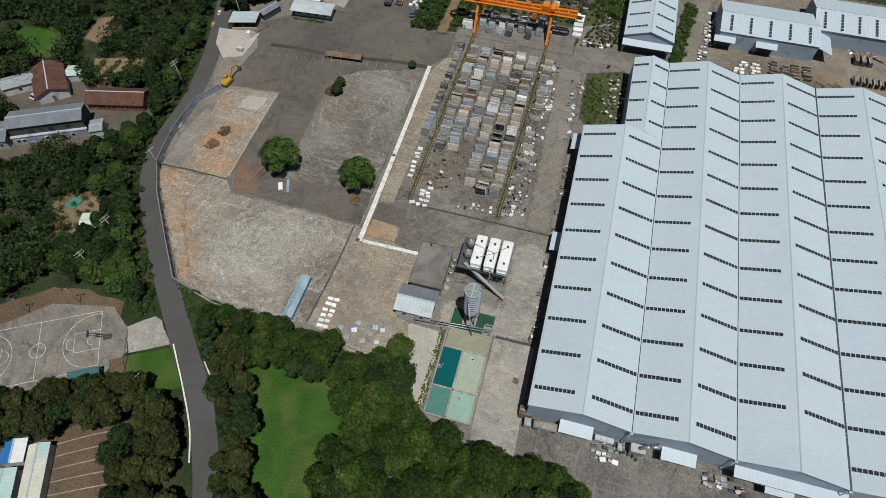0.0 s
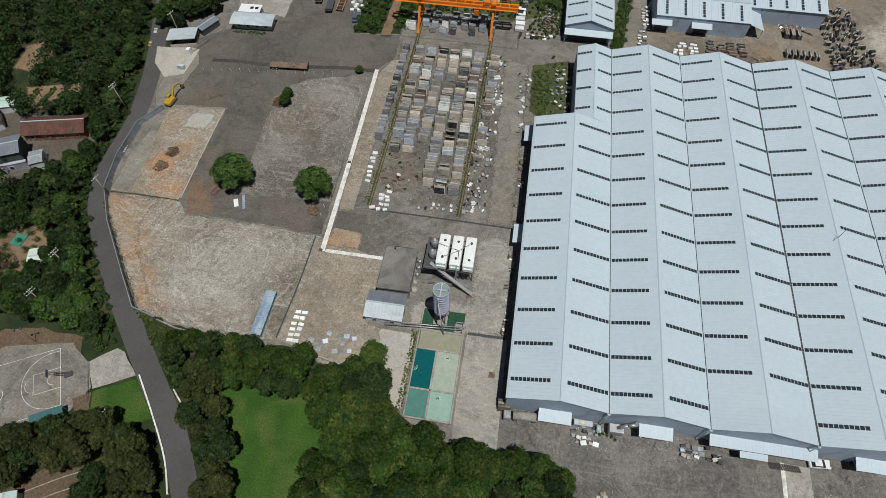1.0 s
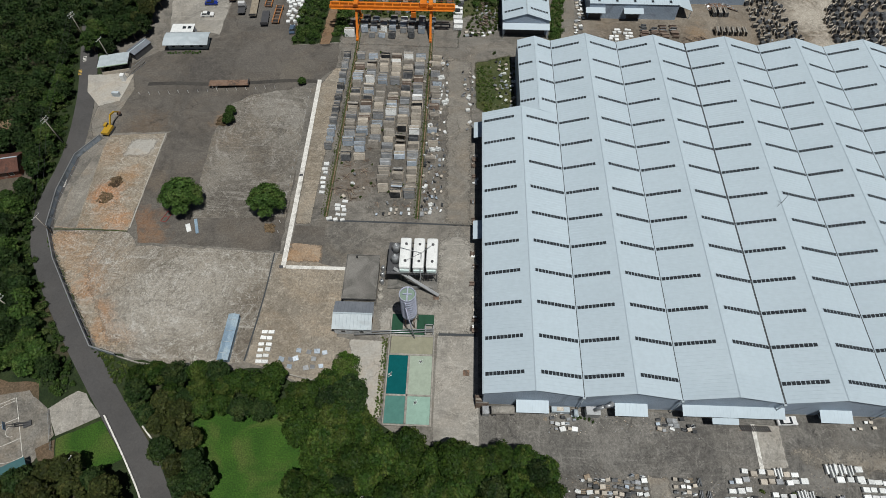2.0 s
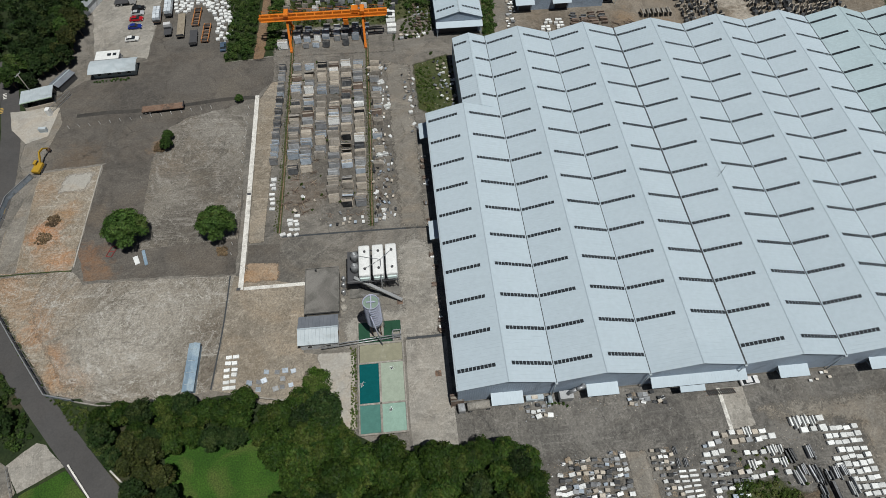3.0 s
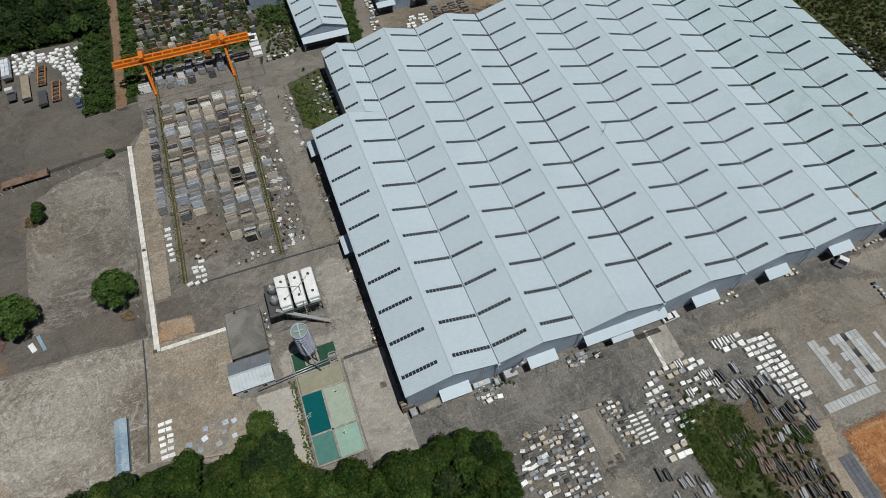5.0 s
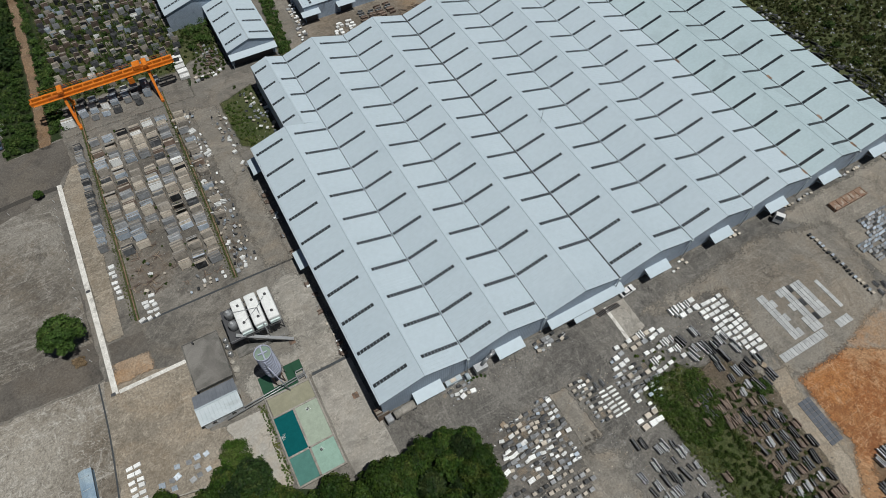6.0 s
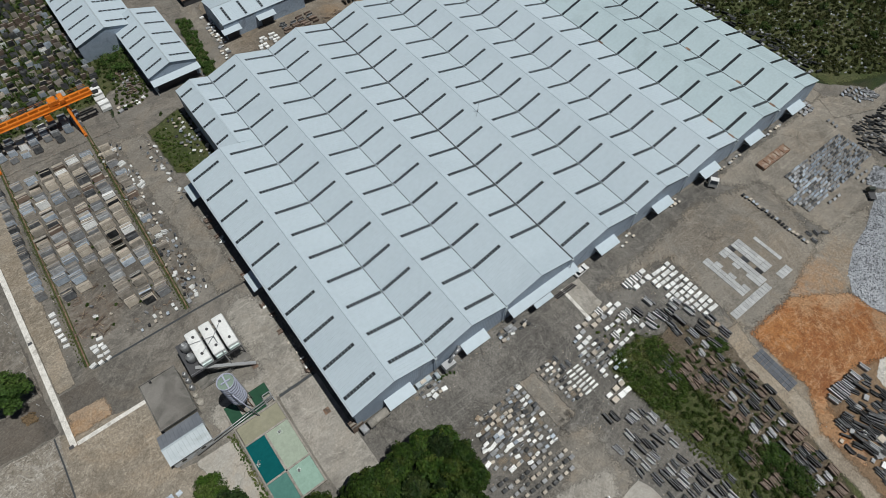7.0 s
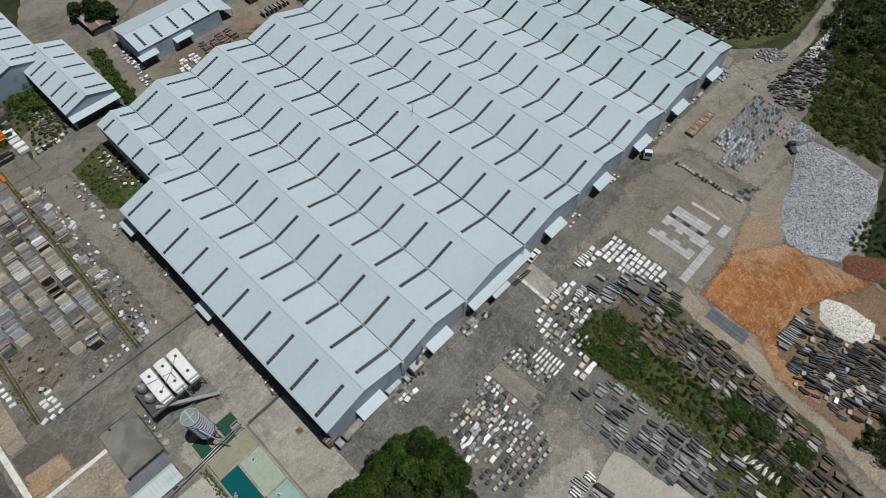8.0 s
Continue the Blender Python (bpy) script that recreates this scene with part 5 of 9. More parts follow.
thicket("weeds", "weeds between the stones beside the hall", [(3.5, 118), (11.4, 112), (8, 94), (4.6, 92), (6.6, 108)], 2.0, 0.55, "weed", 60, 0.15, 110, (), 0.6)
thicket("shrub", "bright green rounded bush beside the pond slab", [(-34, 6.6), (-32.4, 10.6), (-30.6, 11), (-28.8, 8.6), (-28.4, 5), (-31, 4)], 1.0, 1.15, "bush", 150, 0.17, 112, (), 1.0)
thicket("weeds", "low weeds by the rear shed", [(-6, 125), (5, 126.5), (6, 140), (-2, 141)], 1.5, 0.6, "weed", 60, 0.2, 84)
thicket("weeds", "rough olive scrub in the rubble field", [(180, 4), (197, -8), (232, -7), (260, 60), (240, 112), (178, 116)], 1.6, 1.0, "scrub_leaf", 40, 0.28, 85, (), 0.45)
thicket("shrubs", "dark bushes in the rubble field", [(186, 6), (230, 0), (250, 60), (182, 110)], 9.0, 2.0, "leaf", 80, 0.3, 106)
thicket("weeds", "grassy verge between the road and the fence", [(-113.4, 40), (-110.6, 36), (-102, 23.5), (-92, 11), (-83, 2), (-79, 5), (-90, 9.4), (-98.4, 19.4), (-108.6, 33), (-112.6, 38)], 0.9, 0.32, "weed", 40, 0.14, 86)
thicket("shrubs", "green shrubs on the verge by the road", [(-104, 12), (-96.4, 3.6), (-92, 1.4), (-95, -1.6), (-99.4, 3), (-108, 11)], 1.7, 1.3, "leaf", 80, 0.22, 107)
thicket("weeds", "green verge beside the road", [(-80.5, 0.4), (-74, -6.5), (-72, -4), (-77, 5), (-88, 9)], 1.2, 0.5, "weed", 50, 0.16, 87)
thicket("weeds", "weeds along the pond wall", [(-23.2, 15), (-22.2, 15), (-22.2, -3.5), (-23.4, -3.5)], 0.5, 0.28, "weed", 50, 0.1, 88)
thicket("weeds", "green bushes between the gardens", [(-157, 88), (-146, 84), (-141, 82.6), (-156, 79.4), (-158, 83)], 1.7, 1.2, "weed", 60, 0.2, 89)
thicket("weeds", "vegetable beds and shrubs in the gardens", [(-136, 18), (-132, 29), (-122, 29), (-116, 20), (-126, 12)], 2.9, 1.2, "leaf", 60, 0.2, 90)
thicket("shrubs", "green shrubs beside the rear shed", [(22.8, 124.6), (26, 123), (28.2, 137), (30, 154), (27, 156), (24.4, 140)], 1.6, 1.0, "leaf", 80, 0.22, 96)
thicket("shrubs", "two rounded green bushes by the rear shed", [(-1.5, 141), (4.6, 143), (5.4, 151), (0, 151)], 2.6, 1.9, "leaf", 110, 0.22, 97)
thicket("weeds", "weeds and grass in the gaps of the front rows", [(57, -16), (67, -16.5), (71, -24), (60, -23)], 1.7, 0.45, "weed", 60, 0.14, 98)
thicket("weeds", "weeds between the stored slab bundles", [(-40, 56), (-19, 56), (-18, 116), (-40, 116)], 4.2, 0.4, "weed", 60, 0.14, 99)


# ---- stored stone ----
STONES = ["marble", "greystone", "bluestone", "beige", "brownstone", "darkstone", "slate", "taupe"]
WORDS = dict(marble="white", greystone="grey", bluestone="blue-grey", beige="dusty beige", brownstone="brown", darkstone="dark grey", slate="slate-grey", paleslab="pale grey", taupe="dusty taupe")


def slab_stack(stone, w, h, n, deep, seed, lean=16.0):
    """Big slabs leaning back, one against the next, in a timber rack."""
    r = random.Random(seed)
    ob = thing("slab_stack", f"bundle of leaning {WORDS[stone]} stone slabs on timber", "stone slabs", group="stored slab bundles")
    d, back = deep / 2, h * math.sin(radians(lean))
    rack = Acc()
    for x in (-w / 2 + 0.1, w / 2 - 0.28):
        rack.box((x, -d - 0.2, 0), (x + 0.18, d + back + 0.2, 0.16)).beam((x + 0.09, d + back + 0.1, 0.1), (x + 0.09, d + back * 0.75, h * 0.7), 0.12, 0.14)
    rack.box((-w / 2 + 0.1, d + back + 0.02, 0.05), (w / 2 - 0.1, d + back + 0.16, 0.2))
    part("rack", rack, M["wood"], ob)
    t, y = deep / n, -d
    step = r.randrange(1, n) if n > 2 else 1
    for i in range(n):
        hh = h * (r.uniform(0.95, 1.0) if i >= step else r.uniform(0.72, 0.98))
        ww = w * (r.uniform(0.93, 1.0) if i >= step else r.uniform(0.84, 1.0))
        m = pose(r.uniform(-0.05, 0.05), y + t / 2, 0.16, -lean, 0, r.uniform(-1.0, 1.0))
        acc = Acc().chamfer((-ww / 2, -t * 0.47, 0), (ww / 2, t * 0.47, hh), 0.03, 0, m)
        acc.m[1] = 1  # settled dust on the top edge
        part("slab", acc, [M[stone if i == 0 or r.random() < 0.75 else "beige"], M[r.choice(("dust", "dust", "dust_grey", stone))]], ob)
        y += t
    return Stamp(ob)


RACKS = {s: [slab_stack(s, 3.1, h, n, deep, 100 + 7 * i + k) for k, (h, n, deep) in enumerate(((2.15, 4, 1.8), (1.85, 3, 1.3), (2.3, 3, 0.95)))] for i, s in enumerate(STONES)}
MIX = ["greystone"] * 5 + ["beige"] * 6 + ["taupe"] * 8 + ["bluestone"] * 4 + ["marble"] * 3 + ["brownstone"] + ["slate"] * 2 + ["darkstone"]
r_stone = random.Random(8)
# six columns between the rails; the near end of the first three is empty
for ci, x in enumerate((-38.9, -35.1, -31.2, -27.3, -23.5, -19.7)):
    y = 113.0
    while y > 56:
        low = 69.0 if ci < 2 else (74.0 if ci == 2 else 56.5)
        if y < low:
            break
        if r_stone.random() < (0.05 if y > 70 else 0.14):
            y -= 2.0
            continue
        k = r_stone.randrange(3)
        RACKS[r_stone.choice(MIX)][k].put(x + r_stone.uniform(-0.2, 0.2), y, (180 if r_stone.random() < 0.12 else 0) + r_stone.uniform(-3, 3)).scale = (r_stone.uniform(0.9, 1.06), 1, r_stone.uniform(0.85, 1.08))
        y -= (3.1, 2.55, 2.3)[k] + r_stone.uniform(0.0, 0.6)
for i in range(17):
    RACKS[r_stone.choice(["slate", "bluestone", "greystone", "bluestone"])][i % 2].put(-43.6 - 0.05 * i, 113.0 - 2.45 * i, r_stone.uniform(-4, 4)).scale = (0.7, 0.75, 0.95)
for i, y in enumerate((112.4, 110, 107.6, 105.2, 100.8, 98.2, 95.8, 93.0, 90.6, 86.6, 81.0, 75.6, 69.8)):
    RACKS[r_stone.choice(MIX)][i % 3].put(-14.3 + r_stone.uniform(-0.4, 0.4), y, r_stone.uniform(-5, 5)).scale = (0.95, 0.62, 0.85)
# under the crane, and on the way back
for ci in range(8):
    for y in (123.6, 126.4, 129.2, 131.9):
        if r_stone.random() < 0.9:
            RACKS[r_stone.choice(["greystone", "bluestone", "bluestone", "marble", "greystone", "bluestone", "slate"])][ci % 3].put(-39.4 + 3.2 * ci + r_stone.uniform(-0.4, 0.4), y, r_stone.uniform(-9, 9)).scale = (0.74, 0.7, 1.0)
RACKS["marble"][0].put(-44.2, 124.2, 0).scale = (1.1, 1.0, 1.1)
back = Joined()
for x, y in spread([(-44, 136), (-8, 136), (-5, 150), (-8, 204), (-45, 204)], 2.25, r_stone, 7000):
    back.put(RACKS[r_stone.choice(["taupe"] * 5 + ["brownstone"] * 7 + ["slate"] * 9 + ["darkstone"] * 5 + ["greystone"] * 4 + ["bluestone"] * 4 + ["beige", "marble"])][r_stone.choice((0, 0, 1, 2))], x, y, r_stone.uniform(-12, 12), (r_stone.uniform(0.5, 0.75), r_stone.uniform(0.5, 0.7), r_stone.uniform(0.6, 0.95)))
back.done("stone_field", "overgrown field of old stone slab bundles", "stone slabs")


def block(stone, lx, ly, h, name="stone_block", noun="block"):
    """A sawn block on two timber bearers."""
    ob = thing(name, f"{WORDS[stone]} stone {noun} on timber bearers", "stone block", group="stored stone blocks")
    part("bearer", Acc().box((-lx / 2, -ly * 0.35, 0), (lx / 2, -ly * 0.22, 0.12)).box((-lx / 2, ly * 0.22, 0), (lx / 2, ly * 0.35, 0.12)), M["wood"], ob)
    part("block", Acc().chamfer((-lx / 2, -ly / 2, 0.12), (lx / 2, ly / 2, 0.12 + h), 0.05), M[stone], ob)
    return Stamp(ob)


# top-face colour per stone: dust, with the lit top against shaded sides painted in
DUSTY_LIT = dict(darkstone="dusty_lit_dark", slate="dusty_lit_slate", greystone="dusty_lit_grey", brownstone="dusty_lit_brown")


def bars(stone, length, count, thick, seed, name="column_bundle", noun="bars", pitch=1.36):
    """Long sawn bars set on edge side by side, of uneven length, their top faces dusty and coloured paler as if sunlit.
    """
    r = random.Random(seed)
    ob = thing(name, f"bundle of long {WORDS[stone]} stone {noun} lying on bearers", "stone bars", group="stored stone bars")
    w = count * thick * pitch
    part("bearer", Acc().box((-w / 2, -length * 0.3, 0), (w / 2, -length * 0.3 + 0.15, 0.12)).box((-w / 2, length * 0.3, 0), (w / 2, length * 0.3 + 0.15, 0.12)), M["wood"], ob)
    for i in range(count):
        l, o = length * r.uniform(0.66, 1.0), r.uniform(-0.3, 0.3)
        x = -w / 2 + (i + 0.5) * thick * pitch
        t = thick * r.uniform(0.72, 1.0)
        acc = Acc().chamfer((-t / 2, -l / 2 + o, 0.12), (t / 2, l / 2 + o, 0.12 + thick * r.uniform(1.2, 3.2)), 0.03, 0, pose(x, 0, 0, 0, r.uniform(-6, 6), r.uniform(-2.5, 2.5)))
        if stone in DUSTY_LIT:
            acc.m[1] = 1
        part("bar", acc, [M[stone], M[DUSTY_LIT.get(stone, stone) if r.random() < 0.6 else stone]], ob)
    return Stamp(ob)


def pedestal(stone, top, seed):
    """A stone slab that rests on a squat base."""
    ob = thing("stone_table", f"{WORDS[stone]} stone slab resting on a dark base", "stone table", group="stone tables in rows")
    part("base", Acc().box((-0.42, -0.3, 0), (0.42, 0.3, 0.55), 0, None, 0.85), M["darkstone"], ob)
    part("top", Acc().chamfer((-top / 2, -top * 0.36, 0.55), (top / 2, top * 0.36, 0.78), 0.03), M[stone], ob)
    return Stamp(ob)


def pile(stone, seed):
    """Odd slabs and sawn pieces piled on timber."""
    r = random.Random(seed)
    ob = thing("offcut_pile", f"small pile of {WORDS[stone]} stone pieces on timber", "stone pieces", group="piles of stone pieces")
    part("bearer", Acc().box((-0.6, -0.4, 0), (0.6, -0.28, 0.1)).box((-0.6, 0.28, 0), (0.6, 0.4, 0.1)), M["wood"], ob)
    z = 0.1
    for i in range(3):
        h = r.uniform(0.12, 0.3)
        part("piece", Acc().chamfer((-r.uniform(0.35, 0.7), -r.uniform(0.25, 0.45), z), (r.uniform(0.35, 0.7), r.uniform(0.25, 0.45), z + h), 0.02, 0, pose(0, 0, 0, 0, 0, r.uniform(-12, 12))), M[stone if i else "darkstone"], ob)
        z += h
    return Stamp(ob)


def upright(stone, seed):
    """A sawn slab set upright on a plinth."""
    ob = thing("upright_slab", f"{WORDS[stone]} stone slab set upright on a plinth", "stone slab", group="upright slabs in rows")
    part("plinth", Acc().chamfer((-0.55, -0.4, 0), (0.55, 0.4, 0.25), 0.03), M["greystone"], ob)
    part("slab", Acc().chamfer((-0.42, -0.14, 0.25), (0.42, 0.1, 1.15), 0.04, 0, pose(0, 0, 0, 5, 0, 0)), M[stone], ob)
    return Stamp(ob)


BLOCKS = [block("marble", 1.5, 1.15, 0.8), block("marble", 1.7, 1.0, 0.55), block("beige", 1.4, 1.1, 0.7), block("greystone", 1.6, 1.2, 0.6)]
WHITE = BLOCKS[:2]
LONG_WHITE = [bars("marble", 2.6, 3, 0.42, 1, "slab_bundle", "slabs"), bars("marble", 3.0, 4, 0.4, 2, "slab_bundle", "slabs")]
DARK = [bars("darkstone", 3.7, 3, 0.34, 3), bars("slate", 3.3, 4, 0.3, 4), bars("darkstone", 4.2, 3, 0.36, 5, pitch=1.15), bars("greystone", 3.6, 3, 0.34, 6), bars("darkstone", 2.9, 2, 0.42, 7), bars("greystone", 3.1, 3, 0.32, 13, pitch=1.6), bars("darkstone", 3.5, 5, 0.26, 14, pitch=1.1), bars("slate", 2.6, 3, 0.34, 15), bars("paleslab", 3.4, 3, 0.36, 16)]
BLACK = [DARK[0], DARK[1], DARK[2], DARK[4], DARK[6]]
RUSTY = [bars("brownstone", 3.2, 6, 0.34, 8, pitch=1.06), bars("brownstone", 2.9, 5, 0.4, 9, pitch=1.04), bars("slate", 3.3, 4, 0.3, 10), bars("darkstone", 3.0, 4, 0.38, 12, pitch=1.1), bars("greystone", 2.6, 4, 0.4, 18, pitch=1.05)]
TABLES = [pedestal("marble", 1.2, 1), pedestal("beige", 1.1, 2), pedestal("greystone", 1.25, 3), pedestal("darkstone", 1.15, 4), pedestal("bluestone", 1.1, 5)]


def timber(seed):
    """Old poles and planks thrown down across one another."""
    r = random.Random(seed)
    ob = thing("timber_pile", "loose pile of weathered grey-brown poles and planks", "timber", group="old timber piles")
    for i in range(5):
        a, l, z = r.uniform(-0.5, 0.5) + (1.4 if i % 3 == 0 else 0), r.uniform(0.7, 1.7), 0.06 + 0.09 * i
        x, y = r.uniform(-0.7, 0.7), r.uniform(-0.6, 0.6)
        part("pole", Acc().beam((x - math.cos(a) * l, y - math.sin(a) * l, z), (x + math.cos(a) * l, y + math.sin(a) * l, z + r.uniform(-0.03, 0.03)), r.uniform(0.1, 0.22), 0.09), M["wood" if i % 2 else "brownstone"], ob)
    return Stamp(ob)


def pallet(seed):
    """An empty slatted timber pallet."""
    ob = thing("pallet", "empty slatted timber pallet", "pallet", group="timber pallets")
    part("bearer", Acc().box((-0.55, -0.55, 0), (-0.45, 0.55, 0.1)).box((-0.05, -0.55, 0), (0.05, 0.55, 0.1)).box((0.45, -0.55, 0), (0.55, 0.55, 0.1)), M["wood"], ob)
    part("deck", Acc().box((-0.55, -0.55, 0.1), (0.55, -0.42, 0.13)).box((-0.55, -0.24, 0.1), (0.55, -0.1, 0.13)).box((-0.55, 0.08, 0.1), (0.55, 0.22, 0.13)).box((-0.55, 0.42, 0.1), (0.55, 0.55, 0.13)), M["wood"], ob)
    return Stamp(ob)


def bench(stone, seed):
    """A stone seat slab on two blocks, with an upright slab behind."""
    ob = thing("stone_bench", f"{WORDS[stone]} stone bench with an upright back slab", "stone bench", group="stone benches in rows")
    part("foot", Acc().box((-0.55, -0.2, 0), (-0.3, 0.2, 0.4)), M["slate"], ob)
    part("foot", Acc().box((0.3, -0.2, 0), (0.55, 0.2, 0.4)), M["slate"], ob)
    part("seat", Acc().chamfer((-0.68, -0.28, 0.4), (0.68, 0.28, 0.52), 0.02), M[stone], ob)
    part("back", Acc().chamfer((-0.6, 0.3, 0), (0.6, 0.42, 1.0), 0.02), M[stone], ob)
    return Stamp(ob)


TIMBER, PALLET, BENCH = [timber(1), timber(2), timber(3)], [pallet(1)], [bench("marble", 1), bench("slate", 2), bench("greystone", 3)]
SHORT_WHITE = [block("marble", 2.0, 0.55, 0.4), block("marble", 1.8, 0.5, 0.35)]
LEAN_LOW = [BLOCKS[3], DARK[1]]
CRAFT = [pile("marble", 1), pile("beige", 2), pile("greystone", 3), upright("marble", 4), upright("bluestone", 5), upright("darkstone", 6)] + BENCH + PALLET + TABLES


def rows(stamps, poly, dx, dy, rz=0.0, jitter=0.18, keep=0.93, turn=4.0, scale=(0.85, 1.1), into=None):
    """Fills an outline with rows of things."""
    xs, ys = [p[0] for p in poly], [p[1] for p in poly]
    y = min(ys) + dy / 2
    while y < max(ys):
        x = min(xs) + dx / 2
        while x < max(xs):
            if inside(x, y, poly) and r_stone.random() < keep:
                k = r_stone.uniform(*scale)
                if into:
                    into.put(r_stone.choice(stamps), x + r_stone.uniform(-jitter, jitter) * dx, y + r_stone.uniform(-jitter, jitter) * dy, rz + r_stone.uniform(-turn, turn), (k, k, k))
                    x += dx
                    continue
                r_stone.choice(stamps).put(x + r_stone.uniform(-jitter, jitter) * dx, y + r_stone.uniform(-jitter, jitter) * dy, rz + r_stone.uniform(-turn, turn)).scale = (k, k, k)
            x += dx
        y += dy


FAR = Joined()
# front yard, field by field
rows(WHITE, [(80.2, -12.6), (86.4, -12.6), (86, -29.4), (81.2, -29), (78, -20), (77.6, -14)], 1.65, 1.5, 0, 0.1, 0.97, 4, (0.78, 0.95))
rows(WHITE + LONG_WHITE[:1], [(71, -11), (79, -11), (79, -13.6), (72.5, -14)], 2.0, 1.7)
rows(DARK, [(74.5, -20), (81, -20.4), (81.4, -36.5), (76.4, -36.5), (73.5, -28), (72, -22)], 2.05, 4.1, 4)
rows(WHITE + BLOCKS + LONG_WHITE, [(57.2, -12), (65, -12), (67.6, -15), (59, -15), (55.6, -16.6), (50.4, -13.4)], 1.7, 1.6, 0, 0.16, 0.95, 5, (0.8, 1.0))
rows(LONG_WHITE + WHITE, [(59.4, -15.6), (67.8, -16), (67, -22.6), (59, -22)], 1.75, 2.3, 3, 0.1, 0.93, 4, (0.72, 0.85))
rows(BLOCKS + CRAFT, [(50.2, -14), (56, -17.2), (59, -19.5), (58.5, -25), (52.6, -28.5), (49, -20)], 1.5, 1.45, 0, 0.18, 0.95, 6, (0.75, 1.0))
rows(DARK[3:] + RUSTY[2:], [(67.5, -17.5), (73.5, -17), (74, -27), (69, -24)], 2.2, 3.4, 6, 0.2, 0.85)
rows(SHORT_WHITE, [(44.2, -18.4), (48.4, -18.6), (48.6, -25.6), (44.4, -25.4)], 2.1, 1.0, 0, 0.05, 1.0, 3, (0.85, 0.95))
rows(DARK[1:2], [(44, -13.2), (47.6, -13.6), (47.6, -18.4), (44.2, -18.2)], 1.5, 2.2, 2, 0.1, 0.9, 3, (0.55, 0.62))
rows(CRAFT, [(39.3, -13.4), (44, -13.8), (44.2, -25.2), (40.6, -25)], 1.2, 1.25, 0, 0.2, 0.95, 8, (0.7, 0.9))
rows(WHITE + BLOCKS[2:], [(47.6, -27), (52.6, -27), (52.8, -31), (47.8, -30.8)], 1.9, 1.7, 0, 0.1, 1.0)
rows(CRAFT + WHITE[1:], [(20.4, -15), (34, -13.6), (33.2, -28.4), (26.7, -29), (21.2, -27.4), (16.6, -23.4)], 1.25, 1.2, 0, 0.2, 0.95, 14, (0.7, 1.05))
rows(TABLES[1:4], [(14.4, -27.2), (32.6, -30), (32.6, -35.6), (18, -34.6)], 1.55, 1.7, 0, 0.08, 0.97, 3, (0.75, 0.95))
rows(DARK, [(40.2, -26.6), (47.6, -31.4), (51, -34), (55, -39.4), (54, -46), (48, -43.5), (43.4, -32.4), (40, -30)], 1.75, 3.1, 2, 0.16, 0.88, 8, (0.66, 0.92))
rows(DARK, [(40.8, -34.6), (45, -36.4), (47.6, -43), (54.6, -52), (56, -58), (43.2, -58), (42.6, -50), (40.6, -42)], 1.75, 3.1, 2, 0.16, 0.88, 8, (0.66, 0.92))
rows(DARK, [(56, -58), (58, -66), (50, -76), (43.4, -60), (43.2, -58)], 1.75, 3.1, 2, 0.16, 0.93, 8, (0.66, 0.9), into=FAR)
rows(DARK[1:4] + LONG_WHITE, [(26.4, -40.6), (32.4, -41), (33, -50), (27, -48)], 2.2, 4.0, 2, 0.1, 0.95)
rows(RUSTY, [(63.4, -28.5), (73, -27), (77, -34), (77.5, -41), (68, -43), (61.5, -36)], 2.5, 3.5, -6, 0.2, 0.85, 9, (0.7, 0.9))
rows(RUSTY + BLACK, [(67.6, -41), (77.6, -41), (79, -48), (76.8, -57), (75, -64), (66.4, -62), (67, -52)], 2.1, 3.3, -4, 0.14, 0.92, 7, (0.75, 0.95))
rows(RUSTY[:2] + RUSTY + BLACK, [(66.4, -62), (75, -64), (71, -78), (66, -90), (56, -88), (60, -76)], 2.1, 3.4, -4, 0.14, 0.92, 7, (0.75, 0.95), into=FAR)
for x, y, k in ((63.1, -35.4, 2), (67.5, -35.2, 2), (67.8, -38.6, 3), (63.5, -31.1, 2), (62.7, -61.9, 3), (62.7, -68.7, 4), (63.6, -71.2, 3), (64.4, -75.4, 4), (57.7, -46.2, 1), (63.0, -55.3, 2), (63.0, -57.7, 2)):
    for i in range(k):
        FAR.put(r_stone.choice(RUSTY[:3]), x + 1.7 * (i - k / 2), y + r_stone.uniform(-0.5, 0.5), r_stone.uniform(-12, 8), (0.75, 0.85, 0.8))
for i in range(6):
    FAR.put(LONG_WHITE[0], 57.7 + 0.1 * i, -65.6 - 1.4 * i, 80 + r_stone.uniform(-15, 15), (0.4, 0.85, 0.6))
rows([DARK[1], DARK[3], DARK[5]], [(86.4, -57.4), (99.6, -58), (99.6, -61.4), (86.6, -61.2)], 1.75, 3.8, 4, 0.06, 0.97)
rows(BLACK + BLACK + DARK[4:6] + DARK[7:8] + BLOCKS[2:] + RUSTY[3:] + [DARK[1]], [(84.6, -62.2), (98, -61.6), (98.4, -72), (107, -75.6), (112, -90), (97, -91), (86.4, -84.4), (80.2, -78.6), (79.8, -66)], 1.55, 2.15, 10, 0.25, 0.95, 16, (0.6, 1.0), into=FAR)
rows(BLOCKS[1:] + LEAN_LOW + BLACK + DARK[8:], [(84.6, -64), (97.4, -63), (98, -74), (106, -78), (104, -90), (96, -90), (82, -78)], 3.3, 3.4, 24, 0.3, 0.55, 40, (0.8, 1.25), into=FAR)
rows(DARK[1:4], [(42, -68), (50, -78), (60, -90), (50, -96), (38, -80)], 2.4, 4.2, 2, 0.14, 0.92, into=FAR)

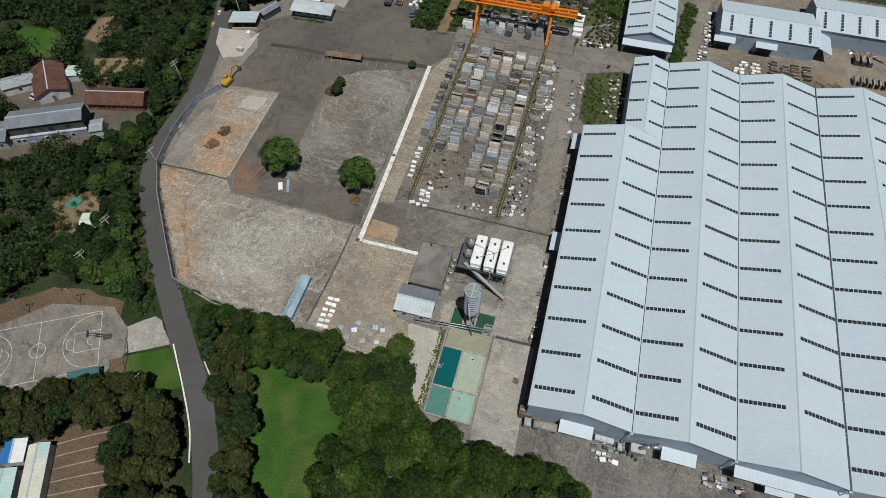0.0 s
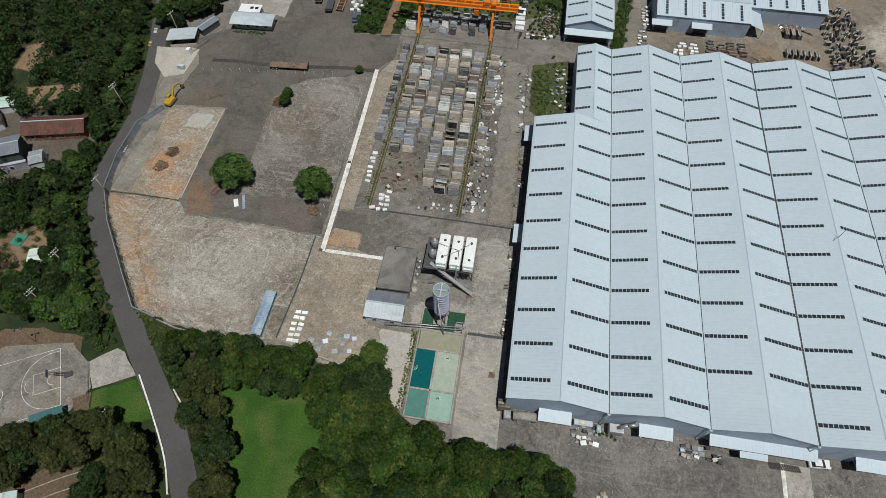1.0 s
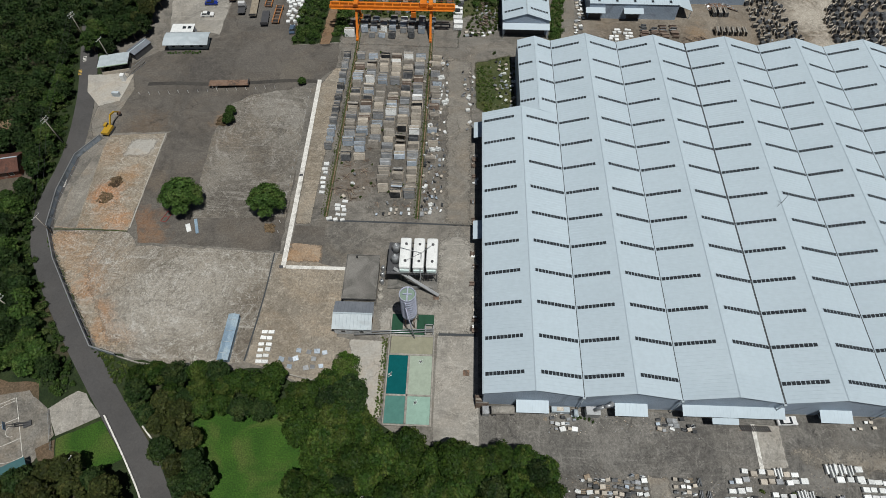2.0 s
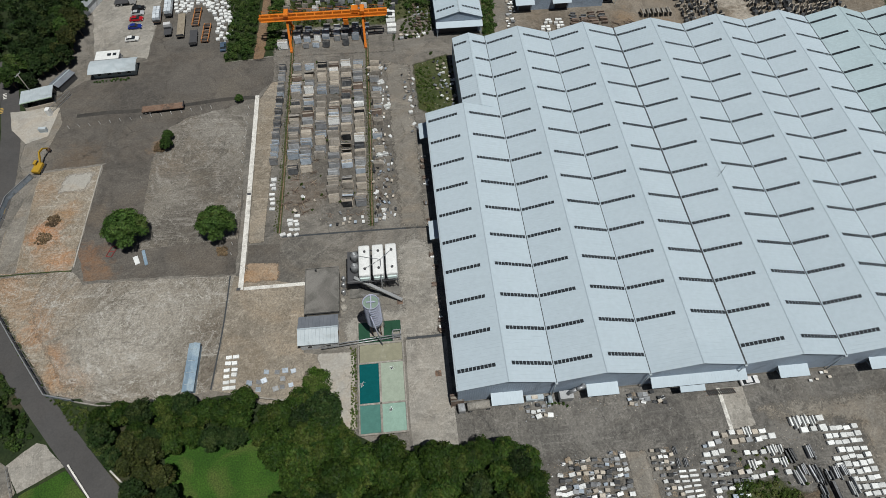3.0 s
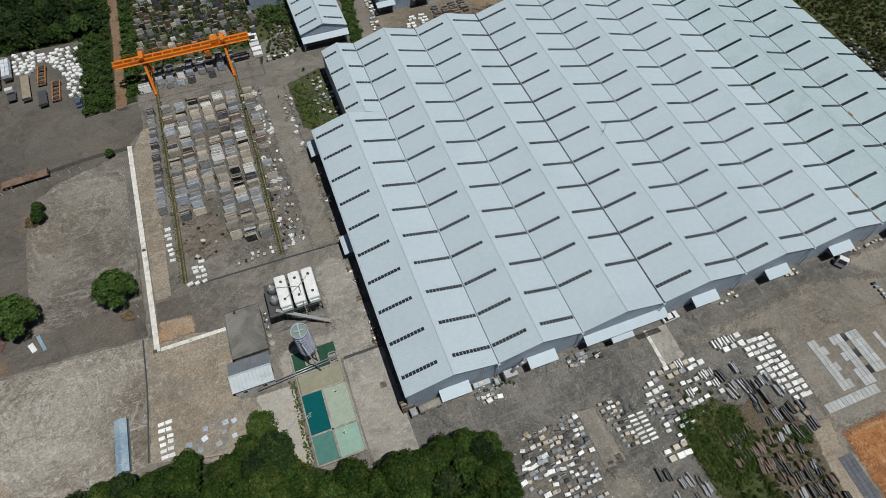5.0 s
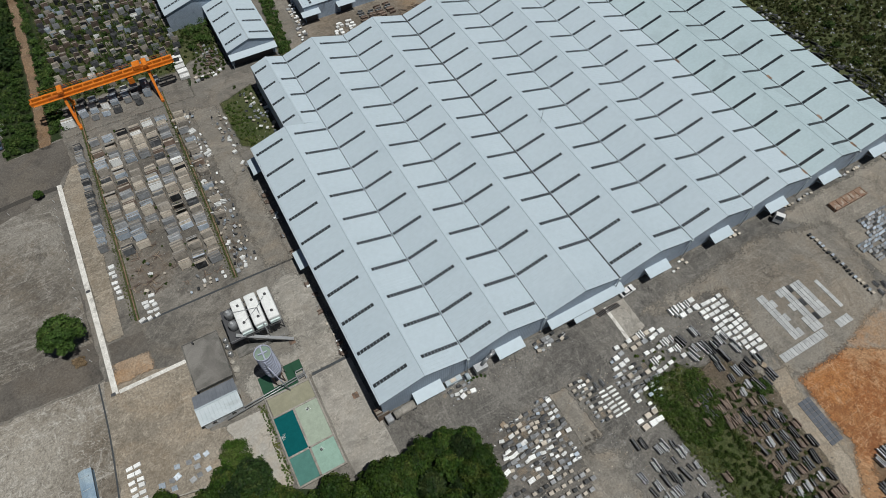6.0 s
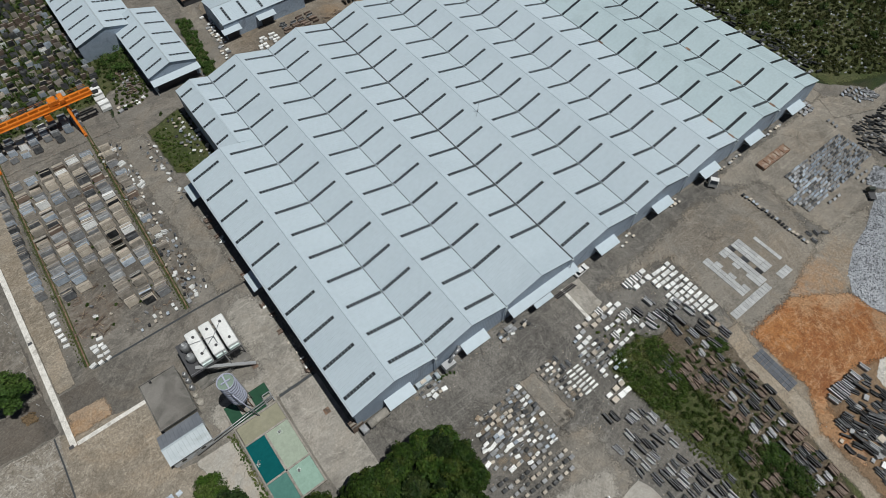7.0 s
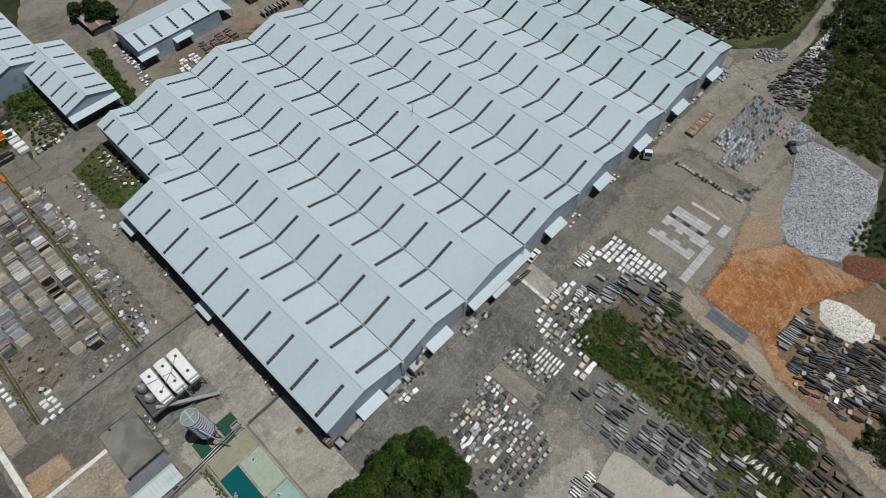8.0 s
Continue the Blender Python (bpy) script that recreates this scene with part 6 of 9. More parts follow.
# tilted slabs on low racks in the far rows
r_far = random.Random(3)
LEAN = []
for i, s in enumerate(("bluestone", "greystone", "slate")):
    ob = thing("slab_pallet", f"low rack of tilted {WORDS[s]} stone slabs", "stone slabs", group="tilted slab racks")
    part("rack", Acc().box((-0.9, -0.55, 0), (0.9, -0.4, 0.3)).box((-0.9, 0.4, 0), (0.9, 0.55, 0.62)), M["wood"], ob)
    for k in range(2):
        part("slab", Acc().chamfer((-0.95, -0.75, 0), (0.95, 0.75, 0.1), 0.02, 0, pose(0.03 * k, 0.1 * k, 0.5 + 0.1 * k, 24, 0, 1.5 * k)), M[s], ob)
    LEAN.append(Stamp(ob))
slabs_far = Joined()
for k in range(13):
    for j in range(26):
        x, y = 127.8 + 1.36 * j, -14.9 - 0.9 * k
        if inside(x, y, [(134, -14.4), (161, -14.4), (160.4, -25.6), (128.6, -26.2), (127, -19.6), (133, -19.4)]) and r_far.random() < 0.95:
            st, x, y, a, sc = LEAN[r_far.choice((0, 0, 1, 1, 2))], x + r_far.uniform(-0.15, 0.15), y + r_far.uniform(-0.1, 0.1), r_far.uniform(-6, 6), (0.62, 0.44, 0.62)
            if x < 142:
                st.put(x, y, a).scale = sc
            else:
                slabs_far.put(st, x, y, a, sc)
slabs_far.done("slab_racks", "close rows of low racks with tilted grey slabs", "stone slabs")
for x, y in ((150, -27.4), (152, -27.4), (154, -27.6), (150, -29), (152.2, -29.2), (136, -27.6), (138, -27.8), (140, -27.8), (163.4, -9.6), (163.6, -11), (163.2, -12.4)):
    LEAN[1].put(x, y, r_far.uniform(-6, 6))
rows(BLACK + [DARK[7]] + BLOCKS[3:], [(166, -15), (190.6, -16.8), (196, -19), (195, -25), (179, -27.6), (164, -28), (162, -22)], 1.35, 1.3, 30, 0.2, 0.95, 25, (0.36, 0.52), into=FAR)
rows(LEAN[:2] + DARK[3:4], [(176, -4), (186, -7), (186, -13), (178, -12)], 1.7, 1.6, 30, 0.12, 0.95, 6, (0.6, 0.7))
for i in range(20):
    TABLES[r_far.choice((1, 3, 4))].put(119.4 + r_far.uniform(-0.3, 0.3), -11.6 - 1.05 * i, r_far.uniform(-20, 20)).scale = (0.8, 0.8, 0.8)
for x, y, rz in ((122.2, -30.2, 10), (124, -31.2, -6), (126, -32.6, 60), (121.4, -32.4, 5)):
    DARK[1].put(x, y, rz).scale = (0.6, 0.6, 0.6)

# beside the hall, the office lot and the ponds
for i in range(36):
    x, y = -1.7 + r_far.uniform(-0.7, 0.5), r_far.uniform(14, 76)
    if 40.5 < y < 48.5:
        continue
    r_far.choice(TABLES[:3] + RUSTY[:2] + WHITE[1:]).put(x, y, r_far.choice((0, 90)) + r_far.uniform(-9, 9)).scale = (0.55, 0.55, 0.6)
rows(BLOCKS + CRAFT + LONG_WHITE, [(-13.4, 113), (-9.6, 113), (-10.5, 52), (-16.4, 50), (-15.8, 64)], 1.6, 1.9, 90, 0.3, 0.5, 25, (0.5, 0.85))
rows(WHITE, [(-41.2, 47.8), (-36.4, 48.2), (-35.6, 54.5), (-38.4, 55)], 1.6, 1.5, 0, 0.22, 0.9, 20, (0.7, 0.95))
rows(TABLES + WHITE[1:], [(-29, 50), (-18.6, 50), (-18.6, 53.4), (-29, 53)], 1.7, 1.5, 90, 0.2, 0.8, 10, (0.6, 0.85))
rows(TIMBER + CRAFT[:2], [(-41, 55.6), (-34.4, 55.6), (-31.6, 72), (-41, 68.4)], 2.3, 2.2, 90, 0.3, 0.5, 90, (0.8, 1.1))
rows(TIMBER + BENCH[2:], [(-29, 53.4), (-19, 53.4), (-19, 55), (-29, 55)], 2.2, 1.4, 90, 0.3, 0.7, 40, (0.6, 0.8))
rows(WHITE, [(-44.8, 56.5), (-43.2, 56.5), (-43.4, 69), (-44.8, 69)], 1.5, 1.7, 0, 0.15, 0.85, 8, (0.75, 1.0))
rows(WHITE, [(-52.2, 7.4), (-48.9, 7.4), (-48.6, 16.6), (-51.4, 16.6)], 1.55, 1.45, 0, 0.1, 0.93, 6, (0.75, 0.85))
rows(LEAN[1:2] + LEAN[:1], [(-47.4, 6.4), (-35.4, 7), (-34.6, 10.6), (-41, 12), (-47.4, 9)], 1.95, 1.8, 0, 0.25, 0.75, 20, (0.55, 0.7))
rows(CRAFT + BLOCKS, [(37.8, -1.2), (47, -1.2), (47.2, -4.9), (38.4, -4.9)], 1.25, 1.1, 0, 0.2, 0.85, 20, (0.7, 0.9))
rows(CRAFT + WHITE, [(13.4, -1.2), (20.4, -1.4), (20.4, -5.4), (13.6, -4.6)], 1.2, 1.1, 0, 0.2, 0.8, 20, (0.7, 0.9))
rows(TABLES[:2], [(79.8, -1), (86, -1), (86, -3.2), (80, -3)], 1.4, 1.2, 0, 0.25, 0.6, 30, (0.6, 0.8))
rows(BLOCKS[2:] + TABLES[1:3], [(99.8, -0.9), (104, -0.9), (104, -2.6), (100, -2.6)], 1.3, 1.1, 0, 0.25, 0.85, 30, (0.6, 0.8))
rows(TABLES[1:3], [(120, -0.8), (131, -0.8), (131, -2.4), (120, -2.4)], 1.2, 1.1, 0, 0.25, 0.85, 30, (0.65, 0.8))
rows(BLOCKS[2:3] + TABLES[1:3], [(139.8, -0.8), (150, -0.8), (150, -2.2), (140, -2.2)], 1.2, 1.0, 0, 0.25, 0.8, 30, (0.6, 0.8))
rows(BLOCKS[3:], [(159, -0.8), (164.5, -0.8), (165, -4), (159.4, -4.2)], 1.4, 1.3, 0, 0.2, 0.9, 20, (0.7, 0.9))
rows(WHITE[1:], [(-9.6, 127.6), (-6.4, 127.6), (-6.4, 141), (-9.6, 141)], 3.2, 2.6, 0, 0.04, 1.0, 3, (1.75, 1.85))
rows(BLOCKS + TABLES, [(-6, 124.6), (5, 125.6), (5.4, 127.4), (-5.6, 127)], 1.9, 1.4, 0, 0.25, 0.6, 20, (0.7, 0.9))
rows(RUSTY[:1] + BLOCKS[3:], [(-2.1, 144.1), (3.5, 143.6), (5.6, 132.5), (-0.1, 130.7)], 1.5, 1.9, 70, 0.15, 0.9, 8, (0.5, 0.62))
rows(WHITE + BLOCKS + TABLES[:1], [(31.4, 124), (34.6, 131), (37, 152), (34.6, 154), (32.4, 140)], 1.4, 1.4, 0, 0.3, 0.85, 30, (0.6, 0.9))
rows(WHITE, [(42.6, 121), (52.5, 121), (52.5, 131), (44, 131)], 1.7, 1.6, 0, 0.3, 0.7, 15, (0.7, 0.9))
# six dark slab bundles stand in for a row of steel racks
for x in (79.6, 81.4, 83.2, 85.0, 86.8, 88.6):
    RACKS["darkstone"][0].put(x, 129.8, 90 + r_far.uniform(-3, 3)).scale = (1.0, 0.7, 0.9)
for x in (80.6, 82.6, 84.6):
    RACKS["slate"][0].put(x, 140.0, 90 + r_far.uniform(-3, 3)).scale = (1.1, 0.7, 0.9)
rows(RACKS["darkstone"] + RACKS["slate"][:1] + BLOCKS[3:], [(92.8, 118), (108.4, 118), (107.8, 128), (104, 158), (92.5, 158), (93.4, 136)], 1.9, 1.8, 40, 0.25, 0.86, 35, (0.42, 0.62), into=FAR)
rows(RACKS["darkstone"] + RACKS["slate"][:1], [(117.6, 118), (150, 118), (156, 150), (128, 152), (118.8, 145)], 2.0, 2.4, 40, 0.2, 0.86, 25, (0.5, 0.7), into=FAR)
rows(RUSTY[:2] + DARK[7:8], [(53.1, 126.6), (66.1, 126.6), (66.8, 133.4), (53.6, 132.8)], 3.4, 1.5, 88, 0.12, 0.95, 6, (0.9, 1.0))
rows(TIMBER, [(67, 121), (76, 121), (77, 127), (68, 127)], 2.2, 2.0, 0, 0.3, 0.8, 90, (0.8, 1.1))
rows(DARK[1:3] + BLOCKS[3:], [(175, 4), (184, 5), (182, 66), (175, 66)], 1.8, 1.9, 40, 0.25, 0.75, 40, (0.55, 0.75), into=FAR)

LOOSE = Joined()
rows(CRAFT + TIMBER + TIMBER + BLOCKS[2:], [(-16.6, 114), (-11.8, 114), (-12.2, 52), (-16.8, 51)], 1.5, 1.35, 90, 0.35, 0.72, 60, (0.5, 0.85), into=LOOSE)
rows(TIMBER + CRAFT[1:3], [(-40.6, 114), (-18.4, 114), (-18.6, 57), (-40.8, 57)], 3.9, 2.6, 0, 0.45, 0.4, 60, (0.45, 0.8), into=LOOSE)
rows(CRAFT + BLOCKS, [(-6.2, 108), (-1.5, 108), (-1, 84), (-4.6, 82)], 1.5, 1.5, 0, 0.35, 0.6, 60, (0.55, 0.85), into=LOOSE)
rows(BLOCKS + CRAFT, [(3.6, 113), (10, 115), (10, 92), (5.0, 90)], 1.7, 1.8, 0, 0.35, 0.6, 50, (0.6, 0.9), into=LOOSE)
LOOSE.done("loose_offcuts", "loose stone offcuts and weathered timber between slab bundles", "stone pieces")
FAR.done("stone_rows", "far rows of dark stone bars and blocks", "stone bars")

# white paving slabs laid out on the concrete: one layout, each slab a piece
lay = thing("slab_layout", "pale paving slabs laid out in strips on concrete", "stone slabs")
TILE = Acc().chamfer((-0.53, -1.02, 0), (0.53, 1.02, 0.09), 0.015).mesh("paving_slab", M["paleslab"])
TILE_GREY = Acc().chamfer((-0.53, -1.02, 0), (0.53, 1.02, 0.09), 0.015).mesh("paving_slab", M["darkstone"])


def tiles(x, y0, y1, mesh, across=False, gaps=()):
    n = int(abs(y1 - y0) / (1.1 if across else 2.1))
    for i in range(n):
        if i in gaps:
            continue
        ob = new("paving_slab", mesh)
        ob.parent = lay
        ob.matrix_basis = pose(y0 + 1.1 * (i + 0.5), x, 0.035, 0, 0, 0) if across else pose(x, y0 - 2.1 * (i + 0.5), 0.035, 0, 0, 0)


for x, y0, y1, gaps in ((109.9, -22.0, -31.0, ()), (105.8, -19.8, -32.0, ()), (104.7, -19.8, -32.0, ()), (103.6, -19.8, -32.0, ()), (101.2, -19.4, -32.0, ()), (100.1, -19.4, -32.0, ()), (99.0, -19.4, -32.0, (1, 3)), (94.6, -18.6, -31.6, ()), (93.5, -18.6, -31.6, ()), (95.7, -18.6, -31.6, (0, 2, 4))):
    tiles(x, y0, y1, TILE, gaps=gaps)
tiles(102.4, -19.6, -32.0, TILE_GREY, gaps=(1, 3))
tiles(-33.2, 86.5, 101.0, TILE, True)
tiles(-33.2, 105.0, 109.4, TILE, True)

# dark panels lying in a block
pan = thing("panel_block", "dark blue-grey panels laid flat in a block", "panels")
PANEL = Acc().chamfer((-0.55, -0.48, 0), (0.55, 0.48, 0.1), 0.015).mesh("panel", plain("dark_panel", (0.10, 0.11, 0.13), 0.35, each=0.15))
for i in range(3):
    for j in range(10):
        ob = new("panel", PANEL)
        ob.parent = pan
        ob.matrix_basis = pose(81.6 + 1.14 * i + 0.06 * (9 - j), -42.9 - 1.02 * j, 0.04, 0, 0, -4)


def shards(name, label, poly, height, count, size, mats, seed):
    """A heap of broken stone: a low mound under many loose pieces."""
    g = random.Random(seed)
    cx, cy = sum(p[0] for p in poly) / len(poly), sum(p[1] for p in poly) / len(poly)
    heap, acc, n = height >= 0.3, Acc(), len(poly)
    # the mound's outline in steps from the foot inwards, and its height there
    rings = ((1.0, -0.05), (0.93, 0.16), (0.8, 0.42), (0.6, 0.68), (0.35, 0.88), (0.1, 1.0))
    if heap:
        vs = [(cx + (x - cx) * u, cy + (y - cy) * u, max(-0.05, height * h)) for u, h in rings for x, y in poly]
        acc.add(vs, [(k * n + i, k * n + (i + 1) % n, (k + 1) * n + (i + 1) % n, (k + 1) * n + i) for k in range(5) for i in range(n)] + [tuple(5 * n + i for i in range(n))], 0)
    for x, y in spread(poly, size * 0.55, g, count * 3)[:count]:
        z = height
        if heap:
            lo, hi = 0.0, 1.0
            for _ in range(6):
                u = (lo + hi) / 2
                lo, hi = (lo, u) if inside(cx + (x - cx) / max(u, 0.01), cy + (y - cy) / max(u, 0.01), poly) else (u, hi)
            z = height * np.interp(1 - hi, [1 - r[0] for r in rings], [r[1] for r in rings]) + g.uniform(-0.05, 0.12)
        s = size * g.uniform(0.35, 1.25)
        m = Matrix.Translation((x, y, z)) @ Euler((g.uniform(-0.7, 0.7), g.uniform(-0.7, 0.7), g.uniform(0, TAU))).to_matrix().to_4x4()
        acc.box((-s / 2, -s * g.uniform(0.2, 0.5), -s * 0.12), (s / 2, s * g.uniform(0.2, 0.5), s * g.uniform(0.06, 0.2)), g.randrange(len(mats)), m, g.uniform(0.6, 0.95))
    return tagged(part(name, acc, mats), label, "rubble", kind="stuff")


debris = [surface("broken_stone_" + w, tuple(v * k for v in (0.30, 0.318, 0.345)), tuple(v * k for v in (0.40, 0.42, 0.452)), scale=0.8, island=0.4, rough=0.8) for w, k in (("pale", 1.0), ("mid", 0.72), ("dull", 0.5))]
rubble_white = [surface("white_rubble_" + w, tuple(v * k for v in (0.62, 0.60, 0.56)), tuple(v * k for v in (0.72, 0.70, 0.66)), scale=0.8, island=0.3, rough=0.8) for w, k in (("pale", 1.0), ("dull", 0.8))]
shards("rubble_heap", "large heap of broken pale grey stone offcuts", [(119.7, -43.0), (128, -39.5), (136, -38.2), (144, -35.4), (149.2, -33.5), (154.8, -36.1), (155.5, -46), (152.9, -56.0), (146, -58.5), (139.6, -59.0), (129, -60.5), (119.4, -59.9), (114.9, -52.4), (115.2, -47)], 1.9, 14000, 0.42, debris, 4)
shards("rubble_heap", "heap of broken white stone offcuts", [(104.4, -60.7), (106.5, -61.6), (108.4, -66), (107.9, -73.2), (103.8, -74.6), (99.4, -72.4), (98.2, -68), (100, -62.6)], 1.1, 2600, 0.42, rubble_white, 5)
shards("rubble_heap", "dull stone offcuts tipped at the wood's edge", [(150, -30), (158, -27.6), (160, -30), (157, -36), (152, -34)], 0.6, 320, 0.9, debris[1:], 6)
shards("rubble_heap", "scattered white stone offcuts beside the track", [(188, -17), (204, -17.6), (224, -15.6), (224, -19), (206, -21), (190, -20)], 0.25, 420, 0.9, rubble_white, 7)
shards("rubble_heap", "scattered pale stones in the scrub field", [(179, 4), (198, -8), (230, -6), (246, 40), (185, 70)], 0.1, 900, 0.8, debris + [M["wood"]], 8)
chips = [M["greystone"], M["slate"], M["beige"], M["wood"]]
for poly, cnt, sd in (([(16, -14), (34, -13), (52, -14), (70, -11), (86, -13), (86, -30), (70, -24), (52, -30), (34, -34), (15, -32)], 2600, 21), ([(42, -30), (56, -40), (60, -70), (46, -76), (40, -44)], 900, 22), ([(-45.5, 49), (-9.6, 49), (-9.6, 118), (-45.6, 118)], 2600, 23), ([(-3.2, 12), (-0.6, 12), (-0.6, 78), (-3.2, 78)], 320, 24), ([(4, 90), (10, 92), (10, 115), (-2, 112)], 300, 25), ([(-6, 84), (-2, 86), (-1, 118), (-8, 118)], 260, 26), ([(116, -10), (160, -12), (160, -30), (120, -36)], 700, 27), ([(14, -1), (48, -1), (48, -6), (14, -6)], 380, 28), ([(80, -60), (110, -72), (104, -92), (80, -80)], 700, 29), ([(64, -30), (78, -36), (80, -58), (66, -60)], 800, 30)):
    shards("stone_chips", "loose stone chips and timber offcuts on the ground", poly, 0.05, int(cnt * 0.34), 0.24, chips, sd)
shards("brick_heap", "heap of red-brown broken brick and earth", [(121.1, -59.2), (123.6, -61.1), (129, -68.9), (121.3, -71.4), (118.2, -66.5), (116.8, -61.4)], 0.6, 900, 0.45, [plain("broken_brick", (0.17, 0.065, 0.04), 0.9), M["rust"]], 9)
shards("scrap_heap", "heap of rusty scrap and broken stone", [(78.6, 146.5), (86, 147), (90, 141), (86.6, 143.6), (79.2, 142.4)], 0.6, 420, 0.7, [M["rust"], M["slate"], M["steel"]], 31)


# ---- the treatment plant and ponds ----
water = dict(
    teal=clear("teal_water", (0.005, 0.10, 0.105)), jade=clear("jade_water", (0.09, 0.22, 0.19)), pale=clear("milky_green_water", (0.36, 0.42, 0.34)),
    mint=clear("milky_mint_water", (0.29, 0.43, 0.36)), silt=clear("silty_water", (0.30, 0.29, 0.21)), dark=clear("dark_green_water", (0.03, 0.085, 0.05)))
ponds = thing("settling_ponds", "concrete settling ponds with teal, milky green and silty water", "pond")
rim = lambda x0, y0, x1, y1, z=0.62: part("pond_wall", Acc().chamfer((x0, y0, -0.2), (x1, y1, z), 0.05), M["concrete"], ponds)
for x0, y0, x1, y1, w in ((-21.4, 1.5, -17.0, 10.7, "teal"), (-16.5, 1.5, -11.4, 10.7, "pale"), (-21.4, -5.0, -17.0, 1.1, "jade"), (-16.5, -5.2, -11.4, 1.1, "mint"), (-21.2, 11.1, -11.3, 15.4, "silt"), (-21.5, 15.9, -18.8, 21.2, "dark"), (-18.8, 15.9, -15.4, 17.4, "dark"), (-15.4, 15.9, -13.6, 21.2, "dark"), (-13.6, 18.4, -11.3, 21.2, "dark")):
    ob = part("water", Acc().box((x0 - 0.02, y0 - 0.02, -0.1), (x1 + 0.02, y1 + 0.02, 0.4)), water[w], ponds, {"teal": "deep teal water", "silt": "beige silty water"}.get(w, "greenish water"))
for a in ((-21.75, -5.4, -21.4, 21.5), (-11.4, -5.5, -11.0, 21.5), (-17.0, -5.0, -16.5, 10.7), (-21.4, 1.1, -11.4, 1.5), (-21.4, 10.7, -11.4, 11.1), (-21.4, 15.4, -11.4, 15.9), (-21.4, 21.2, -11.4, 21.5), (-21.4, -5.5, -11.4, -5.1)):
    rim(*a)
for y in (16.6, 17.2):
    part("pipe", Acc().rod((-30, y - 1.4, 1.2), (-11.5, y, 1.2), 0.14), M["steel"], ponds)
part("frame", Acc().box((-13.4, 15.9, 0.62), (-13.2, 18.6, 0.9)).box((-11.6, 15.9, 0.62), (-11.4, 18.6, 0.9)).box((-13.4, 17.0, 0.62), (-11.4, 17.2, 0.9)).box((-13.4, 18.4, 0.62), (-11.4, 18.6, 0.9)), M["steel"], ponds)

silo = thing("silo", "tall lavender-grey steel silo on legs with open green top", "silo", pose(-17.0, 18.9, 0))
lav = surface("lavender_grey_paint", (0.36, 0.38, 0.48), (0.42, 0.44, 0.54), (0.30, 0.31, 0.38), scale=0.6, patch=0.4, amount=0.3, rough=0.5)
rings = [(0.35, 3.2), (1.72, 5.6), (1.75, 5.7)]
for k in range(9):
    z = 5.7 + k * 1.06
    rings += [(1.75, z + 0.02), (1.75, z + 0.92), (1.84, z + 0.94), (1.84, z + 1.04)]
rings += [(1.84, 15.4), (1.7, 15.4), (1.7, 14.9)]
part("shell", Acc().lathe(rings, 28, 0, (0, 0), False), lav, silo)
part("lid", Acc().lathe([(1.7, 14.85), (0.4, 15.0)], 28), plain("green_grey_lid", (0.20, 0.27, 0.22), 0.6), silo)
part("top_beam", Acc().box((-0.14, -1.8, 15.0), (0.14, 1.8, 15.45)).box((-1.0, -0.12, 15.0), (1.0, 0.12, 15.4)), lav, silo)
for a in range(4):
    x, y = 1.4 * math.cos(a * TAU / 4 + 0.8), 1.4 * math.sin(a * TAU / 4 + 0.8)
    part("leg", Acc().beam((x, y, 0), (x, y, 5.9), 0.22, 0.22), M["rust"], silo)
part("pipe", Acc().rod((-0.4, -1.95, 12.5), (1.2, -3.9, 0.6), 0.13).rod((-0.4, -1.95, 12.5), (-0.4, -1.7, 14.6), 0.13), lav, silo)
part("ladder", Acc().rod((1.75, 0.9, 0.3), (1.75, 0.9, 15.6), 0.04).rod((1.95, 0.5, 0.3), (1.95, 0.5, 15.6), 0.04), M["steel"], silo)

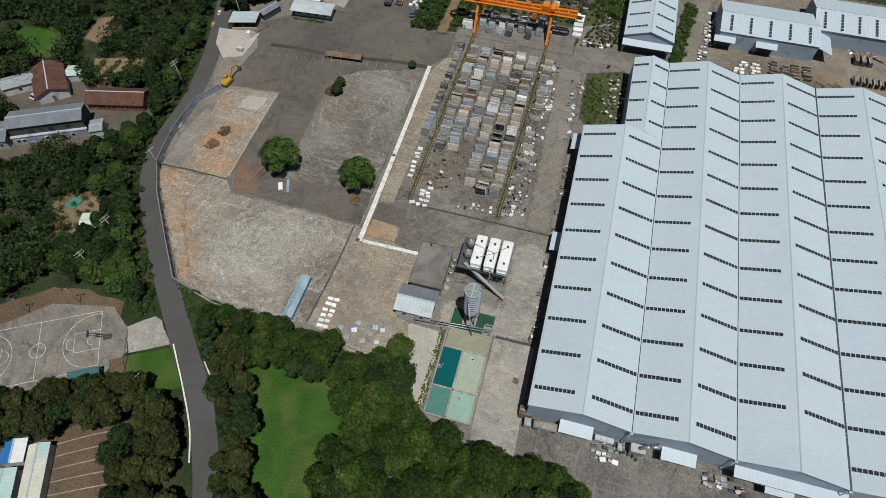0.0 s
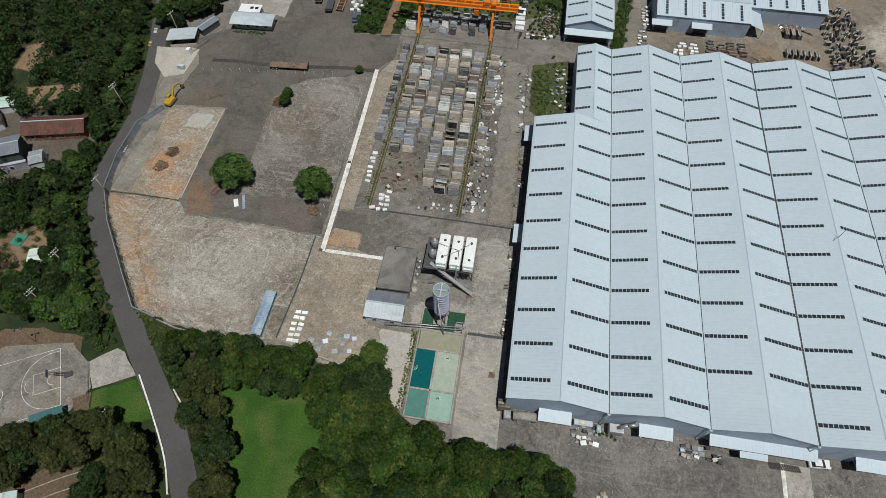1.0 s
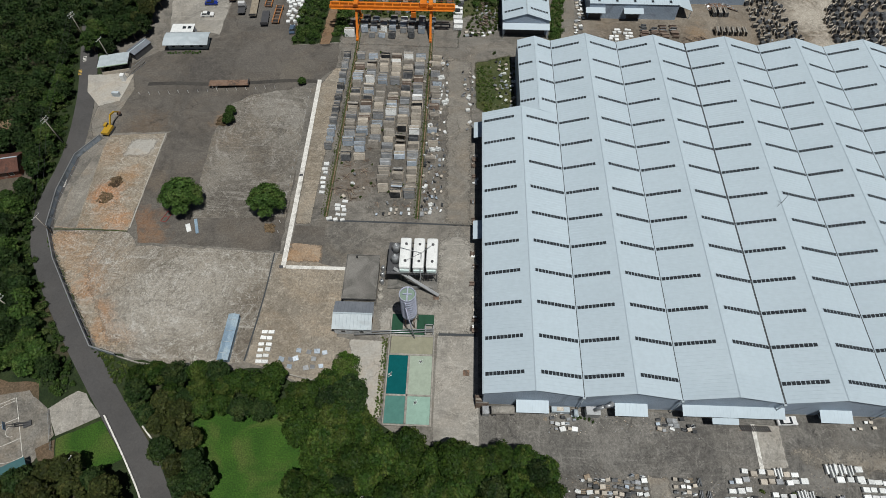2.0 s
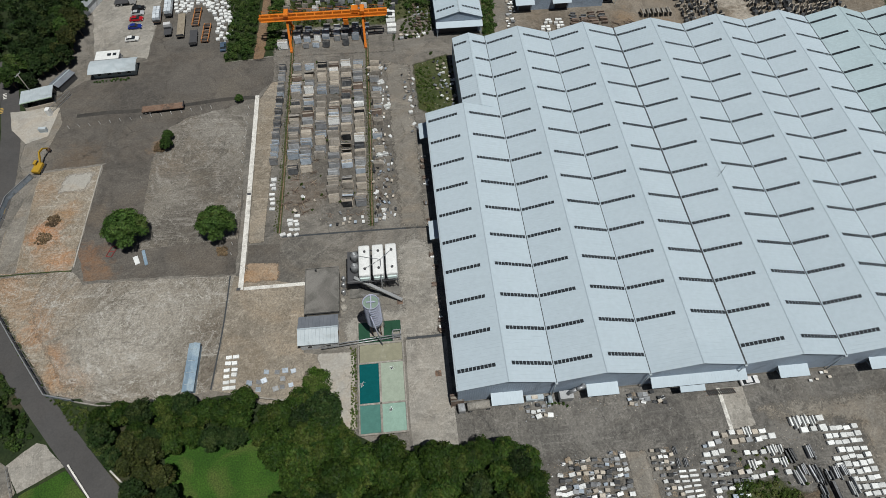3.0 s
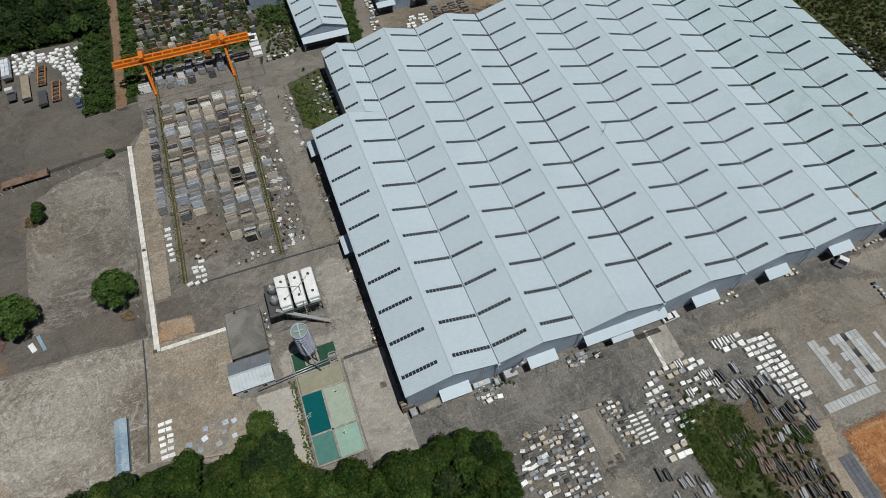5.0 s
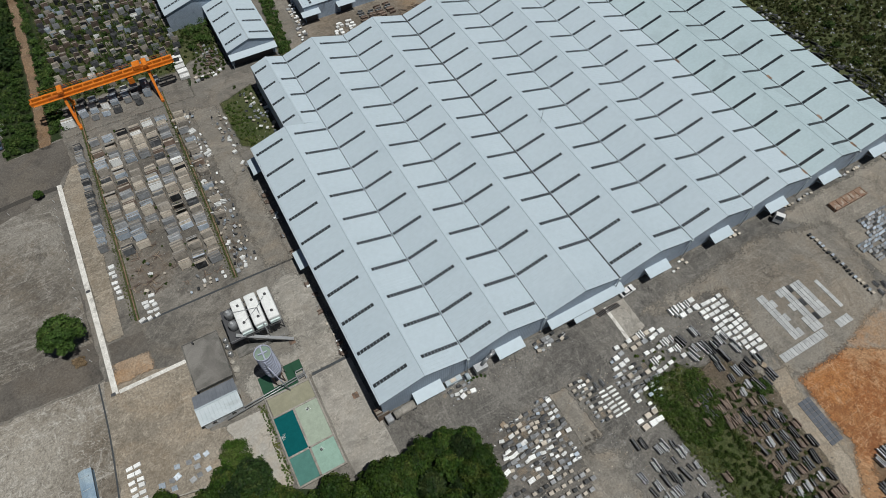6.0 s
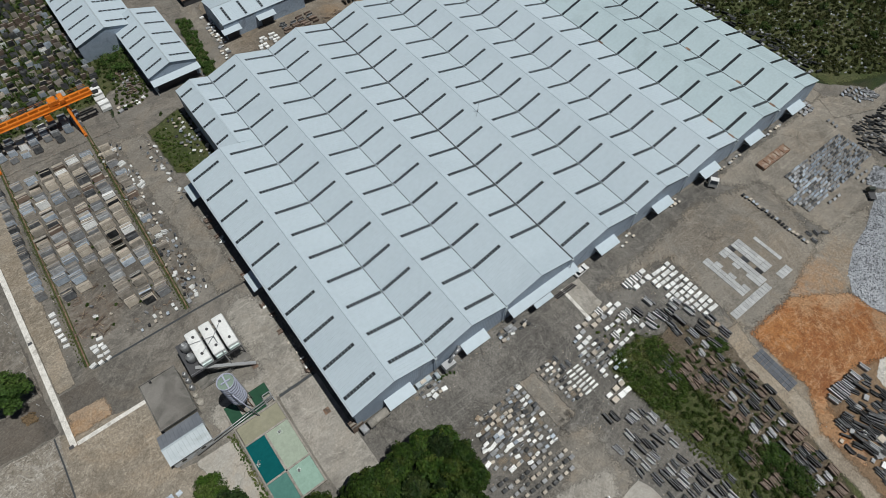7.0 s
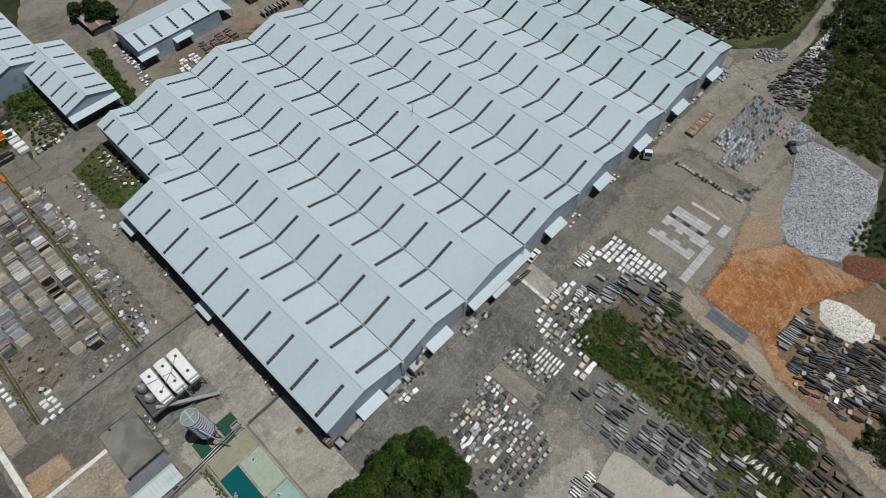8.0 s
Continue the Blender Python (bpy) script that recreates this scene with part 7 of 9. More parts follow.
plant_unit = thing("filter_plant", "three white tanks raised on a dark steel frame", "tank")
base = surface("damp_concrete", (0.13, 0.125, 0.115), (0.19, 0.18, 0.165), scale=0.5, patch=0.3, c=(0.09, 0.088, 0.08))
part("slab", Acc().box((-23.4, 28.2, 0), (-11.0, 40.4, 0.25)), base, plant_unit)
for x in (-18.9, -15.6, -12.4):
    tank, sec = Acc(), []
    prof = [(-1.35, 5.6), (-1.35, 7.75), (-1.24, 7.98), (-0.7, 8.06), (0, 8.1), (0.7, 8.06), (1.24, 7.98), (1.35, 7.75), (1.35, 5.6)]
    n = len(prof)
    ys = [(29.9, 0.9), (30.1, 0.98), (30.4, 1.0), (37.9, 1.0), (38.2, 0.98), (38.4, 0.9)]
    vs = [(x + px * s, y, 5.6 + (pz - 5.6) * s) for y, s in ys for px, pz in prof]
    fs = [(k * n + i, k * n + i + 1, (k + 1) * n + i + 1, (k + 1) * n + i) for k in range(len(ys) - 1) for i in range(n - 1)]
    fs += [(k * n + n - 1, k * n, (k + 1) * n, (k + 1) * n + n - 1) for k in range(len(ys) - 1)]
    fs += [tuple(range(n - 1, -1, -1)), tuple((len(ys) - 1) * n + i for i in range(n))]
    tank.add(vs, fs, 0, False)
    ob = part("tank", tank, M["white"], plant_unit, "white painted steel tank")
    for y in (31.6, 36.4):
        part("hatch", Acc().lathe([(0.32, 8.1), (0.32, 8.32), (0.2, 8.36)], 14, 0, (x + 0.15, y)), M["darksteel"], ob)
    part("rib", Acc().box((x - 0.62, 30.6, 8.02), (x - 0.5, 37.8, 8.14)).box((x + 0.5, 30.6, 8.02), (x + 0.62, 37.8, 8.14)), M["white"], ob)
    part("lip", Acc().box((x - 1.1, 29.6, 5.9), (x + 1.1, 29.9, 6.9)), plain("pale_mint_paint", (0.62, 0.74, 0.72), 0.5), ob)
    for y in (30.6, 34.2, 37.8):
        for dx in (-1.1, 1.1):
            part("post", Acc().beam((x + dx, y, 0.25), (x + dx, y, 5.62), 0.2, 0.2), M["darksteel"], plant_unit)
    for k in range(3):
        part("spout", Acc().rod((x - 0.7 + 0.7 * k, 30.2, 5.7), (x - 0.7 + 0.7 * k, 29.4, 4.7), 0.09), M["darksteel"], ob)
part("deck", Acc().box((-23.2, 29.4, 5.3), (-20.4, 38.4, 5.5)).box((-20.4, 29.4, 5.38), (-11.0, 29.6, 5.58)).box((-20.4, 38.3, 5.38), (-11.0, 38.5, 5.58)), M["darksteel"], plant_unit)
for y in (32.9, 36.0):
    part("vessel", Acc().lathe([(0.6, 5.5), (0.95, 5.9), (0.95, 7.6), (0.7, 8.0), (0.42, 8.1), (0.42, 8.3), (0.3, 8.3), (0.3, 7.9)], 20, 0, (-21.3, y)), M["steel"], plant_unit)
part("conveyor", Acc().beam((-21.6, 30.6, 6.2), (-10.6, 26.4, 0.7), 0.75, 0.4), M["steel"], plant_unit)
part("centre_pipe", Acc().rod((-15.0, 33.8, 8.3), (-15.0, 28.9, 7.6), 0.12).rod((-15.0, 28.9, 7.6), (-15.0, 28.9, 0.4), 0.12).rod((-15.0, 33.8, 8.4), (-20.4, 35.2, 8.4), 0.05).rod((-15.0, 33.8, 8.4), (-18.6, 31.6, 8.4), 0.05).rod((-15.0, 33.8, 8.4), (-12.6, 36.0, 8.4), 0.05), M["steel"], plant_unit)
part("rail", Acc().beam((-23.2, 29.3, 6.5), (-11, 29.3, 6.5), 0.05, 0.05).beam((-20.4, 28.4, 1.3), (-12, 28.4, 1.3), 0.06, 0.06).beam((-20.4, 28.4, 0.8), (-12, 28.4, 0.8), 0.06, 0.06), M["steel"], plant_unit)
tagged(part("trench_cover", Acc().chamfer((-11.9, 25.6, 0), (-10.5, 27.0, 0.08), 0.02), M["rust"]), "rusty steel plate on the ground", "cover")
tagged(part("trench_cover", Acc().chamfer((-4.2, 6.4, 0), (-2.8, 7.8, 0.1), 0.02), M["rust"]), "rusty steel plate on the ground", "cover")
drum = thing("pressure_vessel", "small steel vessel standing beside the pump house", "vessel", group="row of small vessels")
part("shell", Acc().lathe([(0.55, 0.0), (0.55, 1.4), (0.45, 1.6), (0.2, 1.72)], 16), M["steel"], drum)
part("cap", Acc().lathe([(0.14, 1.7), (0.14, 1.9)], 10), M["darksteel"], drum)
drums = Stamp(drum)
for y in (33.6, 31.8, 29.8):
    drums.put(-24.8, y)
tub = thing("water_tub", "round open tub beside the pump house", "tub")
part("wall", Acc().lathe([(0.75, 0), (0.75, 1.1), (0.65, 1.1), (0.62, 0.5)], 18, 0, (0, 0), True), M["concrete"], tub)
tubs = Stamp(tub)
tubs.put(-24.7, 25.6)
tubs.put(-24.9, 27.7).scale = (0.75, 0.75, 1)

pump = thing("pump_house", "low concrete building with stained flat roof", "building")
part("wall", Acc().box((-33.3, 23.3, 0), (-25.7, 35.0, 3.9)), M["concrete"], pump)
part("roof", Acc().chamfer((-33.6, 23.0, 3.9), (-25.4, 35.3, 4.15), 0.05), surface("stained_flat_roof", (0.12, 0.115, 0.105), (0.17, 0.16, 0.148), (0.21, 0.20, 0.185), scale=0.25, patch=0.12, amount=0.4), pump)
part("parapet", Acc().box((-33.6, 23.0, 4.15), (-33.4, 35.3, 4.4)).box((-25.6, 23.0, 4.15), (-25.4, 35.3, 4.4)).box((-33.4, 35.1, 4.15), (-25.6, 35.3, 4.4)).box((-33.4, 23.0, 4.15), (-25.6, 23.2, 4.4)), base, pump)
part("vent", Acc().lathe([(0.16, 4.15), (0.16, 4.9), (0.26, 4.95), (0.1, 5.15)], 10, 0, (-31.0, 34.4)), M["darksteel"], pump)


def gable(name, label, x, y, rz, length, width, eave, rise, roof, wall, north=None, over=0.4, windows=3, category="house", strips=0, door=True, lit=0):
    """A house or shed with a pitched roof; its ridge runs along its length."""
    ob = thing(name, label, category, pose(x, y, 0, 0, 0, rz))
    l, w = length / 2, width / 2
    vs = [(px, py, pz) for px in (-l, l) for py, pz in ((-w, 0), (w, 0), (w, eave), (0, eave + rise), (-w, eave))]
    part("wall", Acc().add(vs, [(0, 4, 3, 2, 1), (5, 6, 7, 8, 9), (0, 1, 6, 5), (1, 2, 7, 6), (2, 3, 8, 7), (3, 4, 9, 8), (4, 0, 5, 9)]), wall, ob)
    for sgn, mt in ((-1, roof), (1, north or roof)):
        acc = Acc()
        w2, ze = w + over, eave - rise * over / w
        n = max(2, int(length / 0.75))
        prof = [(-l - over, 0.0)]
        for i in range(1, n):
            px = -l - over + (2 * l + 2 * over) * i / n
            prof += [(px - 0.05, 0.0), (px, 0.05), (px + 0.05, 0.0)]
        prof.append((l + over, 0.0))
        k = len(prof)
        vs = [(px, sgn * w2, ze + 0.12 + o) for px, o in prof] + [(px, 0.0, eave + rise + 0.12 + o) for px, o in prof]
        vs += [(-l - over, sgn * w2, ze + 0.02), (l + over, sgn * w2, ze + 0.02), (-l - over, 0, eave + rise + 0.02), (l + over, 0, eave + rise + 0.02)]
        fs = [(i, i + 1, k + i + 1, k + i) for i in range(k - 1)] + [(2 * k, 2 * k + 2, 2 * k + 3, 2 * k + 1), tuple(range(k - 1, -1, -1)) + (2 * k, 2 * k + 1), (0, k, 2 * k + 2, 2 * k), (k - 1, 2 * k + 1, 2 * k + 3, 2 * k - 1), tuple(range(k, 2 * k)) + (2 * k + 3, 2 * k + 2)]
        if sgn > 0:
            fs = [tuple(reversed(f)) for f in fs]
        acc.add(vs, fs)
        rp = part("roof", acc, mt, ob)
        for j in range(strips):
            px = -l + length * (j + 0.5) / strips
            za, zb = ze + 0.17 + (eave + rise - ze) * 0.08, ze + 0.17 + (eave + rise - ze) * 0.85
            ya, yb = sgn * w2 * 0.92, sgn * w2 * 0.15
            if lit and sgn != lit:
                continue
            q = Acc()
            for u0, u1, wide, top, mi in [(-0.02, 1.02, 0.5, 0.06, 0)] + [((i + 0.08) / 6, (i + 0.92) / 6, 0.4, 0.09, 1) for i in range(6)]:
                q.add([(px + dx, ya + (yb - ya) * u, za + (zb - za) * u + o) for o in (-0.05, top) for dx in (-wide, wide) for u in (u0, u1)], [(0, 2, 3, 1), (4, 5, 7, 6), (0, 1, 5, 4), (2, 6, 7, 3), (0, 4, 6, 2), (1, 3, 7, 5)], mi)
            part("skylight", q, [mt, M["skylight"]], rp)
    part("ridge", Acc().box((-l - over, -0.18, eave + rise + 0.08), (l + over, 0.18, eave + rise + 0.2)), M["trim"], ob)
    for i in range(windows):
        px = -l + length * (i + 0.5) / windows
        for sgn in (-1, 1):
            win = part("window", Acc().box((px - 0.6, sgn * w - 0.06, 1.0), (px + 0.6, sgn * w + 0.06, 2.1)), M["white"], ob)
            part("pane", Acc().box((px - 0.5, sgn * w - 0.08, 1.1), (px + 0.5, sgn * w + 0.08, 2.0)), M["glass"], win)
    if door:
        part("door", Acc().box((l - 0.05, -0.5, 0), (l + 0.06, 0.5, 2.05)), M["wood"], ob)
    return ob


grey_roof = surface("blue_grey_sheet", (0.15, 0.165, 0.19), (0.19, 0.205, 0.23), scale=0.4, rough=0.5, bump=0.0, grit=0.1)
pale_roof = surface("pale_sheet", (0.41, 0.465, 0.495), (0.48, 0.53, 0.56), (0.36, 0.40, 0.42), scale=0.4, patch=0.2, rough=0.5, bump=0.0, grit=0.08)
dull_roof = surface("dull_grey_sheet", (0.25, 0.27, 0.285), (0.31, 0.33, 0.345), (0.19, 0.20, 0.205), scale=0.4, patch=0.3, rough=0.6, bump=0.0, grit=0.12)
brown_roof = surface("red_brown_tile", (0.085, 0.040, 0.030), (0.13, 0.060, 0.043), (0.065, 0.040, 0.034), scale=0.6, patch=0.3, amount=0.35, rough=0.8)
brick_wall = surface("brick_wall", (0.20, 0.075, 0.05), (0.26, 0.11, 0.075), (0.30, 0.25, 0.21), scale=1.5, patch=0.6)
render_wall = surface("rendered_wall", (0.50, 0.52, 0.55), (0.60, 0.62, 0.64), (0.42, 0.42, 0.42), scale=0.5, patch=0.3)
gable("machine_shed", "small shed with blue-grey and white pitched roof", -30.4, 19.1, 0, 8.6, 6.6, 3.3, 1.0, pale_roof, render_wall, grey_roof, 0.35, 2, "shed")
# back sheds
gable("storage_shed", "blue-walled shed with pale gable roof and canopy", 14.6, 143.5, 90, 33, 15.2, 5.6, 2.4, M["roof"], M["wall"], None, 0.3, 0, "shed", 5, False)
gable("storage_shed", "long blue-walled shed with pale gable roof", 4.5, 173, 90, 38, 20, 6.4, 2.8, M["roof"], M["wall"], None, 0.3, 0, "shed", 6, False)
shed = gable("storage_shed", "blue-walled workshop with pale roof and two loading bays", 51.5, 144.6, 0, 30.0, 16.4, 5.8, 1.6, M["roof"], M["wall"], None, 0.2, 0, "shed", 5, False, -1)
gable("storage_shed", "blue-walled shed with pale roof beyond the workshop", 79, 154, 0, 26, 17, 5.8, 1.8, M["roof"], M["wall"], None, 0.3, 0, "shed", 5, False, -1)
porch = thing("shed_canopy", "pale lean-to canopy over a dark loading bay", "canopy")
part("sheet", Acc().add([(x, y, z + o) for o in (-0.1, 0) for y, z in ((124.6, 3.6), (126.9, 4.4)) for x in (6.8, 22.4)], [(0, 2, 3, 1), (4, 5, 7, 6), (0, 1, 5, 4), (2, 6, 7, 3), (0, 4, 6, 2), (1, 3, 7, 5)]), M["roof"], porch)
for x in (7.2, 22.0):
    part("post", Acc().beam((x, 124.9, 0), (x, 124.9, 3.6), 0.15, 0.15), M["trim"], porch)
# dark sheet on the closed wall: the open bay's shade as colour
part("doorway", Acc().box((8, 126.75, 0), (21, 126.99, 3.4)), M["darksteel"], porch)
for x in (34.8, 47.7):
    porch = thing("shed_canopy", "pale lean-to canopy over a dark loading bay", "canopy")
    part("sheet", Acc().add([(px, y, z + o) for o in (-0.1, 0) for y, z in ((134.2, 3.6), (136.38, 4.3)) for px in (x + 0.4, x + 7.0)], [(0, 2, 3, 1), (4, 5, 7, 6), (0, 1, 5, 4), (2, 6, 7, 3), (0, 4, 6, 2), (1, 3, 7, 5)]), M["roof"], porch)
    # same here: a dark panel paints the shade inside the bay
    part("doorway", Acc().box((x + 1.9, 136.2, 0), (x + 6, 136.38, 3.3)), M["darksteel"], porch)

side_roof = thing("shed_canopy", "pale lean-to roof at the workshop's end", "canopy")
part("sheet", Acc().add([(x, y, z + o) for o in (-0.1, 0) for x, z in ((66.75, 5.2), (71.6, 3.4)) for y in (136.6, 150)], [(0, 1, 3, 2), (4, 6, 7, 5), (0, 2, 6, 4), (1, 5, 7, 3), (0, 4, 5, 1), (2, 3, 7, 6)]), M["roof"], side_roof)
for y in (137, 149.6):
    part("post", Acc().beam((71.3, y, 0), (71.3, y, 3.4), 0.15, 0.15), M["trim"], side_roof)

# entrance buildings
office = thing("site_office", "low cabin office with curved pale metal roof", "office", pose(-96.8, 117.4, 0, 0, 0, 3))
part("wall", Acc().box((-6.4, -2.0, 0), (6.4, 2.2, 2.6)), surface("pale_green_wall", (0.34, 0.38, 0.37), (0.40, 0.44, 0.43), scale=0.6), office)
prof = [(-3.2, 2.55), (-1.6, 3.0), (0, 3.2), (1.6, 3.1), (3.0, 2.75)]
vs = [(x, y, z + o) for x in (-7.4, 7.2) for o in (0, 0.1) for y, z in prof]
n = len(prof)
fs = [(n + i, 3 * n + i, 3 * n + i + 1, n + i + 1) for i in range(n - 1)] + [(i, i + 1, 2 * n + i + 1, 2 * n + i) for i in range(n - 1)]
fs += [(0, 2 * n, 3 * n, n), (n - 1, 2 * n - 1, 4 * n - 1, 3 * n - 1), tuple(range(n)) + tuple(range(2 * n - 1, n - 1, -1)), tuple(range(3 * n - 1, 2 * n - 1, -1)) + tuple(range(3 * n, 4 * n))]
part("roof", Acc().add(vs, fs), pale_roof, office)
for x in (-4.5, -1.5, 1.5, 4.5):
    win = part("window", Acc().box((x - 0.7, -2.06, 0.9), (x + 0.7, -2.0, 2.1)), M["white"], office)
    part("pane", Acc().box((x - 0.6, -2.1, 1.0), (x + 0.6, -2.0, 2.0)), M["glass"], win)
annex = thing("annex", "small white flat-roofed annex with roof lights", "annex", pose(-99.6, 122.6, 0, 0, 0, 3))
part("wall", Acc().box((-3.4, -1.8, 0), (3.4, 1.8, 2.7)), render_wall, annex)
top = part("roof", Acc().chamfer((-3.7, -2.1, 2.7), (3.7, 2.1, 2.9), 0.04), M["white"], annex)
for x in (0.6, 2.3):
    part("skylight", Acc().chamfer((x - 0.55, -0.5, 2.9), (x + 0.55, 0.6, 3.05), 0.03), M["glass"], top)
thicket("flower_bed", "low planted hedge along the office wall", [(-103, 112.9), (-92, 113.5), (-92, 114.3), (-103, 113.7)], 0.8, 0.4, "leaf", 40, 0.12, 91)
gh = thing("gate_house", "gate house with pale sheet roof and dark open front", "gate house", pose(-117.2, 106.2, 0, 0, 0, 15))
tan_wall = surface("tan_wall", (0.42, 0.37, 0.31), (0.48, 0.43, 0.36), scale=0.6)
acc = Acc()
acc.add([(x, y, z + o) for o in (-0.1, 0) for y, z in ((-3.5, 3.5), (3.2, 2.7)) for x in (-4.6, 4.6)], [(0, 2, 3, 1), (4, 5, 7, 6), (0, 1, 5, 4), (2, 6, 7, 3), (0, 4, 6, 2), (1, 3, 7, 5)])
for i in range(1, 12):
    x = -4.6 + 9.2 * i / 12
    acc.add([(x - 0.05, -3.5, 3.5), (x, -3.5, 3.55), (x + 0.05, -3.5, 3.5), (x - 0.05, 3.2, 2.7), (x, 3.2, 2.75), (x + 0.05, 3.2, 2.7)], [(0, 1, 4, 3), (1, 2, 5, 4)])
part("roof", acc, pale_roof, gh)
part("fascia", Acc().box((-4.6, -3.62, 3.3), (4.6, -3.51, 3.56)), plain("pale_green_trim", (0.42, 0.55, 0.42), 0.5), gh)
part("wall", Acc().box((-4.3, 2.7, 0), (4.3, 2.9, 2.6)).box((-4.3, -3.0, 0), (-4.1, 2.7, 2.7)), tan_wall, gh)
part("parapet", Acc().box((-4.1, -3.1, 0), (4.3, -2.9, 1.1)).box((4.1, -2.9, 0), (4.3, 0.4, 1.1)), tan_wall, gh)
for x in (-4.2, 0, 4.2):
    part("post", Acc().beam((x, -3.0, 1.1), (x, -3.0, 3.4), 0.14, 0.14), M["darksteel"], gh)
part("desk", Acc().box((-2.4, 0.6, 0), (1.6, 1.5, 0.85)), M["darksteel"], gh)
gable("lean_to", "small shed with a grey sheet roof among trees", -113.4, 152, 70, 11, 4.6, 2.8, 0.4, dull_roof, render_wall, None, 0.3, 0, "shed", 0, False)
gable("lean_to", "dark low shed behind the gate house", -111.8, 113.4, 62, 7, 3.4, 2.2, 0.5, grey_roof, M["darksteel"], None, 0.2, 0, "shed")
gate = thing("sliding_gate", "grey steel sliding gate rolled open", "gate", pose(-110.9, 104.2, 0, 0, 0, 62))
part("frame", Acc().beam((-4.5, 0, 0.15), (4.5, 0, 0.15), 0.1, 0.12).beam((-4.5, 0, 1.9), (4.5, 0, 1.9), 0.1, 0.12).beam((-4.5, 0, 1.0), (4.5, 0, 1.0), 0.08, 0.08), M["steel"], gate)
for i in range(19):
    part("bar", Acc().beam((-4.5 + 0.5 * i, 0, 0.15), (-4.5 + 0.5 * i, 0, 1.9), 0.05, 0.05), M["steel"], gate)
tagged(part("gate_pillar", Acc().chamfer((-113.6, 99.4, 0), (-112.4, 100.8, 2.4), 0.08), M["white"]), "white concrete gate pillar", "pillar")
tagged(part("gate_pillar", Acc().chamfer((-114.2, 92.6, 0), (-112.0, 93.6, 1.5), 0.06, 0, None), pale_roof), "grey metal barrier cabinet at the gate", "barrier")

# houses across the road
gable("house", "old house with red-brown tiled roof", -162.2, 62.4, -49, 13.5, 8.8, 3.2, 1.7, brown_roof, render_wall, None, 0.5, 3)
gable("house", "low brick house with long red-brown tiled roof", -137.8, 61.6, 13, 17, 6.4, 2.9, 1.7, brown_roof, brick_wall, None, 0.5, 4)
green_wall = surface("dark_green_wall", (0.055, 0.07, 0.062), (0.075, 0.09, 0.08), (0.04, 0.05, 0.045), scale=0.4, patch=0.3)
lilac = surface("lilac_render", (0.36, 0.36, 0.44), (0.44, 0.44, 0.51), (0.28, 0.28, 0.33), scale=0.5, patch=0.3)
works = gable("farm_shed", "long two-storey workshop with blue-grey sheet roof", -150.4, 46.6, 25.6, 20.4, 6.6, 5.9, 0.9, grey_roof, green_wall, None, 0.35, 0, "workshop", 0, False)
part("lower_wall", Acc().box((-10.6, -4.2, 0), (10.4, -3.36, 2.7)).box((-10.7, -4.3, 2.7), (10.5, -3.33, 2.85)), lilac, works)
for x in (-9.0, -7.4, -1.0, 3.4, 6.2):
    win = part("window", Acc().box((x - 0.6, -4.27, 0.9), (x + 0.6, -4.21, 2.0)), M["white"], works)
    part("pane", Acc().box((x - 0.5, -4.3, 1.0), (x + 0.5, -4.24, 1.9)), M["glass"], win)
for x in (-4.2, -1.6, 1.0, 5.6):
    part("pane", Acc().box((x - 0.6, -3.38, 3.6), (x + 0.6, -3.31, 4.5)), M["glass"], works)
gable("lean_to", "lower blue-grey sheet roof beside the workshop", -163.4, 39.2, 25.6, 6.0, 8.0, 3.0, 0.7, grey_roof, lilac, None, 0.3, 2, "shed")
gable("lean_to", "open shed with pale grey sheet roof", -171.5, 59.6, 38, 9, 5.2, 2.8, 0.7, dull_roof, render_wall, None, 0.3, 1, "shed")
gable("lean_to", "small shed with white sheet roof", -137.0, 49.2, 28, 3.4, 4.6, 3.0, 0.3, dull_roof, render_wall, None, 0.2, 0, "shed")
gable("lean_to", "small hut with pale green sheet roof", -157.5, 68.4, 20, 4.6, 4.4, 2.5, 0.4, surface("pale_green_sheet", (0.42, 0.52, 0.47), (0.48, 0.58, 0.53), scale=0.5), render_wall, None, 0.2, 0, "hut")
gable("farm_shed", "long low shed with cream sheet roof", -94.0, -40.4, 114, 14.5, 3.8, 2.6, 0.6, surface("cream_sheet", (0.52, 0.52, 0.43), (0.58, 0.58, 0.49), (0.40, 0.52, 0.50), scale=0.3, patch=0.2), render_wall, None, 0.3, 0, "shed")
gable("farm_shed", "shed with pale teal sheet roof", -98.9, -44.2, 114, 9, 4.4, 2.6, 0.6, surface("teal_sheet", (0.36, 0.50, 0.49), (0.42, 0.56, 0.55), scale=0.3), render_wall, None, 0.3, 0, "shed")
gable("farm_shed", "small shed with a blue and white roof", -101.4, -36.4, 114, 4.6, 4.6, 2.6, 0.5, plain("white_sheet", (0.7, 0.71, 0.72), 0.5), render_wall, plain("blue_sheet", (0.03, 0.16, 0.42), 0.5), 0.2, 0, "shed")
shelter = thing("players_shelter", "teal-roofed open shelter beside the ball court", "shelter", pose(-97.2, -17.9, 0.02, 0, 0, 30))
part("roof", Acc().add([(x, y, z + o) for o in (-0.08, 0) for y, z in ((-1.3, 2.2), (1.3, 2.6)) for x in (-3.4, 3.4)], [(0, 2, 3, 1), (4, 5, 7, 6), (0, 1, 5, 4), (2, 6, 7, 3), (0, 4, 6, 2), (1, 3, 7, 5)]), plain("teal_roof", (0.035, 0.11, 0.12), 0.6), shelter)
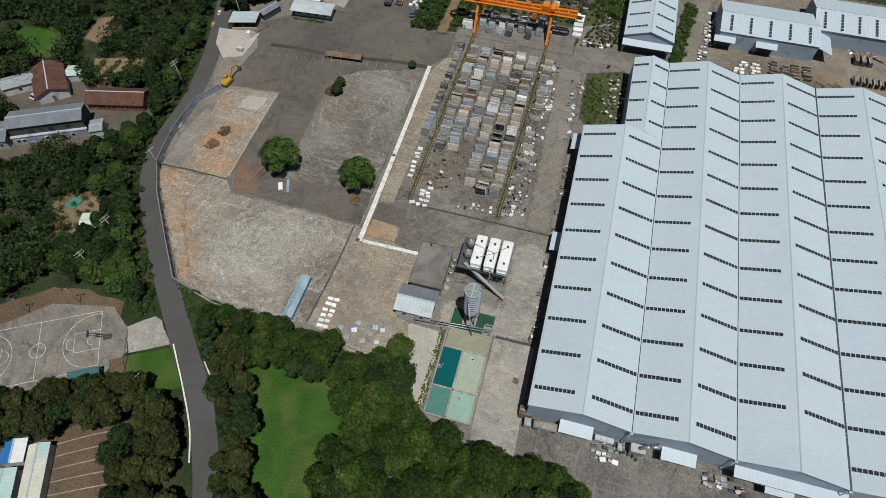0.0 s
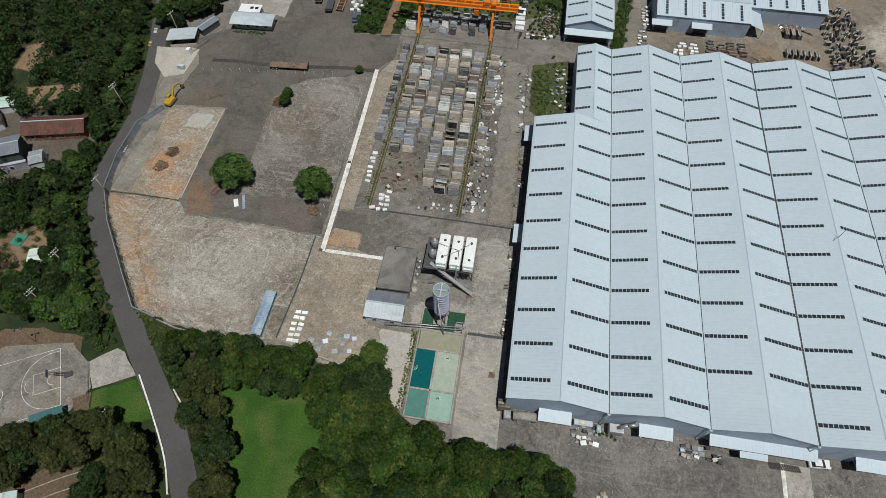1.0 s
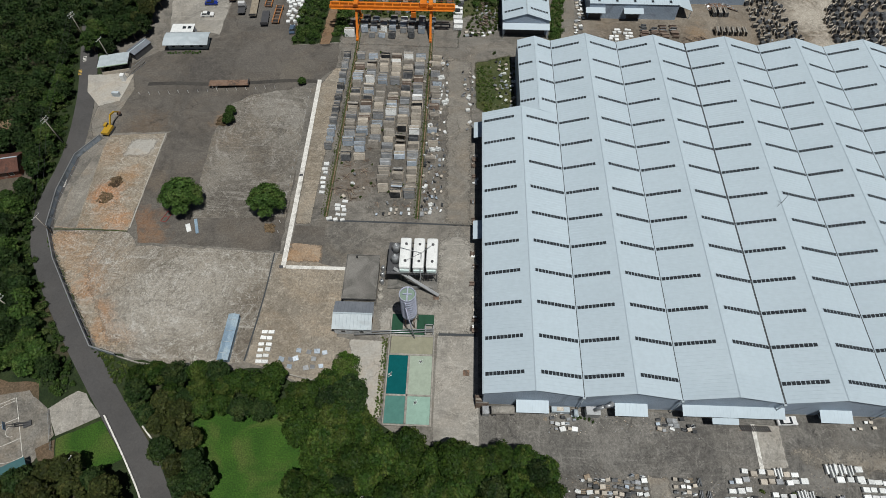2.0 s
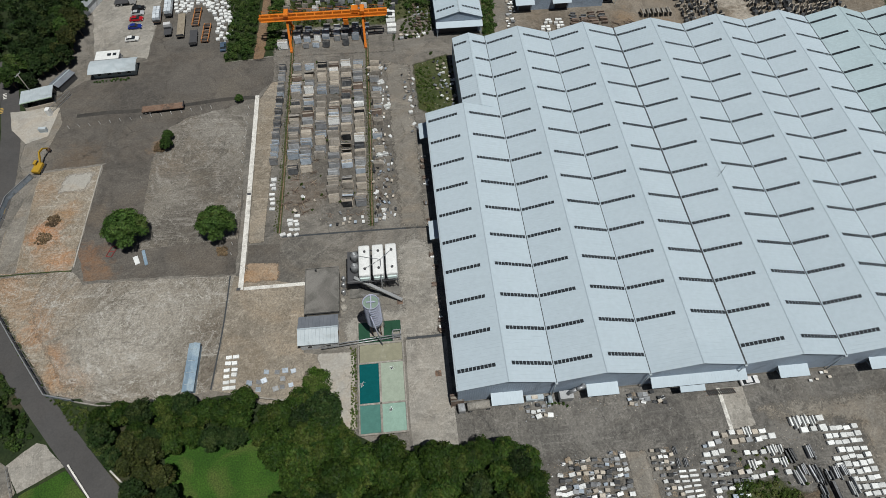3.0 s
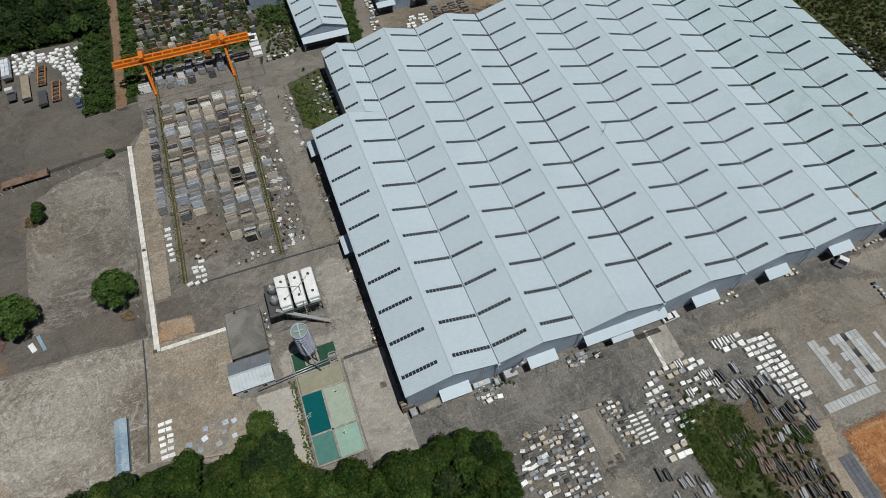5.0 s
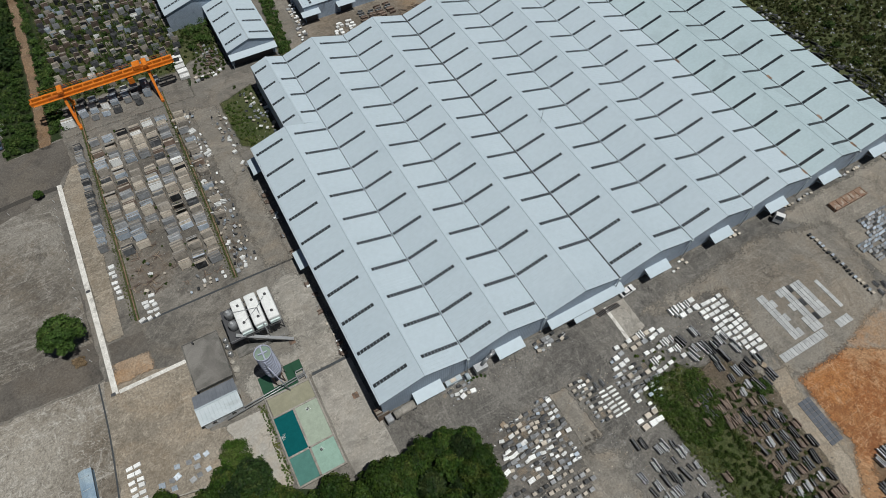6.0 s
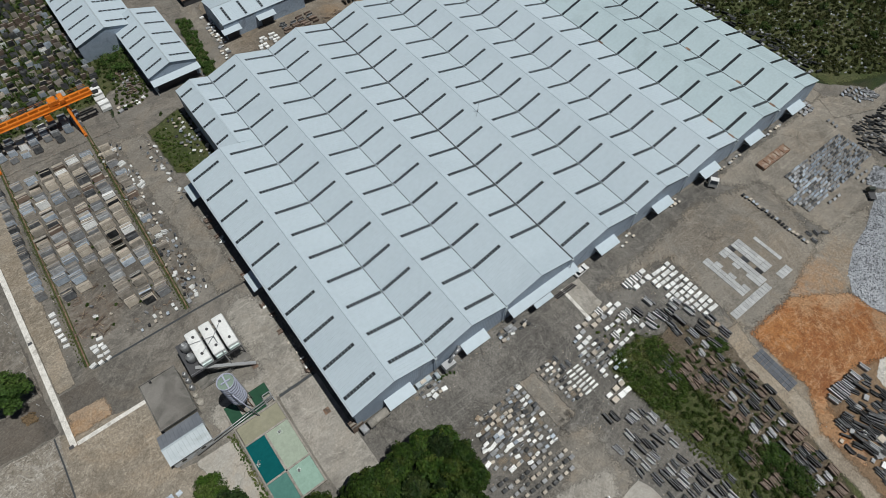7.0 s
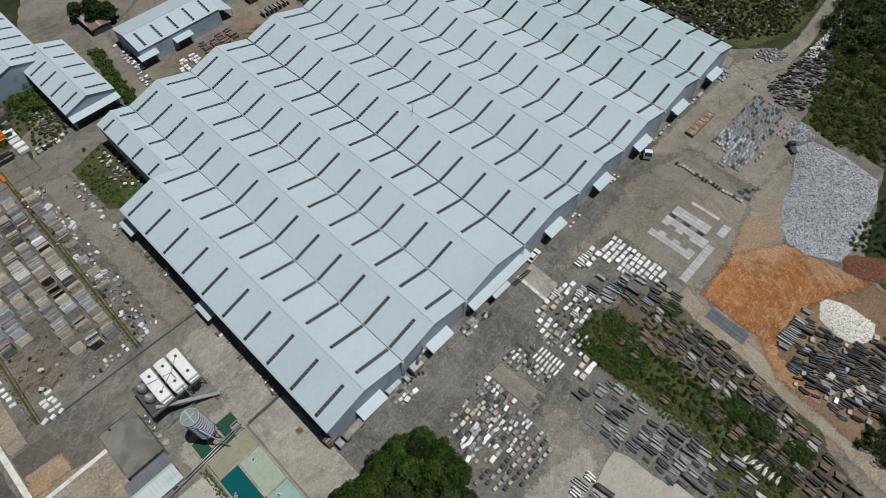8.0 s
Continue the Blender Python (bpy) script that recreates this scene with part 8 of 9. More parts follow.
for px in (-3.1, 0, 3.1):
    for py, h in ((-1.1, 2.16), (1.1, 2.5)):
        part("post", Acc().beam((px, py, 0), (px, py, h), 0.1, 0.1), M["steel"], shelter)
part("bench", Acc().box((-2.8, 0.5, 0.4), (2.8, 0.9, 0.48)).box((-2.6, 0.6, 0), (-2.5, 0.8, 0.4)).box((2.5, 0.6, 0), (2.6, 0.8, 0.4)), M["wood"], shelter)
zone("house_yard", [(-181, 54), (-172, 67), (-164, 72), (-150, 67), (-127, 68), (-125, 58), (-133, 47), (-150, 36.6), (-162, 30), (-171, 36)], -0.01, "house_ground", "bare swept yard between the houses", 0.8, fade=3)
zone("garden", [(-167.8, 95.9), (-162, 99.6), (-157.3, 92.8), (-159.2, 88.4), (-157.2, 83.8), (-166.7, 85)], 0.0, "columnearth", "tilled brown garden soil", 0.8, fade=3)
zone("garden", [(-157.7, 77.5), (-141.6, 81.9), (-137.6, 73.5), (-152.6, 68.3)], 0.0, "columnearth", "tilled orange-brown garden soil", 0.8, fade=2)
for x, y in ((-153.4, 73.6), (-149.2, 75.0), (-145.2, 76.4)):
    thicket("vegetable_row", "leafy green vegetable row in tilled soil", [(x - 0.7, y - 4.4), (x + 0.7, y - 4.4), (x + 0.9, y + 3.6), (x - 0.5, y + 3.6)], 0.8, 0.55, "leaf", 60, 0.15, int(300 + x), (), 0.8)
zone("garden", [(-136, 20), (-131.4, 31.2), (-122.7, 26), (-118, 17), (-123, 8.8), (-133.8, 16.9)], 0.0, "columnearth", "brown garden soil among trees", 0.9, fade=3)
zone("meadow", [(-196, 82), (-178, 88), (-169, 77), (-178, 71)], 0.0, "lawn", "bright green meadow", 0.9)
zone("nursery", [(-97, -30), (-84, -22), (-74.5, -31), (-80, -45), (-108, -50), (-112, -40)], 0.0, "brown", "bare brown nursery ground with pale rows", 0.6)
for i in range(5):
    ribbon("nursery_row", [(-96 + 1.2 * i, -33 - 2.3 * i), (-88 + 1.6 * i, -28.2 - 2.3 * i), (-82 + 1.9 * i, -25.6 - 2.2 * i)], 0.22, 0.06, "concrete", "pale edging along a nursery bed", "edging", 0.15)
tarp = tagged(part("tarpaulin", Acc().prism([(-131, 22.6), (-128.2, 22.4), (-127.6, 25.6), (-130.6, 26)], 0.0, 0.35), plain("green_tarp", (0.04, 0.24, 0.17), 0.5)), "green tarpaulin stretched over a garden bed", "tarpaulin")
gable("lean_to", "garden shelter with pale green sheet roof", -120.2, 19.4, 20, 4.2, 4.6, 2.2, 0.3, surface("faded_green_sheet", (0.50, 0.58, 0.50), (0.56, 0.64, 0.56), scale=0.5), M["wood"], None, 0.2, 0, "shelter")

# ---- the ball court ----
zone("court_surround", [(-128, -17), (-116.5, -4.4), (-101.4, -1.0), (-98.6, -3), (-100, 1.2), (-110, 2.0), (-119, 0.6), (-134, -11)], 0.005, "brown", "bare brown earth beside the court", 0.4)
zone("court", [(-128.5, -15), (-116.5, -3.6), (-101.4, -0.4), (-100.2, -1.6), (-95.4, -4.4), (-92.2, -10.0), (-94.4, -15.6), (-97.8, -17.6), (-114, -27), (-124.5, -32)], 0.04, "court", "grey concrete ball court with painted lines", 0.1)
zone("court_apron", [(-95.6, -4.2), (-90.6, 0), (-88.4, -0.8), (-83.4, -5.6), (-91.8, -10.2)], 0.045, "concrete", "pale concrete apron between court and road", 0.15)
zone("grass_plot", [(-91.4, -10.8), (-83, -6.4), (-75.6, -14.4), (-82, -18), (-89, -16.6)], 0.03, "lawn", "neat green lawn beside the road", 0.2)
zone("court_end", [(-95, -13), (-91.6, -11), (-90.2, -14.6), (-92.4, -16.4)], 0.05, "brown", "bare earth strip beside the court", 0.2)
court = tagged(new("court_lines"), "white painted ball court lines", "marking", kind="structure")
court.matrix_basis = pose(-100.15, -8.7, 0, 0, 0, 208.2)


def stroke(pts, w=0.09, z=0.052):
    acc, lap = Acc(), 0.0 if len(pts) > 6 else 1.0
    for (x0, y0), (x1, y1) in zip(pts, pts[1:]):
        d = Vector((x1 - x0, y1 - y0)).normalized() * (w / 2)
        e = d * lap
        acc.add([(x0 + d.y - e.x, y0 - d.x - e.y, z), (x1 + d.y + e.x, y1 - d.x + e.y, z), (x1 - d.y + e.x, y1 + d.x + e.y, z), (x0 - d.y - e.x, y0 + d.x - e.y, z)], [(0, 1, 2, 3)])
    part("line", acc, M["line"], court)


arc = lambda cx, r, a0, a1, n=28: [(cx + r * math.cos(radians(a0 + (a1 - a0) * i / n)), r * math.sin(radians(a0 + (a1 - a0) * i / n))) for i in range(n + 1)]
stroke([(0, -7.45), (28, -7.45), (28, 7.45), (0, 7.45), (0, -7.45)])
stroke([(14, -7.45), (14, 7.45)], z=0.058)
stroke(arc(14, 1.8, 0, 360), z=0.064)
for flip in (False, True):
    f = (lambda p: [(28 - x, y) for x, y in p]) if flip else (lambda p: p)
    stroke(f([(0, -2.45), (5.8, -2.45), (5.8, 2.45), (0, 2.45)]), z=0.058)
    stroke(f(arc(5.8, 1.8, -90, 90)), z=0.064)
    stroke(f([(0, -6.75)] + arc(1.58, 6.75, -90, 90) + [(0, 6.75)]), z=0.058)
    stroke(f(arc(1.58, 1.25, -90, 90, 14)), z=0.064)
hoop = thing("basketball_hoop", "wheeled basketball hoop with glass backboard", "hoop", pose(-100.15, -8.7, 0.04, 0, 0, 208.2))
part("base", Acc().box((-2.6, -0.6, 0.05), (-0.9, 0.6, 0.4)), M["darksteel"], hoop)
part("arm", Acc().beam((-1.8, 0.25, 0.4), (0.9, 0.25, 3.0), 0.12, 0.14).beam((-1.8, -0.25, 0.4), (0.9, -0.25, 3.0), 0.12, 0.14).beam((-2.2, 0, 0.4), (-1.0, 0, 2.6), 0.1, 0.1).beam((-1.0, 0, 2.6), (1.0, 0, 3.3), 0.1, 0.1), M["darksteel"], hoop)
part("backboard", Acc().box((1.1, -0.9, 2.9), (1.16, 0.9, 3.95)), plain("blue_glass_board", (0.16, 0.25, 0.36), 0.2), hoop)
part("ring", Acc().beam((1.16, -0.23, 3.05), (1.62, -0.23, 3.05), 0.03, 0.03).beam((1.62, -0.23, 3.05), (1.62, 0.23, 3.05), 0.03, 0.03).beam((1.62, 0.23, 3.05), (1.16, 0.23, 3.05), 0.03, 0.03), M["crane"], hoop)
lamp = thing("flood_light", "tall court floodlight pole with twin lamps", "floodlight", group="court floodlights")
part("pole", Acc().rod((0, 0, 0), (0, 0, 7.2), 0.09, 0.06), M["steel"], lamp)
part("crossbar", Acc().beam((-0.8, 0, 7.2), (0.8, 0, 7.2), 0.08, 0.08), M["steel"], lamp)
for x in (-0.7, 0.7):
    part("lamp_head", Acc().box((x - 0.22, -0.3, 7.1), (x + 0.22, 0.16, 7.4), 0, None, 0.8), M["darksteel"], lamp)
lamps = Stamp(lamp)
for x, y in ((-110.1, -1.6), (-120.6, -7.2), (-100.6, -21.2), (-117.0, -28.6)):
    lamps.put(x, y, 28)
fence = thing("court_fence", "low grey metal railing at the court's end", "fence")
part("rail", Acc().beam((-95.2, -4.6, 1.0), (-91.2, -13.2, 1.0), 0.06, 0.06).beam((-95.2, -4.6, 0.5), (-91.2, -13.2, 0.5), 0.06, 0.06), M["steel"], fence)
for i in range(9):
    x, y = -95.2 + 0.5 * i, -4.6 - 1.075 * i
    part("post", Acc().beam((x, y, 0), (x, y, 1.05), 0.07, 0.07), M["steel"], fence)

# rusty open shed beside the rear lane, and the old stone heap by the rear shed
gable("open_shed", "low open shed with rusty corrugated roof", 35.8, 171.0, 90, 17, 6.6, 2.4, 0.3, surface("rusty_corrugated_sheet", (0.14, 0.085, 0.06), (0.24, 0.17, 0.13), (0.34, 0.32, 0.29), scale=0.5, patch=0.5, amount=0.4, stretch=(0.25, 1.0, 1.0)), M["darksteel"], None, 0.3, 0, "shed", 0, False)
gable("lean_to", "low roof of grey corrugated sheet among trees", -20.4, -21.6, 24, 8.2, 4.6, 3.4, 0.3, surface("old_grey_sheet", (0.20, 0.20, 0.20), (0.27, 0.27, 0.265), (0.14, 0.135, 0.13), scale=0.4, patch=0.4), M["darksteel"], None, 0.3, 0, "shed", 0, False)

# aerators: a small float and its splash of white foam
foam = plain("white_foam", (0.72, 0.78, 0.76), 0.8)
for x, y in ((-20.8, 6.0), (-14.0, 9.3), (-14.7, -0.3)):
    aer = thing("aerator", "small pond aerator with a splash of white foam", "aerator", pose(x, y, 0.4), "pond aerators")
    part("float", Acc().lathe([(0.28, 0.0), (0.3, 0.12), (0.12, 0.22)], 10), M["darksteel"], aer)
    acc, r_foam = Acc(), random.Random(int(x * 10))
    for i in range(60):
        a, d = r_foam.uniform(0, TAU), 0.75 * r_foam.uniform(0.1, 1.0) ** 2
        k = r_foam.uniform(0.02, 0.07)
        acc.chamfer((-k, -k * 0.7, 0.0), (k, k * 0.7, 0.05 + 0.25 * max(0.0, 0.7 - d)), 0.02, 0, pose(math.cos(a) * d, math.sin(a) * d, 0.005, 0, 0, r_foam.uniform(0, 90)))
    tagged(part("foam", acc, foam, aer), "white foam on the water", kind="stuff")


# ---- gantry crane and its rails ----
crane = thing("gantry_crane", "bright orange gantry crane on rails over stone slabs", "crane")
part("girder", Acc().box((-50.2, 127.0, 8.3), (-9.0, 127.6, 9.4)).box((-50.2, 128.7, 8.3), (-9.0, 129.3, 9.4)), M["crane"], crane)
for i in range(15):
    x = -49.8 + 2.9 * i
    part("cross_tie", Acc().box((x - 0.15, 127.7, 8.9), (x + 0.15, 128.7, 9.3)), M["crane"], crane)
for y in (126.4, 130.0):
    part("walkway", Acc().box((-49.5, y - 0.35, 8.7), (-9.5, y + 0.35, 8.78)).beam((-49.5, y, 10.2), (-9.5, y, 10.2), 0.05, 0.05).beam((-49.5, y, 9.7), (-9.5, y, 9.7), 0.04, 0.04), M["crane"], crane)
for x in (-41.4, -17.0):
    for y in (122.4, 134.0):
        part("leg", Acc().beam((x, y, 0.7), (x, 128.2 + (y - 128.2) * 0.16, 8.5), 0.7, 0.6), M["crane"], crane)
        part("bogie", Acc().chamfer((x - 0.4, y - 1.0, 0.1), (x + 0.4, y + 1.0, 0.75), 0.08), M["crane"], crane)
    part("leg_head", Acc().chamfer((x - 0.7, 126.5, 9.6), (x + 0.7, 129.9, 10.7), 0.1), M["crane"], crane)
    part("sill_beam", Acc().beam((x, 123, 1.6), (x, 133.4, 1.6), 0.3, 0.4), M["crane"], crane)
part("trolley", Acc().chamfer((-20.5, 126.9, 9.62), (-18.3, 129.5, 10.9), 0.1), M["crane"], crane)
part("cab", Acc().chamfer((-23.4, 126.0, 6.2), (-21.8, 127.6, 8.2), 0.08), M["crane"], crane)
for x in (-41.7, -17.2):
    ribbon("crane_rail", [(x, 49.5), (x + 0.5, 85), (x + 0.7, 136)], 0.3, 0.12, "rust", "rusty crane rail set in a weedy strip", "rail", 0.2)
    ribbon("crane_rail_bed", [(x - 0.1, 49.5), (x + 0.4, 85), (x + 0.6, 136)], 1.1, 0.05, "weedy", "earthy strip along the crane rail", "rail bed", 0.2)


# ---- vehicles ----
def wheel(x, y, r, w, parent):
    wh = part("wheel", Acc().rod((x, y - w / 2, r), (x, y + w / 2, r), r, r, 14), M["rubber"], parent)
    part("rim", Acc().rod((x, y - w / 2 - 0.02, r), (x, y + w / 2 + 0.02, r), r * 0.55, r * 0.55, 10), M["steel"], wh)


def car(colour, label, x, y, rz, k=1.0):
    ob = thing("car", label, "car", pose(x, y, 0.05, 0, 0, rz))
    paint = plain("car_paint", colour, 0.3)
    side = [(-2.2, 0.35), (-2.2, 0.75), (-2.05, 0.92), (-1.0, 0.98), (1.0, 0.95), (2.0, 0.78), (2.2, 0.6), (2.2, 0.35)]
    n = len(side)
    vs = [(px, yy * (0.86 if pz > 0.9 else 0.92), pz) for yy in (-1, 1) for px, pz in side]
    part("body", Acc().add(vs, [tuple(range(n)), tuple(range(2 * n - 1, n - 1, -1))] + [(i, n + i, n + (i + 1) % n, (i + 1) % n) for i in range(n)]), paint, ob)
    cab = [(-1.75, 0.95), (-1.2, 1.42), (0.2, 1.45), (1.05, 0.95)]
    vs = [(px, yy * (0.8 if pz < 1 else 0.66), pz) for yy in (-1, 1) for px, pz in cab]
    for f in ((0, 1, 2, 3), (7, 6, 5, 4), (0, 4, 5, 1), (2, 6, 7, 3)):
        part("window", Acc().add([vs[i] for i in f], [(0, 1, 2, 3)]), M["glass"], ob)
    part("roof", Acc().chamfer((-1.25, -0.66, 1.42), (0.25, 0.66, 1.5), 0.05), paint, ob)
    for sx in (-1.35, 1.35):
        for sy in (-0.82, 0.82):
            wheel(sx, sy, 0.32, 0.2, ob)
    for sy in (-0.65, 0.65):
        part("headlight", Acc().box((2.1, sy - 0.2, 0.6), (2.22, sy + 0.2, 0.74)), M["white"], ob)
    return ob


car((0.012, 0.012, 0.014), "black car parked on pale concrete", -95.6, 149.8, 3)
car((0.45, 0.46, 0.48), "silver car parked on pale concrete", -95.4, 146.9, 3)
car((0.42, 0.012, 0.02), "bright red car parked on pale concrete", -95.2, 143.7, 3)
car((0.012, 0.03, 0.22), "dark blue car parked on pale concrete", -94.9, 139.5, 3)
car((0.75, 0.75, 0.74), "white car parked on pale concrete", -94.7, 133.0, 3)
car((0.08, 0.12, 0.18), "blue-grey car parked beside shrubs", -64.0, 126.2, 95)
car((0.55, 0.56, 0.58), "silver car parked beside the old house", -164.6, 57.4, 80)
car((0.7, 0.7, 0.7), "white car parked at the loading bay", 66.2, -1.6, 4)


wrapped = surface("pale_blue_wrap", (0.50, 0.55, 0.60), (0.60, 0.64, 0.68), scale=0.8, each=0.12, rough=0.4)


def lorry(label, x, y, rz, cab_colour, bed, load=None, bed_len=5.0, cab=True):
    ob = thing("lorry" if cab else "trailer", label, "lorry" if cab else "trailer", pose(x, y, 0.04, 0, 0, rz))
    l = bed_len
    part("chassis", Acc().beam((-l, 0.45, 0.85), (1.4 if cab else 0, 0.45, 0.85), 0.16, 0.28).beam((-l, -0.45, 0.85), (1.4 if cab else 0, -0.45, 0.85), 0.16, 0.28), M["darksteel"], ob)
    part("bed", Acc().chamfer((-l, -1.22, 1.0), (0, 1.22, 1.22), 0.03), bed, ob)
    part("headboard", Acc().box((-0.12, -1.22, 1.22), (0, 1.22, 1.9)), M["darksteel"], ob)
    for lo, hi in load or ():
        part("load", Acc().chamfer(lo, hi, 0.07), wrapped, ob)
    if cab:
        c = part("cab", Acc().add([(px, yy, pz) for yy in (-1.15, 1.15) for px, pz in ((0.2, 0.6), (0.2, 2.7), (1.5, 2.75), (2.0, 1.7), (2.1, 0.6))], [(0, 1, 2, 3, 4), (9, 8, 7, 6, 5), (0, 5, 6, 1), (1, 6, 7, 2), (2, 7, 8, 3), (3, 8, 9, 4), (4, 9, 5, 0)]), plain("cab_paint", cab_colour, 0.4), ob)
        part("windscreen", Acc().add([(1.54, -1.0, 2.66), (1.54, 1.0, 2.66), (2.03, 1.0, 1.75), (2.03, -1.0, 1.75)], [(0, 3, 2, 1)]), M["glass"], c)
        for sy in (-1.0, 1.0):
            wheel(1.2, sy, 0.48, 0.3, ob)
    for px in (-l + 1.0, -l + 2.2):
        for sy in (-1.0, 1.0):
            wheel(px, sy, 0.48, 0.3, ob)
    return ob


lorry("small dark flatbed lorry in the car park", -99.2, 153.4, 3, (0.6, 0.6, 0.6), M["darksteel"])
lorry("tractor unit with white cab", -83.2, 136.4, 95, (0.6, 0.6, 0.6), M["darksteel"], None, 3.0)
lorry("flatbed trailer with bare timber deck", -78.6, 132.0, 275, (0.2, 0.2, 0.2), surface("deck_timber", (0.24, 0.20, 0.15), (0.30, 0.26, 0.20), scale=1.0), None, 12.4, False)
lorry("flatbed trailer with rusty deck standing on the apron", -72.8, 99.2, 4, (0.2, 0.2, 0.2), M["rust"], None, 12.4, False)
lorry("short dark steel trailer parked in the yard", -73.8, 127.6, 275, (0.2, 0.2, 0.2), M["darksteel"], None, 7.4, False)
load = [((-2.6 - 2.2 * i, -1.15 + 1.2 * j, 1.22), (-0.6 - 2.2 * i, -0.05 + 1.2 * j, 2.7)) for i in range(4) for j in range(2)]
lorry("trailer stacked with wrapped pale blue bundles", -84.2, 143.6, 275, (0.2, 0.2, 0.2), M["darksteel"], load, 11.6, False)
load = [((-2.6 - 2.2 * i, -1.15 + 1.2 * j, 1.22), (-0.6 - 2.2 * i, -0.05 + 1.2 * j, 2.6)) for i in range(3) for j in range(2)]
lorry("trailer stacked with wrapped pale blue bundles", -87.6, 140.4, 275, (0.2, 0.2, 0.2), M["rust"], load, 7.6, False)
lorry("white lorry reversing to a loading bay", 116.0, -3.4, 215, (0.7, 0.7, 0.7), M["darksteel"], None, 3.4)
lorry("dark tipper lorry by the rubble heap", 147.4, -32.6, 50, (0.04, 0.05, 0.04), M["darksteel"], None, 3.4).scale = (0.72, 0.72, 0.72)
rusty = surface("rusty_plate", (0.19, 0.105, 0.07), (0.26, 0.18, 0.13), (0.33, 0.28, 0.23), scale=0.8, patch=0.5, amount=0.5)
bin_ = thing("open_container", "open rusty steel container standing in the yard", "container")
part("floor", Acc().box((131.2, -9.6, 0), (143.6, -7.1, 0.9)), rusty, bin_)
part("side", Acc().box((131.2, -9.7, 0), (143.6, -9.6, 1.15)), rusty, bin_)
part("side", Acc().box((131.2, -7.1, 0), (143.6, -7.0, 1.15)), rusty, bin_)
for i in range(6):
    part("rib", Acc().box((131.2 + 2.4 * i, -9.6, 0.9), (131.4 + 2.4 * i, -7.1, 1.0)), M["rust"], bin_)
for x, y, n in ((-74.6, 138.2, 5), (-70.4, 129.2, 5)):
    fr = thing("chassis_frame", "orange steel chassis frame lying in the yard", "frame")
    part("rail", Acc().beam((x - 1.1, y, 0.7), (x - 1.1, y + 9.4, 0.7), 0.25, 0.5).beam((x + 1.1, y, 0.7), (x + 1.1, y + 9.4, 0.7), 0.25, 0.5), surface("dull_orange_paint", (0.38, 0.15, 0.05), (0.44, 0.2, 0.08), scale=0.8), fr)
    for i in range(n + 1):
        part("cross_member", Acc().box((x - 1.0, y + 9.2 * i / n, 0.5), (x + 1.0, y + 9.2 * i / n + 0.25, 0.9)), M["rust"], fr)
    for dy in (0.8, 8.2):
        part("wheel", Acc().rod((x - 1.35, y + dy, 0.48), (x + 1.35, y + dy, 0.48), 0.48, 0.48, 12), M["rubber"], fr)
sack = thing("white_sack", "bulging white bulk sack on a pallet", "sack", group="white bulk sacks")
part("pallet", Acc().box((-0.6, -0.5, 0), (0.6, 0.5, 0.14)), M["wood"], sack)
part("bag", Acc().chamfer((-0.6, -0.55, 0.14), (0.6, 0.55, 1.0), 0.1), M["white"], sack)
sacks = Stamp(sack)
r_obj = random.Random(17)
# sacks in the last outline stand in for a white wrapped stack
for poly in ([(-70.4, 155), (-64, 154), (-61.8, 130), (-66.4, 129), (-67, 140), (-72, 148)], [(-76, 154), (-71, 154), (-71, 149), (-76, 150)], [(-83.2, 156.6), (-77, 156), (-77, 146), (-82.4, 146)]):
    for x, y in spread(poly, 1.5, r_obj, 1200):
        sacks.put(x, y, r_obj.uniform(-25, 25)).scale = (1.05, r_obj.uniform(0.8, 1.1), r_obj.uniform(0.7, 1.2))

# excavator
dig = thing("excavator", "yellow crawler excavator with arm stretched out", "excavator", pose(-110.2, 78.4, 0.0, 0, 0, 82) @ Matrix.Diagonal((0.86, 0.8, 0.8, 1)))
for sy in (-1.1, 1.1):
    tr = part("track", Acc().add([(px, sy + yy, pz) for yy in (-0.3, 0.3) for px, pz in ((-1.9, 0.35), (-1.6, 0.05), (1.6, 0.05), (1.9, 0.35), (1.7, 0.8), (-1.7, 0.8))], [(0, 1, 2, 3, 4, 5), (11, 10, 9, 8, 7, 6)] + [(i, 6 + i, 6 + (i + 1) % 6, (i + 1) % 6) for i in range(6)]), M["darksteel"], dig)
part("house", Acc().chamfer((-2.2, -1.3, 0.95), (1.2, 1.3, 2.0), 0.15), M["yellow"], dig)
part("counterweight", Acc().chamfer((-2.8, -1.3, 1.0), (-2.1, 1.3, 2.1), 0.2), M["yellow"], dig)
cab = part("cab", Acc().chamfer((-0.3, 0.35, 2.0), (1.3, 1.3, 3.0), 0.12), M["yellow"], dig)
part("window", Acc().box((-0.1, 0.32, 2.2), (1.33, 1.33, 2.75)), M["glass"], cab)
part("boom", Acc().beam((1.0, -0.2, 1.6), (3.6, -0.2, 4.4), 0.45, 0.6).beam((3.5, -0.2, 4.4), (5.6, -0.2, 3.8), 0.45, 0.55), M["yellow"], dig)
part("arm", Acc().beam((5.5, -0.2, 4.0), (7.4, -0.2, 2.0), 0.35, 0.45), M["yellow"], dig)
part("bucket", Acc().add([(px, -0.2 + yy, pz) for yy in (-0.55, 0.55) for px, pz in ((7.2, 2.2), (7.9, 1.7), (7.6, 0.9), (6.8, 0.9), (6.8, 1.4))], [(0, 1, 2, 3, 4), (9, 8, 7, 6, 5)] + [(i, 5 + i, 5 + (i + 1) % 5, (i + 1) % 5) for i in range(5)]), M["rust"], dig)

